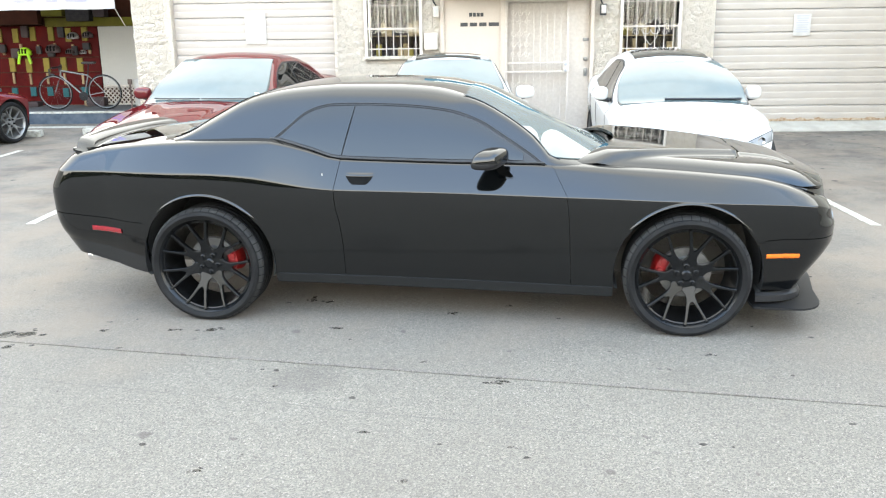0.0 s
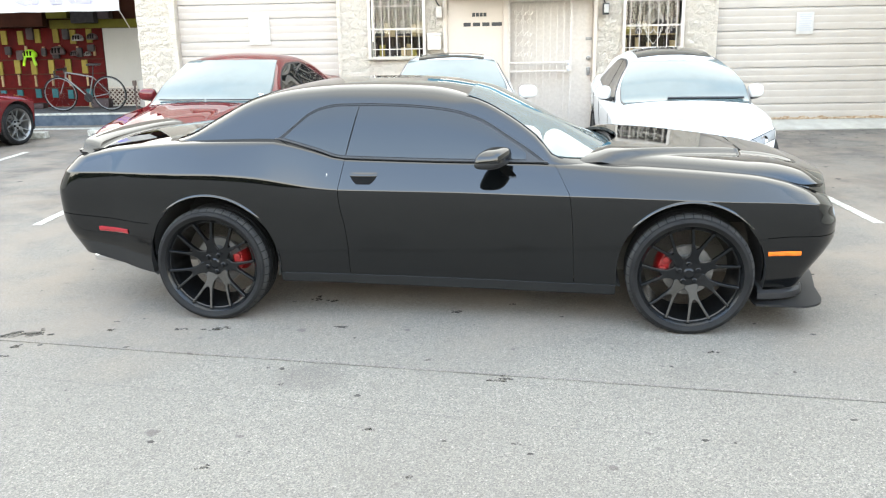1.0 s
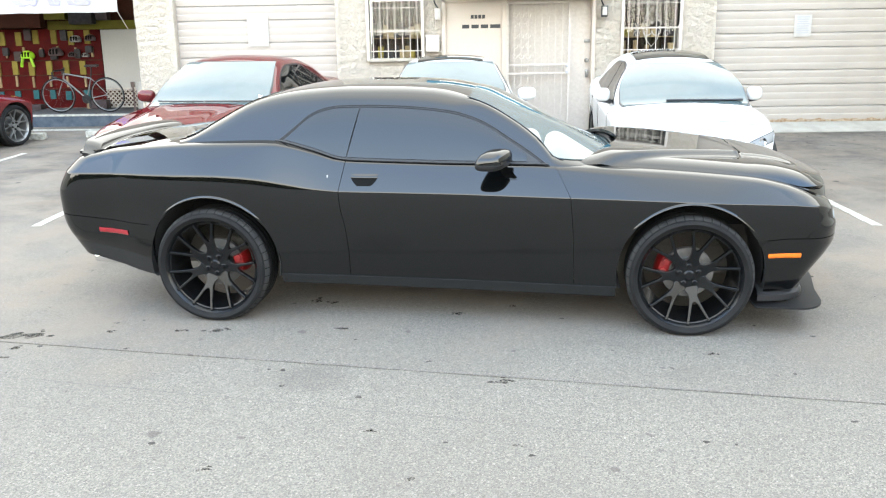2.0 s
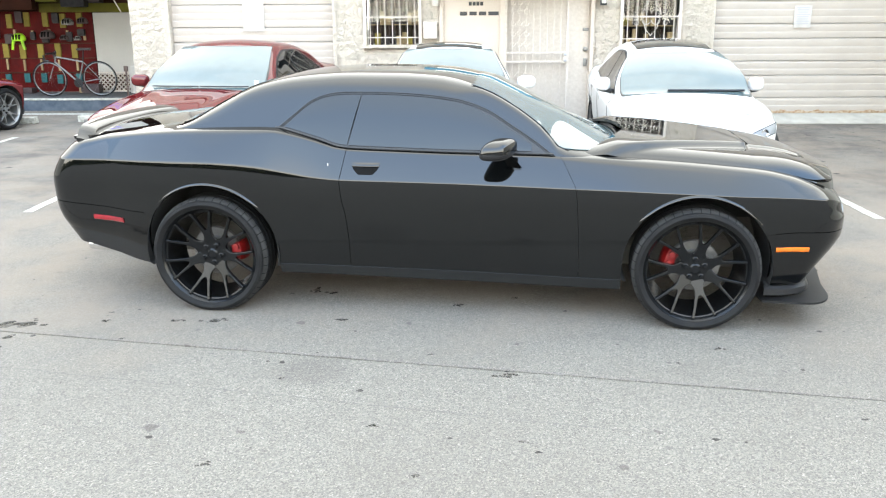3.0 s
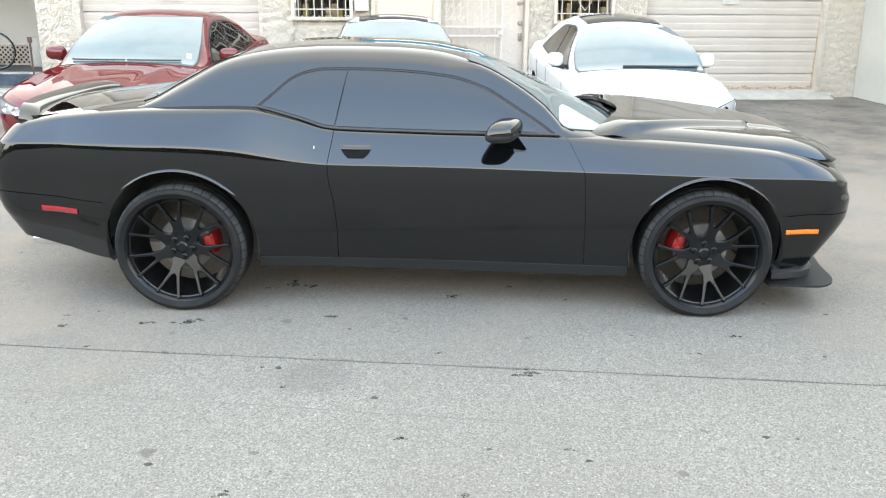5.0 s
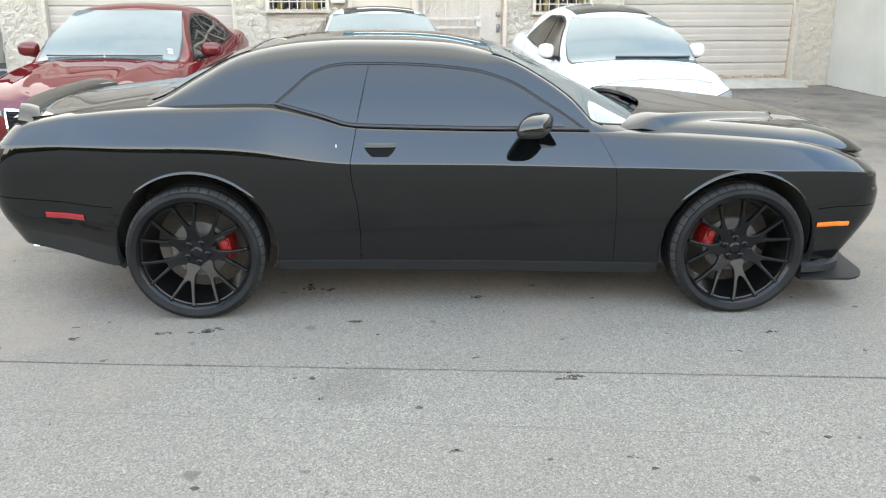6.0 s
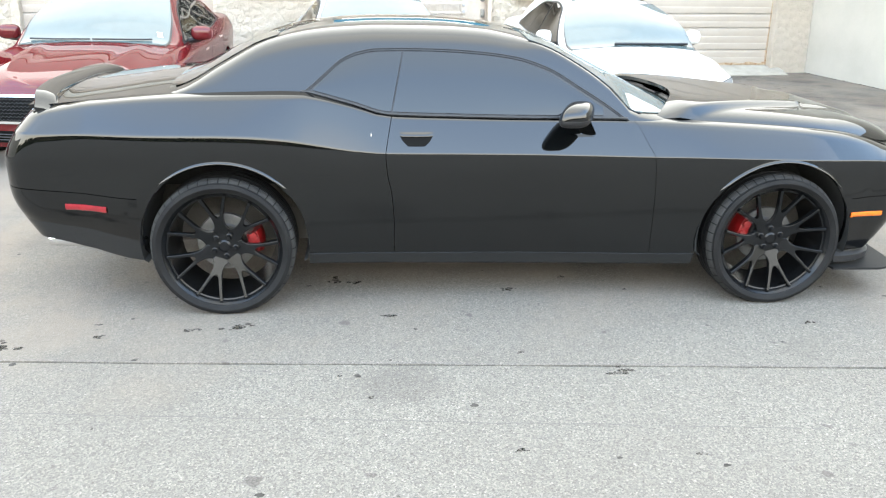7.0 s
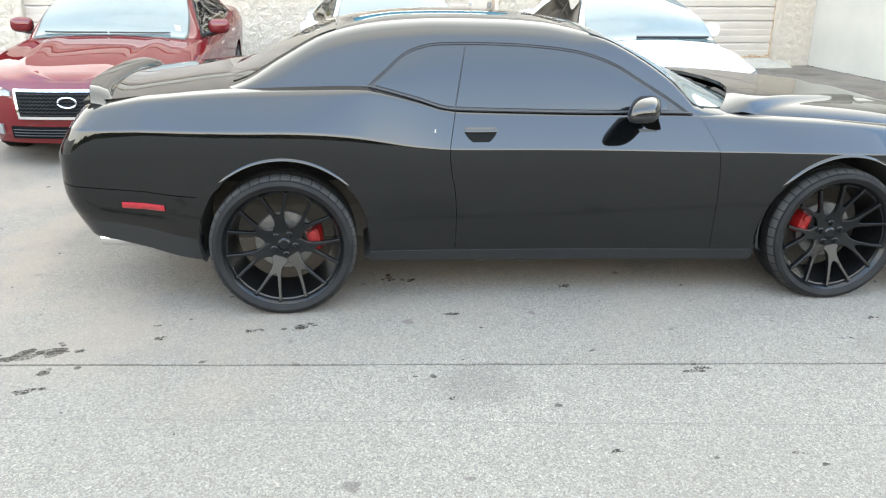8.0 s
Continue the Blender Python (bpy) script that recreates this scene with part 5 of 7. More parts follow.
def greenhouse_section(g, x, n_side=5, n_round=5, n_roof=7):
    """Half a cross-section of the cabin, from the belt over the rail to the middle of the roof."""
    B = (g["yb"](x), g["zb"](x))
    R = (g["yr"](x), max(g["zr"](x), g["zb"](x) + 0.004))
    zc = max(g["zc"](x), R[1] + 0.002)
    up = g["round"](x)
    lB = dist2(B, R)
    P1 = lerp2(R, B, min(0.6, up / max(lB, 1e-3)))
    in_y = R[0] - min(0.5 * R[0], up * 1.6)
    roof_z = lambda y: zc - (zc - R[1]) * (y / R[0]) ** 2 * 1.0
    P2 = (in_y, roof_z(in_y))
    pts = [lerp2(B, P1, i / n_side) for i in range(n_side)]
    pts += bez(P1, R, P2, n_round)
    pts += [(in_y * (1 - i / n_roof), roof_z(in_y * (1 - i / n_roof))) for i in range(1, n_roof + 1)]
    return pts


def side_point(g, x, z, out=0.0):
    """The point of the cabin's side at (x, z), moved outwards."""
    B = (g["yb"](x), g["zb"](x))
    R = (g["yr"](x), max(g["zr"](x), g["zb"](x) + 0.02))
    u = (z - B[1]) / (R[1] - B[1])
    y = B[0] + (R[0] - B[0]) * u
    return (x, y + out, z + out * 0.45)


def side_pane(g, xs, zlo, zhi, out, side, rows=8):
    bm = bmesh.new()
    cols = []
    for x in xs:
        a, b = zlo(x), max(zlo(x) + 0.001, zhi(x))
        c = [side_point(g, x, a + (b - a) * k / rows, out) for k in range(rows + 1)]
        cols.append([(p[0], side * p[1], p[2]) for p in c])
    grid(bm, cols)
    bmesh.ops.remove_doubles(bm, verts=bm.verts, dist=1e-5)
    bmesh.ops.recalc_face_normals(bm, faces=bm.faces)
    f = max(bm.faces, key=lambda q: q.calc_area())
    if f.normal.y * side < 0:
        bmesh.ops.reverse_faces(bm, faces=bm.faces)
    flange(bm, 0.006)
    return bm


def top_pane(g, xs, ys, out, bow=0.0):
    """A pane that lies on the cabin's upper skin: the windscreen or the rear window."""
    bm = bmesh.new()
    rows = []
    for x in xs:
        row = []
        for k in range(-8, 9):
            # the upper edge sweeps back towards its corners
            px = x - bow * (k / 8) ** 2 * (xs[-1] - x) / (xs[-1] - xs[0])
            ry, rz = g["yr"](px), max(g["zr"](px), g["zb"](px) + 0.004)
            zc = max(g["zc"](px), rz + 0.002)
            y = min(ys(x), ry - 0.025) * k / 8
            row.append((px, y, zc - (zc - rz) * (y / ry) ** 2))
        rows.append(row)
    grid(bm, rows)
    bm.normal_update()
    if sum(f.normal.z for f in bm.faces) < 0:
        bmesh.ops.reverse_faces(bm, faces=bm.faces)
        bm.normal_update()
    for v, n in [(v, v.normal.copy()) for v in bm.verts]:
        v.co += n * out
    flange(bm, 0.006)
    return bm


# ---- the black coupe ----
coupe = thing("coupe_car", on_ground(-0.062, 5.83, -6.5), "black two-door muscle coupe, glossy, parked on pale asphalt", "car")
AX_R, AX_F = -1.473, 1.473

CZ5 = [(-2.7, 1.0), (-2.38, 1.045), (-2.295, 1.056), (-2.09, 1.08), (-1.9, 1.10), (-1.71, 1.114), (-1.52, 1.122), (-1.34, 1.126), (-1.16, 1.128), (-1.05, 1.126), (-0.98, 1.112), (-0.8, 1.066), (-0.63, 1.020), (-0.45, 1.013),
       (-0.28, 1.009), (0.07, 1.002), (0.6, 0.998), (0.73, 0.991), (0.9, 0.984), (1.06, 0.975), (1.38, 0.957), (1.69, 0.933), (1.85, 0.915), (2.0, 0.884), (2.13, 0.845), (2.2, 0.82), (2.45, 0.70)]
CZ4 = [(-2.7, 0.945), (-2.07, 0.946), (-1.7, 0.946), (-1.51, 0.947), (-1.33, 0.941), (-1.15, 0.925), (-0.97, 0.893), (-0.8, 0.864), (-0.62, 0.849), (-0.27, 0.846), (0.07, 0.842), (0.41, 0.834), (0.74, 0.827), (1.06, 0.823), (1.38, 0.817), (1.69, 0.808), (2.0, 0.797), (2.18, 0.785), (2.45, 0.66)]
W4 = [(-2.7, 0.80), (-2.3, 0.845), (-2.1, 0.885), (-1.8, 0.93), (-1.5, 0.948), (-1.2, 0.94), (-0.9, 0.918), (-0.6, 0.908), (0.3, 0.908), (0.9, 0.920), (1.3, 0.938), (1.6, 0.938), (1.9, 0.905), (2.05, 0.88), (2.2, 0.85)]


def shifted(pts, dy):
    return [(x, y + dy) for x, y in pts]


SPEC = {
    "rows": ["0", "1", "2", "3", "a", "b", "4", "5", "6"],
    "curves": {
        "z0": [(-2.7, 0.40), (-2.33, 0.355), (-1.92, 0.262), (-1.0, 0.236), (0.0, 0.217), (1.0, 0.202), (1.86, 0.25), (2.4, 0.27)],
        "z1": [(-2.7, 0.50), (-2.32, 0.465), (-1.88, 0.375), (-1.0, 0.302), (0.0, 0.288), (1.0, 0.271), (1.86, 0.32), (2.4, 0.34)],
        "z2": [(-2.7, 0.56), (-1.9, 0.47), (0.0, 0.44), (1.8, 0.45), (2.4, 0.45)],
        "z3": [(-2.7, 0.68), (-2.3, 0.655), (-1.88, 0.62), (0.0, 0.62), (1.85, 0.585), (2.1, 0.60), (2.4, 0.60)],
        "za": [(-2.7, 0.80), (-1.9, 0.79), (0.0, 0.73), (1.85, 0.70), (2.4, 0.64)],
        "zb": shifted(CZ4, -0.055), "z4": CZ4, "z5": CZ5,
        "z6": [(x, z + 0.012) for x, z in CZ5],
        "y0": shifted(W4, -0.10), "y1": shifted(W4, -0.062), "y2": shifted(W4, -0.033), "y3": shifted(W4, -0.009), "ya": [(x, y + 0.005 * smooth(-0.5, -1.1, x)) for x, y in W4], "yb": [(x, y + 0.0015 + 0.0035 * smooth(-0.5, -1.1, x)) for x, y in W4], "y4": W4,
        "y5": [(-2.7, 0.72), (-2.3, 0.755), (-2.0, 0.80), (-1.5, 0.835), (-1.1, 0.835), (-0.8, 0.826), (-0.4, 0.822), (0.4, 0.82), (0.7, 0.82), (1.1, 0.825), (1.6, 0.825), (1.9, 0.80), (2.2, 0.76)],
        "y6": [(-2.7, 0.66), (-2.3, 0.69), (-1.2, 0.745), (-0.9, 0.765), (0.5, 0.77), (0.8, 0.74), (1.6, 0.745), (2.2, 0.68)],
        "r1": [(-3, 0.006), (3, 0.006)], "r2": [(-3, 0.07), (3, 0.07)], "r3": [(-3, 0.05), (3, 0.05)], "ra": [(-3, 0.05), (3, 0.05)], "rb": [(-3, 0.026), (3, 0.026)],
        "r4": [(-2.7, 0.010), (-1.4, 0.010), (-0.9, 0.008), (-0.6, 0.006), (2.4, 0.006)],
        "r5": [(-2.7, 0.03), (-1.2, 0.03), (-0.9, 0.012), (0.5, 0.012), (0.9, 0.035), (2.4, 0.045)],
        "tail": [(0.2, -2.45), (0.36, -2.50), (0.47, -2.555), (0.64, -2.60), (0.79, -2.598), (0.95, -2.52), (1.05, -2.455), (1.2, -2.42)],
        "nose": [(0.2, 2.16), (0.28, 2.19), (0.40, 2.285), (0.49, 2.355), (0.56, 2.39), (0.64, 2.39), (0.70, 2.365), (0.79, 2.345), (0.9, 2.31)],
    },
    "rear_corner": -2.16, "front_corner": 2.02, "square": 3.2, "square_rear": 6.5, "corner_steps": 14,
    "arches": [(AX_R, 0.385, 0.425), (AX_F, 0.375, 0.425)],
    "spans": [(-2.16, AX_R - 0.425, 6), (AX_R - 0.425, AX_R - 0.30, 9), (AX_R - 0.30, AX_R + 0.30, 14), (AX_R + 0.30, AX_R + 0.425, 9), (AX_R + 0.425, -0.626, 7), (-0.626, 0.765, 16),
              (0.765, AX_F - 0.425, 6), (AX_F - 0.425, AX_F - 0.30, 9), (AX_F - 0.30, AX_F + 0.30, 14), (AX_F + 0.30, AX_F + 0.425, 9), (AX_F + 0.425, 2.02, 4)],
}
shell = Shell(SPEC)
cols = shell.columns()
seam_rear = pchip([(0.2, -0.60), (0.45, -0.598), (0.63, -0.61), (0.74, -0.632), (0.842, -0.640), (0.946, -0.626), (1.036, -0.604)])
seam_front = pchip([(0.2, 0.80), (0.6, 0.785), (0.822, 0.765), (0.873, 0.744), (0.956, 0.70), (1.015, 0.651)])


def column_at(x, z):
    """The section's point nearest to height z at x."""
    ch, _ = shell.chain(x)
    for p, q in zip(ch, ch[1:]):
        if p[1] <= z <= q[1]:
            return p[0] + (q[0] - p[0]) * (z - p[1]) / max(1e-6, q[1] - p[1])
    return ch[-1][0]


def seam_column(f):
    ch, _ = shell.chain(f(0.8))
    out = []
    for j, (y, z) in enumerate(ch):
        x = f(z)
        y2, z2 = shell.chain(x)[0][j]
        out.append((f(z2), shell.chain(f(z2))[0][j][0], z2))
    return out


def between(a, b, n):
    """Columns between two seam columns, laid on the body's skin."""
    out = []
    for k in range(n + 1):
        u = k / n
        c = []
        for j in range(len(a)):
            x = a[j][0] + (b[j][0] - a[j][0]) * u
            y, z = shell.chain(x)[0][j]
            c.append((x, y, z))
        out.append(c)
    return out


SR, SF = seam_column(seam_rear), seam_column(seam_front)
points = [shell.column(c)[0] for c in cols]
marks = shell.column(cols[20])[1]
r_skirt, r_bump = marks[1], marks[3]
i_rear = [i for i, c in enumerate(cols) if c[0] == "rear"]
first_side = len(i_rear)
i_arch_rb = next(i for i, c in enumerate(cols) if c[0] == "side" and abs(c[1] - (AX_R - 0.425)) < 1e-6)
i_arch_rf = next(i for i, c in enumerate(cols) if c[0] == "side" and abs(c[1] - (AX_R + 0.425)) < 1e-6)
i_door_r = next(i for i, c in enumerate(cols) if c[0] == "side" and abs(c[1] + 0.626) < 1e-6)
i_door_f = next(i for i, c in enumerate(cols) if c[0] == "side" and abs(c[1] - 0.765) < 1e-6)
i_arch_fb = next(i for i, c in enumerate(cols) if c[0] == "side" and abs(c[1] - (AX_F - 0.425)) < 1e-6)
i_arch_ff = next(i for i, c in enumerate(cols) if c[0] == "side" and abs(c[1] - (AX_F + 0.425)) < 1e-6)


def full_column(i):
    return shell.column(cols[i], arch=False)[0]


def arched(i0, i1, step_in=True):
    """Columns i0..i1 with the full-height ones at the arch's ends added."""
    out = []
    for i in range(i0, i1 + 1):
        if i in (i_arch_rb, i_arch_fb) and i > i0:
            out.append(full_column(i))
        out.append(points[i])
        if i in (i_arch_rf, i_arch_ff) and i < i1:
            out.append(full_column(i))
    return out


G = {
    "yb": pchip([(-2.1, 0.70), (-1.9, 0.735), (-1.5, 0.755), (-1.06, 0.752), (-0.85, 0.778), (-0.6, 0.80), (0.3, 0.806), (0.68, 0.806), (0.95, 0.74), (1.1, 0.70)]),
    "zb": pchip([(x, z + 0.002) for x, z in CZ5 if x < 1.2]),
    "yr": pchip([(-2.1, 0.69), (-1.9, 0.72), (-1.695, 0.735), (-1.464, 0.672), (-1.25, 0.61), (-1.05, 0.585), (-0.86, 0.575), (-0.3, 0.572), (0.036, 0.59), (0.212, 0.622), (0.388, 0.668), (0.562, 0.733), (0.682, 0.795), (0.95, 0.735), (1.1, 0.69)]),
    "zr": pchip([(-2.1, 1.06), (-1.9, 1.10), (-1.695, 1.13), (-1.464, 1.255), (-1.25, 1.368), (-1.05, 1.412), (-0.865, 1.43), (-0.68, 1.44), (-0.32, 1.437), (-0.107, 1.426), (0.036, 1.402), (0.212, 1.352), (0.388, 1.262), (0.562, 1.138), (0.682, 1.015), (0.95, 0.985), (1.1, 0.97)]),
    "zc": pchip([(-2.1, 1.10), (-1.9, 1.125), (-1.75, 1.165), (-1.5, 1.28), (-1.341, 1.355), (-1.171, 1.41), (-1.0, 1.443), (-0.84, 1.459), (-0.6, 1.467), (-0.36, 1.465), (-0.12, 1.452), (0.07, 1.423), (0.19, 1.396), (0.34, 1.334), (0.535, 1.242), (0.73, 1.148), (0.88, 1.078), (1.0, 1.026), (1.1, 0.985)]),
    "round": lambda x: 0.085 - 0.06 * smooth(0.0, 0.22, x),
}


def hood_z(x, y):
    """The bonnet: crowned, with a raised middle that ends in two scoops."""
    a = abs(y)
    edge = shell.c["z6"](x)
    crown = pchip([(0.72, 0.03), (1.1, 0.055), (1.8, 0.06), (2.0, 0.078), (2.14, 0.085), (2.27, 0.062), (2.4, 0.05)])(x)
    z = edge + crown * (1 - min(1.0, a / (shell.c["y6"](x) + 0.004)) ** 11)
    edge = 0.72 - (min(max(x, 0.95), 1.83) - 1.0) / 0.8 * 0.38
    rise = smooth(edge + 0.028, edge - 0.028, a) * smooth(0.84, 1.02, x) * (1 - smooth(1.805, 1.83, x)) * 0.032
    front = smooth(0.34, 0.28, a) * smooth(1.81, 1.84, x) * smooth(2.3, 2.12, x) * 0.016
    return z + rise + front


def build_coupe():
    for side in (-1, 1):
        # rear quarter: above the bumper, round the arch, up to the door
        up = net([points[i] for i in range(first_side, i_arch_rb + 1)], r_bump, None, side=side)
        grid(up, [[Vector((x, side * y, z)) for x, y, z in c] for c in arched(i_arch_rb, i_arch_rf)[0:]])
        rest = [full_column(i_arch_rf)] + [points[i] for i in range(i_arch_rf + 1, i_door_r)] + [SR]
        rest = [[Vector((x, side * y, z)) for x, y, z in c[r_skirt:]] for c in rest]
        rest[-1] = [p + (q - p).normalized() * 0.002 for p, q in zip(rest[-1], rest[-2])]
        grid(up, rest)
        tail = [shell.column(cols[i])[0] for i in range(0, first_side + 1)]
        grid(up, [[Vector((x, side * y, z)) for x, y, z in c[r_bump:]] for c in tail])
        part("rear_quarter_panel", sheet(up), M_BLACK, coupe)
        # rear bumper
        bc = [[Vector((x, side * y, z)) for x, y, z in c[r_skirt:r_bump + 1]] for c in [points[i] for i in range(0, i_arch_rb)] + [full_column(i_arch_rb)]]
        for c in bc:
            c[-1] = c[-1] - Vector((0, 0, 0.004))
        b = bmesh.new()
        grid(b, bc)
        part("rear_bumper", sheet(b), M_BLACK, coupe)
        b = net([points[i] for i in range(0, i_arch_rb)] + [full_column(i_arch_rb)], 0, r_skirt + 1, side=side)
        part("rear_valance", sheet(b, 0.05), M_SKIRT, coupe, "satin black lower bumper trim")
        # door
        dc = between(SR, SF, 18)
        b = net(dc, r_skirt, None, (0.0014, 0.0012), side)
        part("door", sheet(b), M_BLACK, coupe, "glossy black door")
        # sill
        sc = [full_column(i) for i in range(i_arch_rf, i_arch_fb + 1)]
        sc = [[(x, y + 0.006, z) for x, y, z in c[:r_skirt + 1]] for c in sc]
        part("side_sill", sheet(net(sc, side=side), 0.06), M_SKIRT, coupe, "satin black sill below the door")
        # front fender
        fc = [SF] + [points[i] for i in range(i_door_f + 1, i_arch_fb)] + [full_column(i_arch_fb)]
        fr = [[Vector((x, side * y, z)) for x, y, z in c[r_skirt:]] for c in fc]
        fr[0] = [p + (q - p).normalized() * 0.0012 for p, q in zip(fr[0], fr[1])]
        b = bmesh.new()
        grid(b, fr)
        grid(b, [[Vector((x, side * y, z)) for x, y, z in c] for c in arched(i_arch_fb, i_arch_ff)])
        n = len(cols)
        grid(b, [[Vector((x, side * y, z)) for x, y, z in c[r_bump:]] for c in [points[i] for i in range(i_arch_ff, n)]])
        part("front_fender", sheet(b), M_BLACK, coupe)
        bc = [[Vector((x, side * y, z)) for x, y, z in c[0:r_bump + 1]] for c in [full_column(i_arch_ff)] + [points[i] for i in range(i_arch_ff + 1, n)]]
        for c in bc:
            c[-1] = c[-1] - Vector((0, 0, 0.004))
        b = bmesh.new()
        grid(b, bc)
        part("front_bumper", sheet(b, 0.02), M_BLACK, coupe)
        # arch lips
        for ax, zc in ((AX_R, 0.385), (AX_F, 0.375)):
            b = bmesh.new()
            rows = []
            for k in range(41):
                a = radians(32 + 116 * k / 40) if ax > 0 else radians(36 + 104 * k / 40)
                fade = smooth(0, 6, k) * smooth(40, 34, k)
                row = []
                for rr, oo in ((0.423, -0.012), (0.421, 0.004 * fade + 0.001), (0.426, 0.012 * fade + 0.001), (0.432, 0.011 * fade + 0.001), (0.438, 0.001)):
                    px, pz = ax + rr * math.cos(a), zc + rr * math.sin(a)
                    row.append((px, side * (column_at(px, pz) + oo), pz))
                rows.append(row)
            grid(b, rows)
            part("arch_lip", b, M_BLACK, coupe, angle=60)
            # liner inside the arch
            b = bmesh.new()
            rows = []
            for k in range(25):
                a = radians(-22 + 224 * k / 24)
                rows.append([(ax + 0.43 * math.cos(a), side * yy, max(0.275, zc + 0.43 * math.sin(a))) for yy in (0.90, 0.75, 0.5, 0.42)])
            vs = grid(b, rows)
            b.faces.new([v[-1] for v in vs if v[-1].co.z > 0.40])
            part("wheel_arch_liner", b, M_LINER, coupe)
        # side glass, in a black frame
        top = pchip([(-1.02, 1.125), (-0.957, 1.19), (-0.854, 1.274), (-0.766, 1.308), (-0.676, 1.322), (-0.495, 1.325), (-0.315, 1.321), (-0.137, 1.31), (0.04, 1.286), (0.2, 1.235), (0.38, 1.133), (0.52, 1.046), (0.60, 1.00)])
        outer = pchip([(-1.075, 1.115), (-0.957, 1.212), (-0.854, 1.294), (-0.766, 1.327), (-0.676, 1.341), (-0.495, 1.343), (-0.315, 1.339), (-0.137, 1.328), (0.04, 1.306), (0.216, 1.254), (0.391, 1.155), (0.53, 1.070), (0.64, 0.992)])
        belt = lambda x: G["zb"](x) + 0.002
        glass_low = lambda x: G["zb"](x) + 0.020
        xs = [-1.075 + 1.715 * k / 60 for k in range(61)]
        part("window_surround", side_pane(G, xs, belt, outer, 0.004, side), M_TRIM, coupe, "black window frame")
        sealx = [-1.065 + 1.68 * k / 60 for k in range(61)]
        b = bmesh.new()
        for off in (0.010, 0.0):
            tube(b, [(p[0], side * p[1], p[2]) for p in [side_point(G, x, outer(x) - off, 0.005) for x in sealx]], 0.0035, 6)
        part("window_seal", b, M_TRIM, coupe)
        b = bmesh.new()
        tube(b, [(p[0], side * p[1], p[2]) for p in [side_point(G, x, belt(x) + 0.006, 0.006) for x in [-1.07 + 1.70 * k / 50 for k in range(51)]]], 0.006, 8)
        part("belt_moulding", b, M_TRIM, coupe)
        for nm, x0, x1, lean0, lean1, lab in (("quarter_window", -1.005, -0.611, 0.0, 0.062, "black tinted quarter window"), ("door_window", -0.602, 0.50, 0.062, 0.0, "black tinted door window")):
            b = bmesh.new()
            cs = []
            for k in range(31):
                u = k / 30
                c = []
                for j in range(11):
                    v = j / 10
                    x = x0 + (x1 - x0) * u + v * (lean0 * (1 - u) ** 3 + lean1 * u ** 3)
                    lo = glass_low(x)
                    p = side_point(G, x, lo + max(0.001, top(x) - lo) * v, 0.009 + 0.028 * v * (1 - v) * min(1.0, (top(x) - lo) / 0.25))
                    c.append((p[0], side * p[1], p[2]))
                cs.append(c)
            grid(b, cs)
            bmesh.ops.remove_doubles(b, verts=b.verts, dist=1e-5)
            bmesh.ops.recalc_face_normals(b, faces=b.faces)
            if max(b.faces, key=lambda q: q.calc_area()).normal.y * side < 0:
                bmesh.ops.reverse_faces(b, faces=b.faces)
            flange(b, 0.006)
            part(nm, b, M_TINT, coupe, lab)
        # mirror: cap, lower housing, foot
        q = lambda t, e: math.copysign(abs(t) ** e, t)
        mir = None
        for nm, mat, keep in (("wing_mirror", M_BLACK, True), ("housing", M_TRIM, False)):
            b = bmesh.new()
            bmesh.ops.create_uvsphere(b, u_segments=32, v_segments=24, radius=1.0)
            for v in b.verts:
                px, py, pz = q(v.co.x, 0.6), q(v.co.y, 0.7), q(v.co.z, 0.72)
                v.co = (0.318 + px * (0.084 - 0.010 * max(0, pz)) + 0.010 * pz - 0.042 * py, side * (0.975 + py * 0.108), 1.054 + pz * (0.062 if pz > 0 else 0.050) - 0.010 * py)
            bmesh.ops.bisect_plane(b, geom=b.verts[:] + b.edges[:] + b.faces[:], plane_co=(0.3, 0, 1.043), plane_no=(0, 0, 1), clear_inner=keep, clear_outer=not keep)
            ob = part(nm, b, mat, coupe if keep else mir, "black wing mirror with gloss cap" if keep else "satin black lower housing", 60)
            mir = mir or ob
        b = bmesh.new()
        rows = []
        for k in range(9):
            u = k / 8
            cx, cy, cz = 0.362 + 0.040 * u, 0.95 - 0.075 * u, 1.025 - 0.075 * u
            rows.append([(cx + (0.034 + 0.012 * u) * math.cos(t), side * (cy + 0.022 * math.sin(t)), cz + 0.018 * math.sin(t) - 0.010 * math.cos(t)) for t in [j * math.tau / 16 for j in range(16)]])
        vs = grid(b, rows, True)
        b.faces.new(vs[0]), b.faces.new(vs[-1][::-1])
        part("stalk", b, M_BLACK, mir, "", 60)
        # door handle; a dark sheet on the skin below it paints the recess's shade
        b = bmesh.new()
        rows = []
        for k in range(17):
            u = k / 16
            x = -0.566 + 0.165 * u
            d = math.sin(math.pi * u)
            e = min(1.0, 4.2 * min(u, 1 - u)) ** 0.7
            row = []
            for zz, oo in ((0.934, 0.0022), (0.932 - 0.016 * e, 0.003), (0.930 - 0.032 * e, 0.003), (0.928 - 0.046 * e, 0.0022)):
                row.append((x, side * (column_at(x, zz) + oo), zz))
            rows.append(row)
        grid(b, rows)
        part("handle_recess", b, M_DARK, coupe)
        b = bmesh.new()
        rows = []
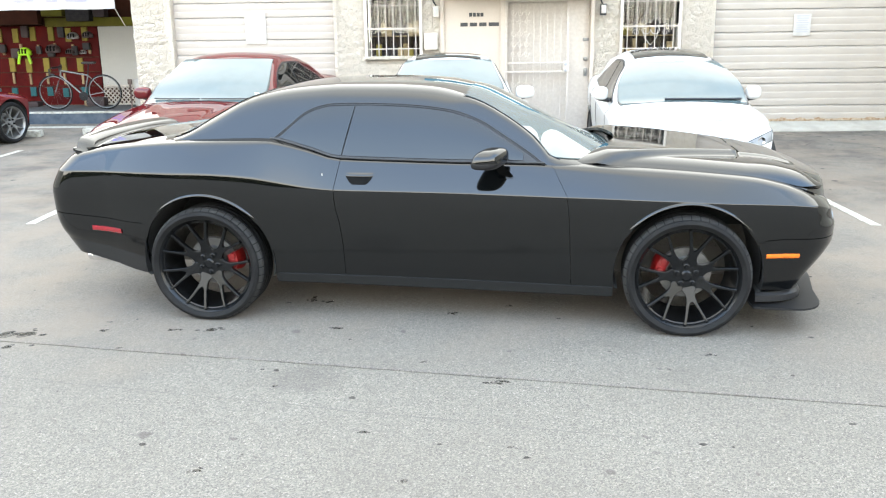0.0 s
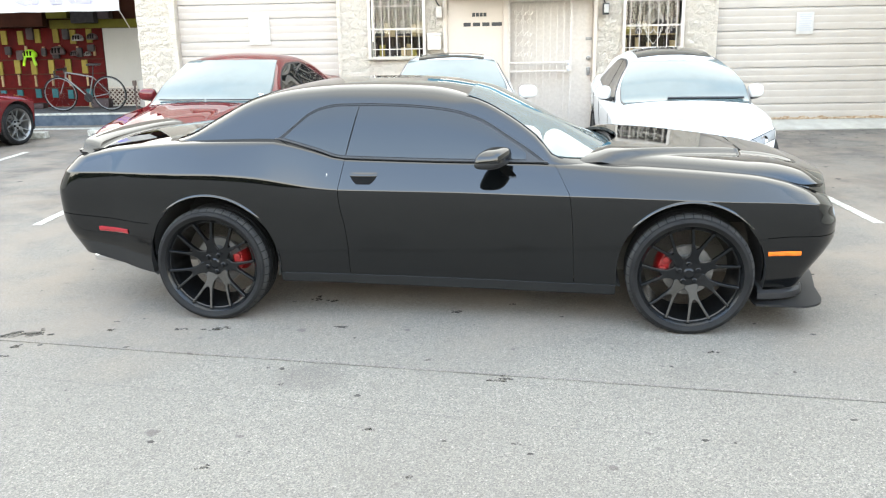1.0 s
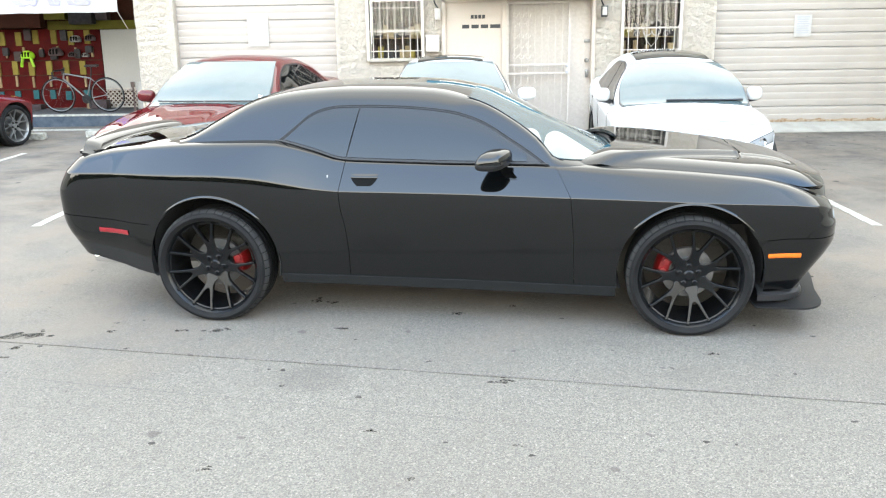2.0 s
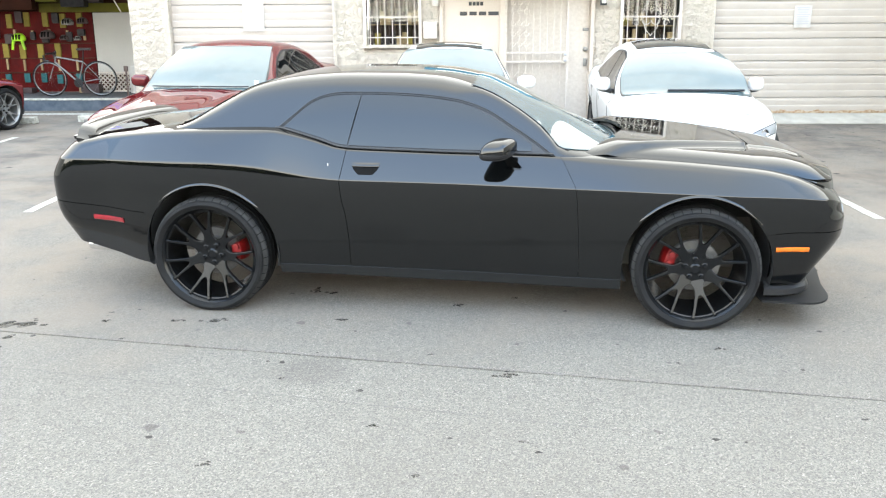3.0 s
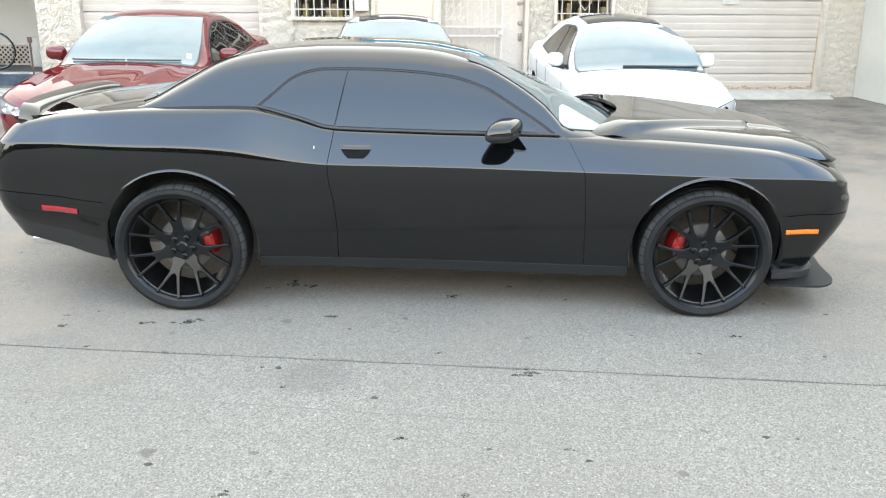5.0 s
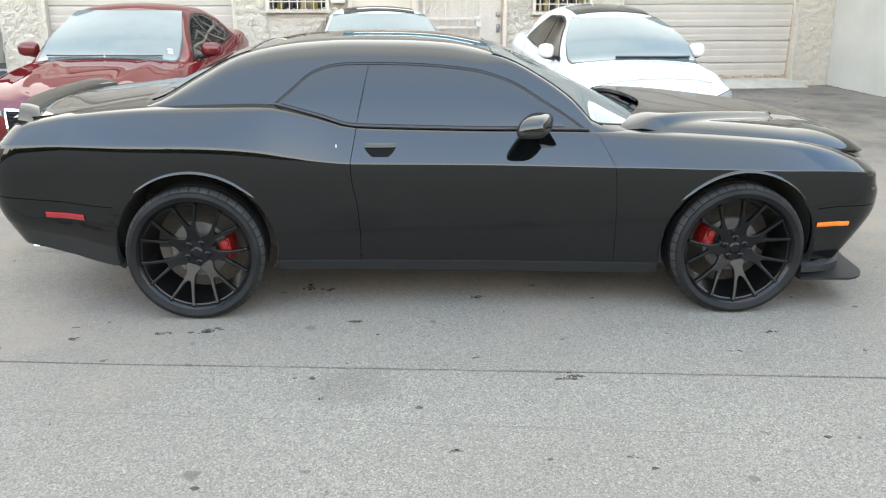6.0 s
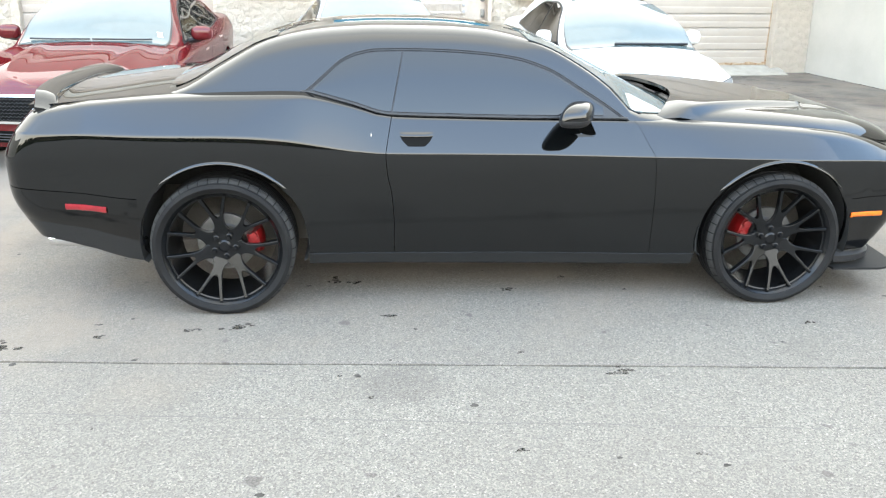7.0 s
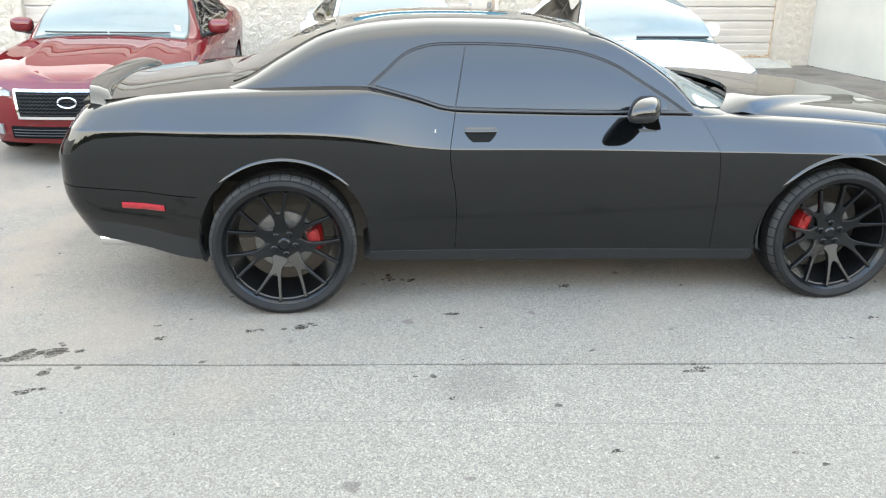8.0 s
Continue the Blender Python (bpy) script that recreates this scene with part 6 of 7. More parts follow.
        for k in range(17):
            u = k / 16
            x = -0.566 + 0.168 * u
            row = []
            thick = 0.009 * math.sin(math.pi * min(1, max(0, u))) ** 0.4
            for zz, oo in ((0.930, 0.003), (0.929, thick + 0.002), (0.934, thick + 0.004), (0.943, thick * 0.6 + 0.003), (0.949, 0.0)):
                row.append((x, side * (column_at(x, zz) + oo), zz))
            rows.append(row)
        grid(b, rows)
        part("door_handle", b, M_BLACK, coupe, angle=60)
        # marker lamps
        for nm, mat, x0, x1, z0, z1, z2, z3, lab in (("rear_marker_lamp", M_REDLENS, -2.265, -2.06, 0.553, 0.586, 0.537, 0.570, "red side marker lamp"), ("front_marker_lamp", M_AMBER, 1.912, 2.10, 0.474, 0.502, 0.476, 0.505, "amber side marker lamp")):
            b = bmesh.new()
            rows = []
            for k in range(9):
                u = k / 8
                x = x0 + (x1 - x0) * u
                lo, hi = z0 + (z2 - z0) * u, z1 + (z3 - z1) * u

                def skin(x, z):
                    if x < SPEC["rear_corner"]:
                        return corner_y(x, z, "rear")
                    if x > SPEC["front_corner"]:
                        return corner_y(x, z, "front")
                    return column_at(x, z)
                rows.append([(x, side * (skin(x, z) + o), z) for z, o in ((lo, 0.0), (lo + 0.002, 0.006), ((lo + hi) / 2, 0.008), (hi - 0.002, 0.006), (hi, 0.0))])
            vs = grid(b, rows)
            b.faces.new(vs[0]), b.faces.new(vs[-1][::-1])
            part(nm, b, mat, coupe, lab, 60)
        # headlamp in the nose's corner, tail lamp
        b = bmesh.new()
        lathe(b, [(0.0, -0.012), (0.05, -0.008), (0.075, 0.0), (0.082, 0.02), (0.082, 0.06)], 24, Matrix.Translation((2.315, side * 0.62, 0.655)) @ Matrix.Rotation(radians(90), 4, "Z"))
        part("headlamp", b, M_LAMP, coupe, "round clear headlamp")
        b = bmesh.new()
        box(b, -2.535, side * 0.1 if side > 0 else -0.42, 0.87, -2.45, 0.42 if side > 0 else -0.1, 0.95, 0.012)
        part("tail_lamp", b, M_REDLENS, coupe, "wide red tail lamp")
        # wheels and brakes
        for ax, turn in ((AX_R, -108.0), (AX_F, -77.0)):
            w, m = wheel_parts(coupe, ax - (0.010 if ax < 0 else 0.0), side * (0.815 if ax < 0 else 0.805), side, turn if side < 0 else turn + 17, 0.370, 0.299, 0.275, "split")
            # calipers sit between the axles
            caliper(coupe, m, (6 if ax < 0 else 161) if side < 0 else (174 if ax < 0 else 19), M_CALIPER, -0.135)
    # cabin skin
    b = bmesh.new()
    xs = [-2.05 + 3.10 * k / 62 for k in range(63)]
    for side in (-1, 1):
        grid(b, [[(x, side * y, z) for y, z in greenhouse_section(G, x)] for x in xs])
    part("cabin_roof", b, M_BLACK, coupe, "black steel roof and pillars", 50)
    # windscreen, rear window
    part("windscreen", top_pane(G, [0.13 + 0.93 * k / 30 for k in range(31)], lambda x: G["yr"](x) - (0.05 if x < 0.68 else 0.05 + (x - 0.68) * 0.2), 0.005), M_SCREEN, coupe, "bright reflecting windscreen")
    part("rear_window", top_pane(G, [-1.72 + 0.52 * k / 16 for k in range(17)], lambda x: G["yr"](x) - 0.13, 0.005), M_TINT, coupe, "black tinted rear window")
    for s in (-1, 1):
        b = bmesh.new()
        tube(b, [(x, s * (G["yr"](x) - 0.046), G["zc"](x) - (G["zc"](x) - G["zr"](x)) * ((G["yr"](x) - 0.046) / G["yr"](x)) ** 2 + 0.003) for x in [0.12 + 0.6 * k / 20 for k in range(21)]], 0.0025, 6)
        part("windscreen_moulding", b, M_BLACK, coupe)
    # bonnet
    b = bmesh.new()
    rows = []
    nx = sorted(set([round(0.80 + (2.265 - 0.80) * k / 42, 4) for k in range(43)] + [1.79, 1.80, 1.805, 1.81, 1.815, 1.82, 1.825, 1.83, 1.84]))
    for x in nx:
        hw = (shell.c["y6"](x) + 0.004) * (1 - max(0.0, (x - 2.02) / 0.33) ** 3.2) ** (1 / 3.2)
        bow = 0.27 * (1 - smooth(0.80, 1.20, x))
        ks = [math.copysign(1 - (1 - abs(k) / 44) ** 1.5, k) for k in range(-44, 45)]
        rows.append([(x + bow * (1 - k * k), hw * k, hood_z(min(2.3, x + bow * (1 - k * k)), hw * k)) for k in ks])
    grid(b, rows)
    bmesh.ops.recalc_face_normals(b, faces=b.faces)
    if sum(f.normal.z for f in b.faces) < 0:
        bmesh.ops.reverse_faces(b, faces=b.faces)
    flange(b, 0.02)
    hood = part("bonnet", b, M_BLACK, coupe, "black bonnet with twin scoops", 28)
    for s in (-1, 1):
        b = bmesh.new()
        box(b, 1.800, s * 0.20 - 0.11, hood_z(1.84, 0.2) + 0.002, 1.826, s * 0.20 + 0.11, hood_z(1.79, 0.2) - 0.010, 0.002)
        part("scoop_opening", b, M_DARK, hood)
    b = bmesh.new()
    rows = []
    for k in range(-14, 15):
        y = 0.70 * k / 14
        x0 = 0.88 + 0.22 * (1 - (abs(y) / 0.74) ** 2)
        rows.append([(x0 - 0.16, y, G["zc"](x0 - 0.10) - 0.07 - 0.03 * (y / 0.7) ** 2), (x0 - 0.06, y, hood_z(0.82, y) - 0.035), (x0 + 0.03, y, hood_z(0.82, y) - 0.03)])
    grid(b, rows)
    part("cowl_panel", b, M_TRIM, coupe, "black plastic cowl panel")
    for y0, y1 in ((-0.66, -0.10), (-0.02, 0.56)):
        b = bmesh.new()
        wx = lambda y: 0.90 + 0.14 * (1 - (y / 0.75) ** 2)
        wz = lambda y, lift: G["zc"](wx(y)) - (G["zc"](wx(y)) - G["zr"](wx(y))) * (y / G["yr"](wx(y))) ** 2 + lift
        ys = [y0 + (y1 - y0) * k / 12 for k in range(13)]
        tube(b, [(wx(y), y, wz(y, 0.016)) for y in ys], 0.007, 6)
        wip = part("wiper", b, M_TRIM, coupe)
        b = bmesh.new()
        tube(b, [(wx(y) + 0.012, y, wz(y, 0.020)) for y in ys[5:]] + [(wx(y1) + 0.05, y1 + 0.04, wz(y1, 0.004))], 0.009, 6)
        part("wiper_arm", b, M_TRIM, wip)
    # boot lid and spoiler
    b = bmesh.new()
    rows = []
    for k in range(15):
        x = -2.44 + 0.72 * k / 14
        hw = shell.c["y6"](x) + 0.004
        rows.append([(x, hw * j / 12, shell.c["z6"](x) + 0.035 * (1 - (j / 12) ** 2) + 0.01 * smooth(-2.3, -2.44, x)) for j in range(-12, 13)])
    grid(b, rows)
    bmesh.ops.recalc_face_normals(b, faces=b.faces)
    if sum(f.normal.z for f in b.faces) < 0:
        bmesh.ops.reverse_faces(b, faces=b.faces)
    flange(b, 0.02)
    part("boot_lid", b, M_BLACK, coupe, "black boot lid")
    b = bmesh.new()
    rows = []
    for j in range(-20, 21):
        y = 0.742 * j / 20
        e = abs(j) / 20
        top = 1.134 - 0.026 * e ** 3 - 0.052 * smooth(0.82, 1.0, e)
        xb = -2.465 + 0.075 * e ** 3
        th = 0.034 + 0.050 * (1 - e ** 4)
        rows.append([(xb + 0.02, y, top - th), (xb - 0.004, y, top - 0.009), (xb, y, top), (xb + 0.04, y, top - 0.006), (xb + 0.085, y, top - 0.022), (xb + 0.10, y, top - 0.034), (xb + 0.105, y, top - th)])
    vs = grid(b, rows, True)
    b.faces.new(vs[0]), b.faces.new(vs[-1][::-1])
    part("rear_spoiler", b, M_BLACK, coupe, "low black spoiler across the boot lid", 50)
    # splitter plate
    b = bmesh.new()
    outl = [(1.86, -0.80), (1.868, -0.875), (2.12, -0.885)]
    outl += [(2.12 + 0.165 * math.sin(a), -0.885 + 0.22 * (1 - math.cos(a))) for a in [radians(10 * k) for k in range(1, 9)]]
    outl += [(2.30, -0.50), (2.36, -0.2), (2.38, 0.0)]
    outl += [(x, -y) for x, y in outl[::-1][1:]]
    poly(b, [(x, y, 0.178) for x, y in outl], 0.012)
    part("splitter", b, M_SPLITTER, coupe, "flat satin black splitter under the nose")
    for s in (-1, 1):
        b = bmesh.new()
        rows = []
        for k in range(9):
            a = radians(90 * k / 8)
            cx, cy = 1.88 + 0.30 * math.sin(a), 0.62 + 0.22 * math.cos(a)
            rows.append([(1.88 + (cx - 1.88) * q, s * (cy if k < 8 else 0.62) * 1.0 if q > 0.99 else s * cy * q, z) for q, z in ((0.985, 0.192), (1.0, 0.20), (1.0, 0.235), (0.97, 0.25))])
        grid(b, rows)
        part("lip_spoiler", b, M_TRIM, coupe, angle=50)
    # the skin between bonnet and nose, boot lid and tail
    for nm, idx in (("nose_panel", range(len(cols) - 15, len(cols))), ("tail_panel", range(0, 15))):
        b = bmesh.new()
        rows = []
        for i in idx:
            x, y, z = points[i][-1]
            rows.append([(x, y * k / 12, z - 0.003 + ((0.083 + 0.1 * (x - 2.02)) * (1 - abs(k / 12) ** 8) if nm == "nose_panel" else 0.022 * min(1, y / 0.5) * (1 - (k / 12) ** 2))) for k in range(-12, 13)])
        grid(b, rows)
        part(nm, b, M_BLACK, coupe, angle=50)
    # underbody, keeps the daylight out
    b = bmesh.new()
    box(b, -2.25, -0.42, 0.235, 2.15, 0.42, 0.60, 0.03)
    box(b, -0.98, -0.70, 0.262, 0.98, 0.70, 0.95, 0.03)
    part("underbody", b, M_UNDER, coupe)
    for s in (-0.60, 0.60):
        b = bmesh.new()
        tube(b, [(-2.20, s, 0.305), (-2.455, s, 0.32)], 0.04, 16, caps=False)
        part("exhaust_tip", b, M_CHROME, coupe, "chrome exhaust tip")
    # a chip of white on the quarter panel
    b = bmesh.new()
    box(b, -0.7165, -column_at(-0.714, 0.934) - 0.002, 0.925, -0.7105, -column_at(-0.714, 0.934) + 0.003, 0.944, 0.001)
    part("paint_chip", b, M_PAPER, coupe, "small white chip")


def corner_y(x, z, kind):
    """Half width on the rounded corner of tail or nose."""
    end = shell.c["tail" if kind == "rear" else "nose"](z)
    xc = SPEC["rear_corner" if kind == "rear" else "front_corner"]
    u = min(1.0, abs(x - xc) / abs(end - xc))
    n = SPEC["square_rear" if kind == "rear" else "square"]
    return column_at(xc, z) * (1 - u ** n) ** (1 / n)


build_coupe()
# ---- the other parked cars ----
def sedan_spec(W, zs, pinch):
    k = W / 0.91
    w4 = [(-2.6, 0.80 * k), (-2.1, 0.87 * k), (-1.4, 0.905 * k), (0.0, 0.91 * k), (1.2, 0.905 * k), (1.6, (0.89 - 0.6 * pinch) * k), (2.0, (0.86 - pinch) * k), (2.4, (0.80 - 1.5 * pinch) * k)]
    z5 = [(-2.6, 0.98), (-2.2, 1.02), (-1.5, 1.01), (-1.0, 0.96), (0.0, 0.90), (0.7, 0.88), (1.2, 0.845), (1.6, 0.80), (2.0, 0.735), (2.25, 0.67), (2.6, 0.60)]
    sc = lambda pts: [(x, z * zs) for x, z in pts]
    return {
        "rows": ["0", "1", "2", "3", "a", "4", "5", "6"],
        "curves": {
            "z0": sc([(-2.6, 0.30), (-1.9, 0.22), (1.9, 0.19), (2.5, 0.20)]), "z1": sc([(-2.6, 0.38), (-1.9, 0.30), (1.9, 0.27), (2.5, 0.28)]), "z2": sc([(-2.6, 0.50), (2.5, 0.42)]), "z3": sc([(-2.6, 0.64), (0, 0.60), (2.5, 0.50)]),
            "za": sc([(-2.6, 0.75), (0, 0.69), (2.0, 0.60), (2.5, 0.54)]), "z4": sc([(-2.6, 0.90), (-1, 0.86), (0.7, 0.80), (1.6, 0.74), (2.2, 0.62), (2.6, 0.56)]), "z5": sc(z5), "z6": [(x, z * zs + 0.018) for x, z in z5],
            "y0": shifted(w4, -0.10), "y1": shifted(w4, -0.05), "y2": shifted(w4, -0.025), "y3": shifted(w4, -0.012), "ya": shifted(w4, -0.004), "y4": w4, "y5": shifted(w4, -0.075), "y6": shifted(w4, -0.15),
            "r1": [(-3, 0.01), (3, 0.01)], "r4": [(-3, 0.03), (3, 0.03)], "r5": [(-3, 0.05), (1.0, 0.05), (3, 0.07)],
            "tail": [(0.1, -2.30), (0.4, -2.40), (0.7, -2.42), (1.0, -2.36)], "nose": [(0.1, 2.22), (0.25, 2.32), (0.45, 2.36), (0.60, 2.33), (0.70, 2.28), (0.85, 2.2)],
        },
        "rear_corner": -1.95, "front_corner": 1.82, "square": 2.5, "corner_steps": 12, "follow": 1.0,
        "arches": [(-1.40, 0.34, 0.375), (1.40, 0.34, 0.375)],
        "spans": [(-1.95, -1.775, 3), (-1.775, -1.66, 7), (-1.66, -1.14, 8), (-1.14, -1.025, 7), (-1.025, 1.025, 14), (1.025, 1.14, 7), (1.14, 1.66, 8), (1.66, 1.775, 7), (1.775, 1.82, 2)],
    }


def sedan(name, m, paint, label, W=0.91, zs=1.0, H=1.44, face="plain", roof_dark=0, group="", short=0.0, ws=0.16, pinch=0.0, reach=0.05, cab=0.0):
    car = thing(name, m, label, "car", group)
    spec = sedan_spec(W, zs, pinch)
    if short:
        spec["spans"] = list(spec["spans"])
        # a short nose close before the wheel
        spec["curves"]["nose"] = [(z, x - short) for z, x in spec["curves"]["nose"]]
        spec["front_corner"], spec["spans"][-1] = 1.785, (1.775, 1.785, 1)
    sh = Shell(spec)
    cl = sh.columns()
    pts = [sh.column(c)[0] for c in cl]
    full = [sh.column(c, arch=False)[0] for c in cl]
    n = len(cl)
    at = lambda x: next(i for i, c in enumerate(cl) if c[0] == "side" and abs(c[1] - x) < 1e-6)
    for side in (-1, 1):
        b = bmesh.new()
        run = []
        for i in range(n):
            if cl[i][0] == "side" and abs(cl[i][1]) > 1.0:
                if i in (at(-1.775), at(1.025)):
                    run.append(full[i])
                run.append(pts[i])
                if i in (at(-1.025), at(1.775)):
                    run.append(full[i])
            else:
                run.append(pts[i])
        grid(b, [[(x, side * y, z) for x, y, z in c] for c in run])
        part("body_side", sheet(b), paint, car, angle=40)
        for ax in (-1.40, 1.40):
            b = bmesh.new()
            rows = [[(ax + 0.38 * math.cos(a), side * yy, max(0.16, 0.34 + 0.38 * math.sin(a))) for yy in (W - 0.06, 0.6, 0.45)] for a in [radians(-20 + 220 * k / 16) for k in range(17)]]
            vs = grid(b, rows)
            b.faces.new([v[-1] for v in vs])
            part("wheel_arch_liner", b, M_LINER, car)
            wheel_parts(car, ax, side * (W - 0.145), side, 20 * ax, 0.335, 0.255, 0.23, "silver")
    # top skin, strip by strip across the car
    crown = lambda x: 0.05 if x > 0.4 else 0.045

    def strip(i):
        x, y, z = full[i][-1]
        ridge = 0.018 if face == "grille" else 0.006
        out = []
        for k in range(-14, 15):
            q = k / 14
            zz = z + crown(x) * (1 - q * q) * min(1, y / 0.5)
            zz += ridge * (math.exp(-((abs(q) - 0.62) / 0.10) ** 2)) * smooth(0.6, 1.2, x) * min(1, y / 0.4)
            out.append((x, y * q, zz))
        return out
    hood_i = [i for i in range(n) if full[i][-1][0] >= 0.55]
    deck_i = [i for i in range(n) if full[i][-1][0] <= -1.2]
    for nm, idx in (("bonnet", hood_i), ("boot_lid", deck_i)):
        b = bmesh.new()
        grid(b, [strip(i) for i in idx])
        part(nm, b, paint, car, angle=40)
    # cabin
    zb = sh.c["z5"]
    g = {
        "yb": pchip([(-1.9, W - 0.16), (-1.4, W - 0.10), (0.6, W - 0.085), (1.0, W - 0.16), (1.2, W - 0.2)]),
        "zb": pchip([(x, zb(x) + 0.005) for x in (-1.9, -1.4, -0.9, -0.3, 0.2, 0.6, 0.9, 1.2)]),
        "yr": pchip([(-1.9, W - 0.2), (-1.4, W - 0.22), (-0.9, W - 0.31), (-0.3, W - 0.33), (0.0, W - 0.32), (0.35, W - 0.245 + 0.7 * cab), (0.7, W - 0.165 + cab), (0.95, W - 0.15 + cab), (1.2, W - 0.2)]),
        "zr": pchip([(-1.9, zs * 1.03), (-1.5, zs * 1.12), (-1.1, H * 0.90), (-0.8, H * 0.945), (-0.3, H * 0.965), (0.0, H * 0.945), (0.3, H * 0.86), (0.6, H * 0.755), (0.85, zb(0.85) + 0.045), (1.0, zb(1.0) + 0.02), (1.2, zb(1.2))]),
        "zc": pchip([(-1.9, zs * 1.06), (-1.5, zs * 1.16), (-1.1, H * 0.94), (-0.8, H * 0.98), (-0.3, H), (0.0, H * 0.985), (0.3, H * 0.905), (0.6, H * 0.80), (0.9, zb(0.9) + 0.085), (1.05, zb(1.05) + 0.055), (1.2, zb(1.2) + 0.03)]),
        "round": lambda x: 0.09,
    }
    if pinch:
        # a roof that falls forward from behind the doors
        g["zr"] = pchip([(-1.9, zs * 1.03), (-1.5, zs * 1.12), (-1.1, H * 0.93), (-0.75, H * 0.96), (-0.3, H * 0.95), (0.0, H * 0.922), (0.3, H * 0.85), (0.6, H * 0.755), (0.85, zb(0.85) + 0.045), (1.0, zb(1.0) + 0.02), (1.2, zb(1.2))])
        g["zc"] = pchip([(-1.9, zs * 1.06), (-1.5, zs * 1.16), (-1.1, H * 0.965), (-0.75, H), (-0.3, H * 0.985), (0.0, H * 0.955), (0.3, H * 0.89), (0.6, H * 0.80), (0.9, zb(0.9) + 0.085), (1.05, zb(1.05) + 0.055), (1.2, zb(1.2) + 0.03)])
    b = bmesh.new()
    xs = [-1.88 + 3.05 * k / 54 for k in range(55)]
    for side in (-1, 1):
        grid(b, [[(x, side * y, z) for y, z in greenhouse_section(g, x)] for x in xs])
    part("cabin_roof", b, paint, car, angle=50)
    part("windscreen_seal", top_pane(g, [ws - 0.02 + (0.985 - ws) * k / 20 for k in range(21)], lambda x: g["yr"](x) - 0.038 + 0.3 * cab - 0.25 * max(0, x - 0.87), 0.003, 0.13), M_TRIM, car)
    part("windscreen", top_pane(g, [ws + (0.96 - ws) * k / 20 for k in range(21)], lambda x: g["yr"](x) - 0.055 + 0.3 * cab - 0.25 * max(0, x - 0.85), 0.006, 0.13), M_SCREEN, car, "windscreen mirroring the bright sky")
    part("rear_window", top_pane(g, [-1.55 + 0.5 * k / 10 for k in range(11)], lambda x: g["yr"](x) - 0.10, 0.006), M_TINT, car)
    topz = pchip([(-1.25, zb(-1.25) + 0.04), (-0.95, zb(-0.9) + 0.24), (-0.6, H * 0.90), (-0.2, H * 0.905), (0.1, H * 0.86), (0.4, H * 0.755), (0.66, zb(0.66) + 0.02)])
    for side in (-1, 1):
        part("window_surround", side_pane(g, [-1.28 + 1.96 * k / 30 for k in range(31)], lambda x: g["zb"](x) + 0.006, lambda x: topz(x) + 0.02, 0.003, side), M_TRIM, car)
        for x0, x1 in ((-1.22, -0.34), (-0.30, 0.62)):
            part("side_window", side_pane(g, [x0 + (x1 - x0) * k / 16 for k in range(17)], lambda x: g["zb"](x) + 0.02, topz, 0.008, side), M_TINT, car, "dark side window")
        # mirror
        b = bmesh.new()
        bmesh.ops.create_uvsphere(b, u_segments=20, v_segments=12, radius=1.0)
        q = lambda t, e: math.copysign(abs(t) ** e, t)
        for v in b.verts:
            v.co = (0.47 + q(v.co.x, 0.8) * 0.07, side * (W + reach + q(v.co.y, 0.7) * (0.085 if pinch else 0.11)), zb(0.4) + 0.10 + q(v.co.z, 0.7) * 0.075)
        mir = part("wing_mirror", b, paint, car, "body-coloured wing mirror", 60)
        b = bmesh.new()
        tube(b, [(0.45, side * (W - 0.08), zb(0.4) + 0.02), (0.47, side * (W + 0.05), zb(0.4) + 0.05)], 0.03, 8)
        part("stalk", b, M_TRIM, mir)
        # door handles
        for x in (-0.95, -0.05):
            b = bmesh.new()
            yy = sh.c["y4"](x) - 0.02
            box(b, x - 0.1, side * yy - 0.02, zb(x) - 0.14, x + 0.1, side * yy + 0.02, zb(x) - 0.105, 0.012)
            part("door_handle", b, paint if face != "grille" else M_CHROME, car)
        for x in (-1.10, -0.32, 0.78):
            b = bmesh.new()
            rows = []
            for k in range(15):
                z = 0.30 * zs + (zb(x) - 0.03 - 0.30 * zs) * k / 14
                ch = sh.chain(x)[0]
                y = next((p[0] + (r[0] - p[0]) * (z - p[1]) / max(1e-6, r[1] - p[1]) for p, r in zip(ch, ch[1:]) if p[1] <= z <= r[1]), W)
                rows.append([(x - 0.0025, side * (y + 0.0006), z), (x + 0.0025, side * (y + 0.0006), z)])
            grid(b, rows)
            solid(b, 0.003)
            part("door_seam", b, M_DARK, car)
    # wipers
    for y0, y1 in ((-0.2, 0.62),) if pinch else ((-0.62, -0.02), (0.0, 0.56)):
        b = bmesh.new()
        wx = lambda y: 0.935 - 0.07 * (y / 0.6) ** 2
        pt = lambda y: (wx(y), y, g["zc"](wx(y)) - (g["zc"](0.9) - g["zr"](0.9)) * (y / g["yr"](0.9)) ** 2 + 0.020)
        tube(b, [pt(y0 + (y1 - y0) * u / 8) for u in range(9)], 0.014 if pinch else 0.009, 6)
        part("wiper", b, M_TRIM, car)
    b = bmesh.new()
    box(b, -2.1, -0.62, 0.2, 2.05, 0.62, 0.55 * zs, 0.03)
    box(b, -1.0, -W + 0.12, 0.19, 1.0, W - 0.12, 0.85 * zs, 0.03)
    part("underbody", b, M_DARK, car)
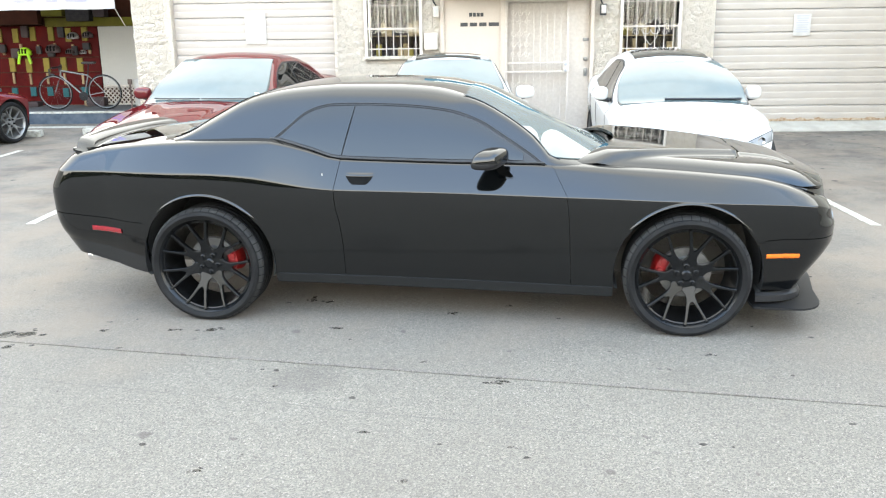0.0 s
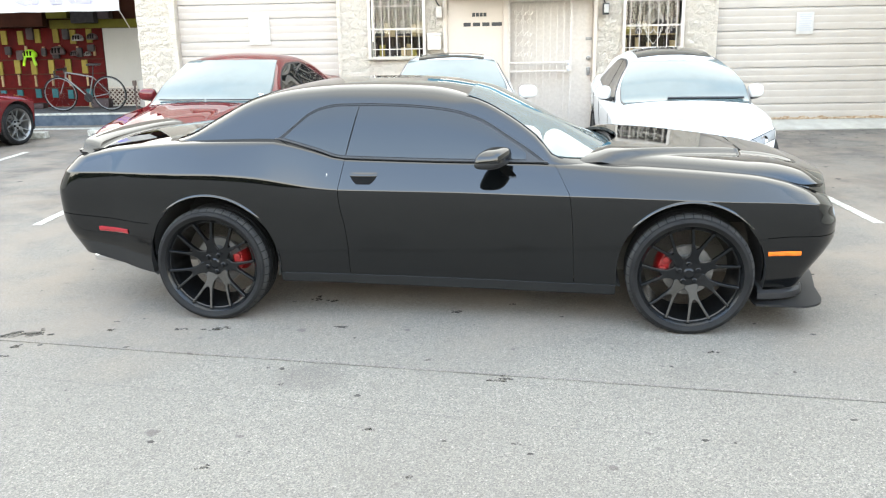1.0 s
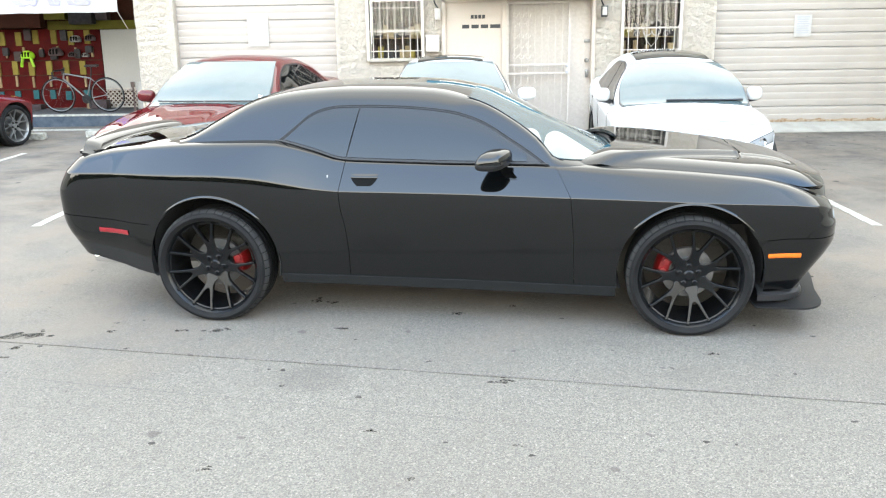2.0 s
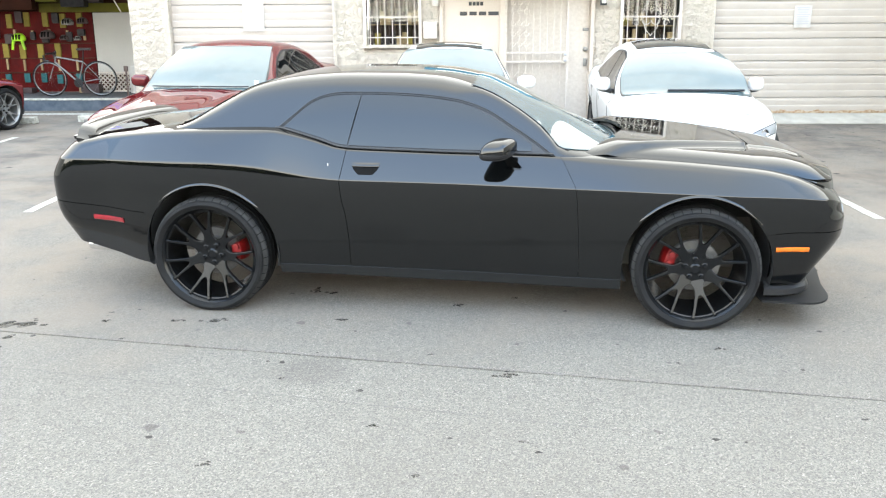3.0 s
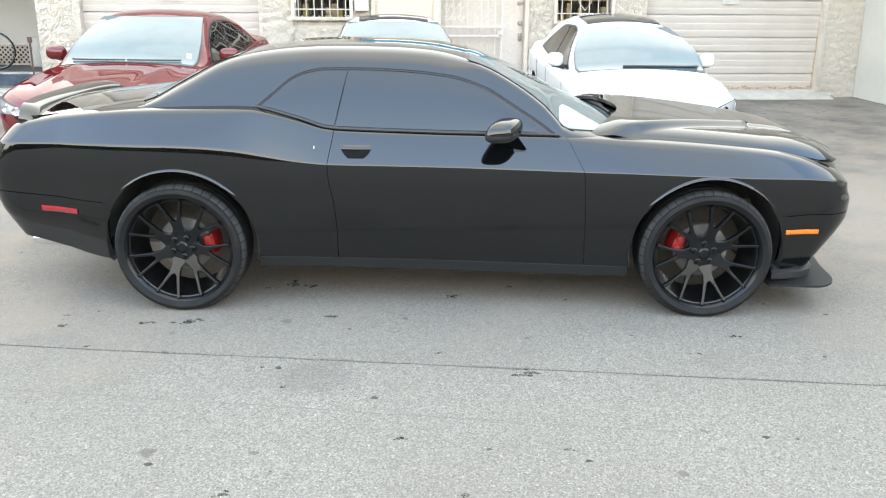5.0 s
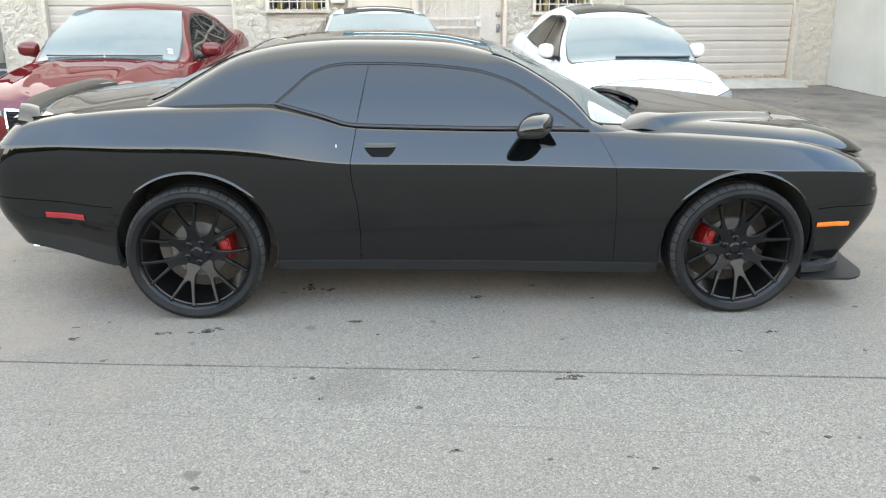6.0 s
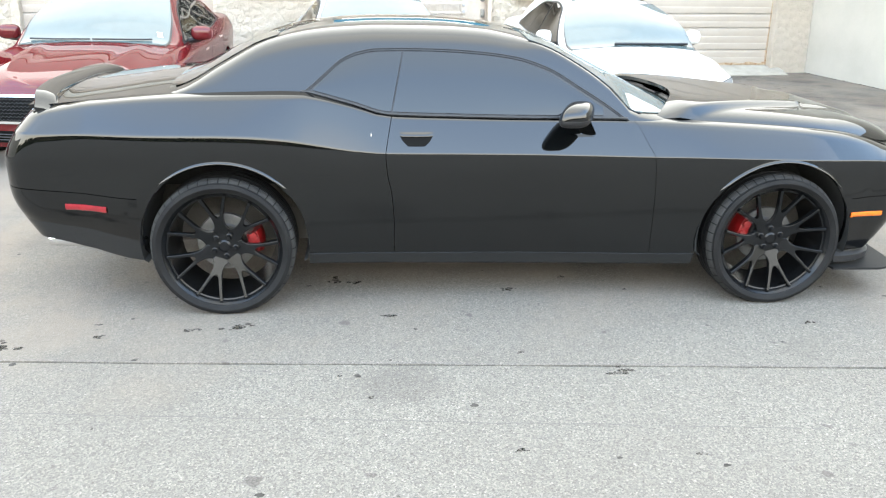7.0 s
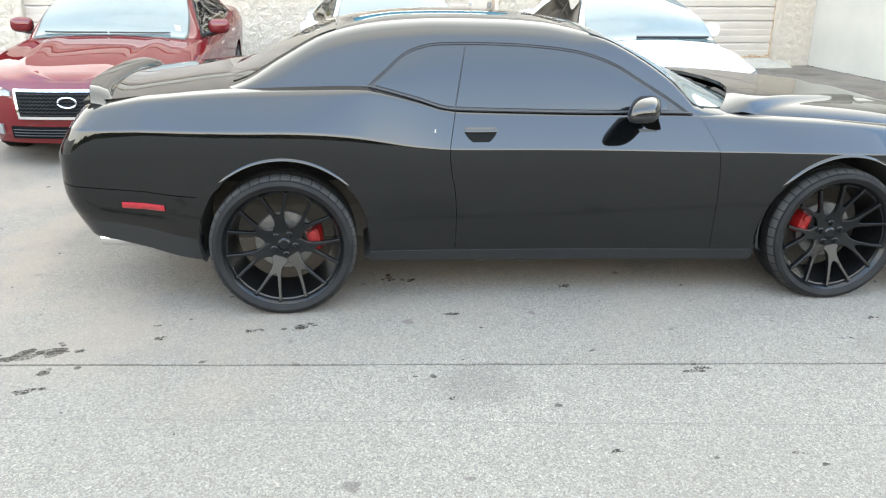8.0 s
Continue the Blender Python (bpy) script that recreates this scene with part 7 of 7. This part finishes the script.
    if face == "grille":
        # a small printed sticker in the corner of the glass
        skin = lambda x, y: (x, y, g["zc"](x) - (g["zc"](x) - g["zr"](x)) * (y / g["yr"](x)) ** 2 + 0.009)
        for k in range(3):
            b = bmesh.new()
            x0 = 0.74 + 0.024 * k
            grid(b, [[skin(x0 + 0.014 * i, 0.58 + 0.008 * k + 0.055 * j / 3) for j in range(4)] for i in range(2)])
            solid(b, 0.001)
            part("sticker_bar", b, M_PAPER, car, "white printed sticker")
    # inner mirror
    b = bmesh.new()
    box(b, 0.14, -0.12, H * 0.895, 0.17, 0.12, H * 0.935, 0.01)
    part("inner_mirror", b, M_PAPER if face == "grille" else M_GREY, car)

    def nose_x(y, z):
        xc = spec["front_corner"]
        ch = sh.chain(xc)[0]
        Y = sh.c["y4"](xc)
        u = min(0.999, abs(y) / Y)
        nn = spec["square"]
        return xc + (sh.c["nose"](z) - xc) * (1 - u ** nn) ** (1 / nn)

    def patch(nm, mat, y0, y1, z0, z1, out, lab="", taper=0.0, lift=0.0, parent=car, steps=14, point=1.0):
        b = bmesh.new()
        rows = []
        for k in range(steps + 1):
            u = k / steps
            y = y0 + (y1 - y0) * u
            row = []
            for j in range(7):
                v = j / 6
                z = (z0 + z1) / 2 + (z1 - z0) * (v - 0.5) * (point + (1 - point) * u) + lift * u
                yy = y * (1 - taper * (1 - v))
                row.append((nose_x(yy, z) + out, yy, z))
            rows.append(row)
        grid(b, rows)
        bmesh.ops.recalc_face_normals(b, faces=b.faces)
        if sum(f.normal.x for f in b.faces) < 0:
            bmesh.ops.reverse_faces(b, faces=b.faces)
        flange(b, 0.03)
        return part(nm, b, mat, parent, lab, 40)
    if face == "grille":
        patch("grille_surround", M_CHROME, -0.448, 0.448, 0.420, 0.660, 0.022, "chrome grille surround", 0.08)
        patch("grille", M_DARK, -0.428, 0.428, 0.443, 0.642, 0.027, "black mesh grille", 0.08)
        b = bmesh.new()
        for r in range(7):
            z = 0.455 + r * 0.028
            w = 0.42 * (1 - 0.08 * (1 - (z - 0.445) / 0.19))
            tube(b, [(nose_x(w * k / 24, z) + 0.030, w * k / 24, z + (0.007 if k % 2 else -0.007)) for k in range(-24, 25)], 0.003, 4)
        part("grille_mesh", b, M_TRIM, car)
        b = bmesh.new()
        tube(b, [(nose_x(0, 0.56) + 0.045, 0.075 * math.cos(a), 0.56 + 0.042 * math.sin(a)) for a in [k * math.tau / 24 for k in range(24)]], 0.007, 6, closed=True)
        part("emblem", b, M_CHROME, car, "plain chrome oval emblem")
        patch("lower_intake", M_DARK, -0.50, 0.50, 0.25, 0.35, 0.006, "black lower intake")
        b = bmesh.new()
        for z in (0.275, 0.30, 0.325):
            tube(b, [(nose_x(0.48 * k / 10, z) + 0.012, 0.48 * k / 10, z) for k in range(-10, 11)], 0.005, 6)
        part("intake_bar", b, M_TRIM, car)
    else:
        patch("grille", M_TRIM, -0.40, 0.40, 0.52 * zs, 0.62 * zs, 0.01, "black upper grille", 0.05)
        patch("lower_intake", M_DARK, -0.5, 0.5, 0.24, 0.36, 0.006)
    for s in (-1, 1):
        y0, y1, z0, z1, lift, pt = (0.42, 0.70, 0.525, 0.615, 0.12, 0.8) if pinch else (0.48, 0.82, 0.53, 0.66, 0.05, 0.25)
        patch("lamp_surround", M_TRIM, s * (y0 - 0.012), s * (y1 + 0.004), (z0 - 0.008) * zs, (z1 + 0.008) * zs, 0.003, "", 0.0, lift, point=pt)
        lamp = patch("headlamp", M_LAMP, s * y0, s * y1, z0 * zs, z1 * zs, 0.008, "clear headlamp", 0.0, lift, point=pt)
        for u in (0.25, 0.62):
            yy, zz = y0 + (y1 - y0) * u, (z0 + z1) / 2 * zs + lift * u
            b = bmesh.new()
            lathe(b, [(0.0, 0.004), (0.018, 0.0), (0.030, -0.010), (0.034, -0.012), (0.036, 0.0), (0.036, 0.03)], 16, Matrix.Translation((nose_x(yy, zz) + 0.006, s * yy, zz)) @ Matrix.Rotation(radians(90), 4, "Z"))
            part("reflector", b, M_CHROME, lamp, "round chrome reflector")
        patch("fog_lamp", M_LAMP if face == "grille" else M_TRIM, s * 0.58, s * 0.74, 0.27 * zs, 0.35 * zs, 0.006)
    if roof_dark:
        # glass roof panel
        x0, x1, hw = roof_dark
        part("sunroof", top_pane(g, [x0 + (x1 - x0) * k / 8 for k in range(9)], lambda x: hw, 0.008), M_TINT, car, "dark glass sunroof")
    return car


sedan("red_sedan", on_ground(-2.95, 10.75, -97), M_RED, "deep red metallic sedan with chrome grille, parked facing out", 0.92, 1.04, 1.48, "grille", 0, "cars parked in the bays")
sedan("white_sedan", on_ground(2.42, 10.15, -93.5), M_WHITE, "white sedan with dark sunroof, parked facing out", 0.825, 1.03, 1.475, "plain", (-0.52, 0.02, 0.42), "cars parked in the bays", 0.45, 0.22, 0.11, 0.02, 0.05)
sedan("white_sedan", on_ground(-0.2, 10.6, -90), M_WHITE, "white sedan with narrow dark roof glass between two cars", 0.865, 1.02, 1.44, "mid", (-0.25, 0.08, 0.40), "cars parked in the bays")
sedan("red_sports_car", on_ground(-8.56, 12.39, 75), M_RED, "low red sports car with silver fork-spoked wheels", 0.92, 0.95, 1.2, "plain", 0, "cars parked in the bays", 0.5)
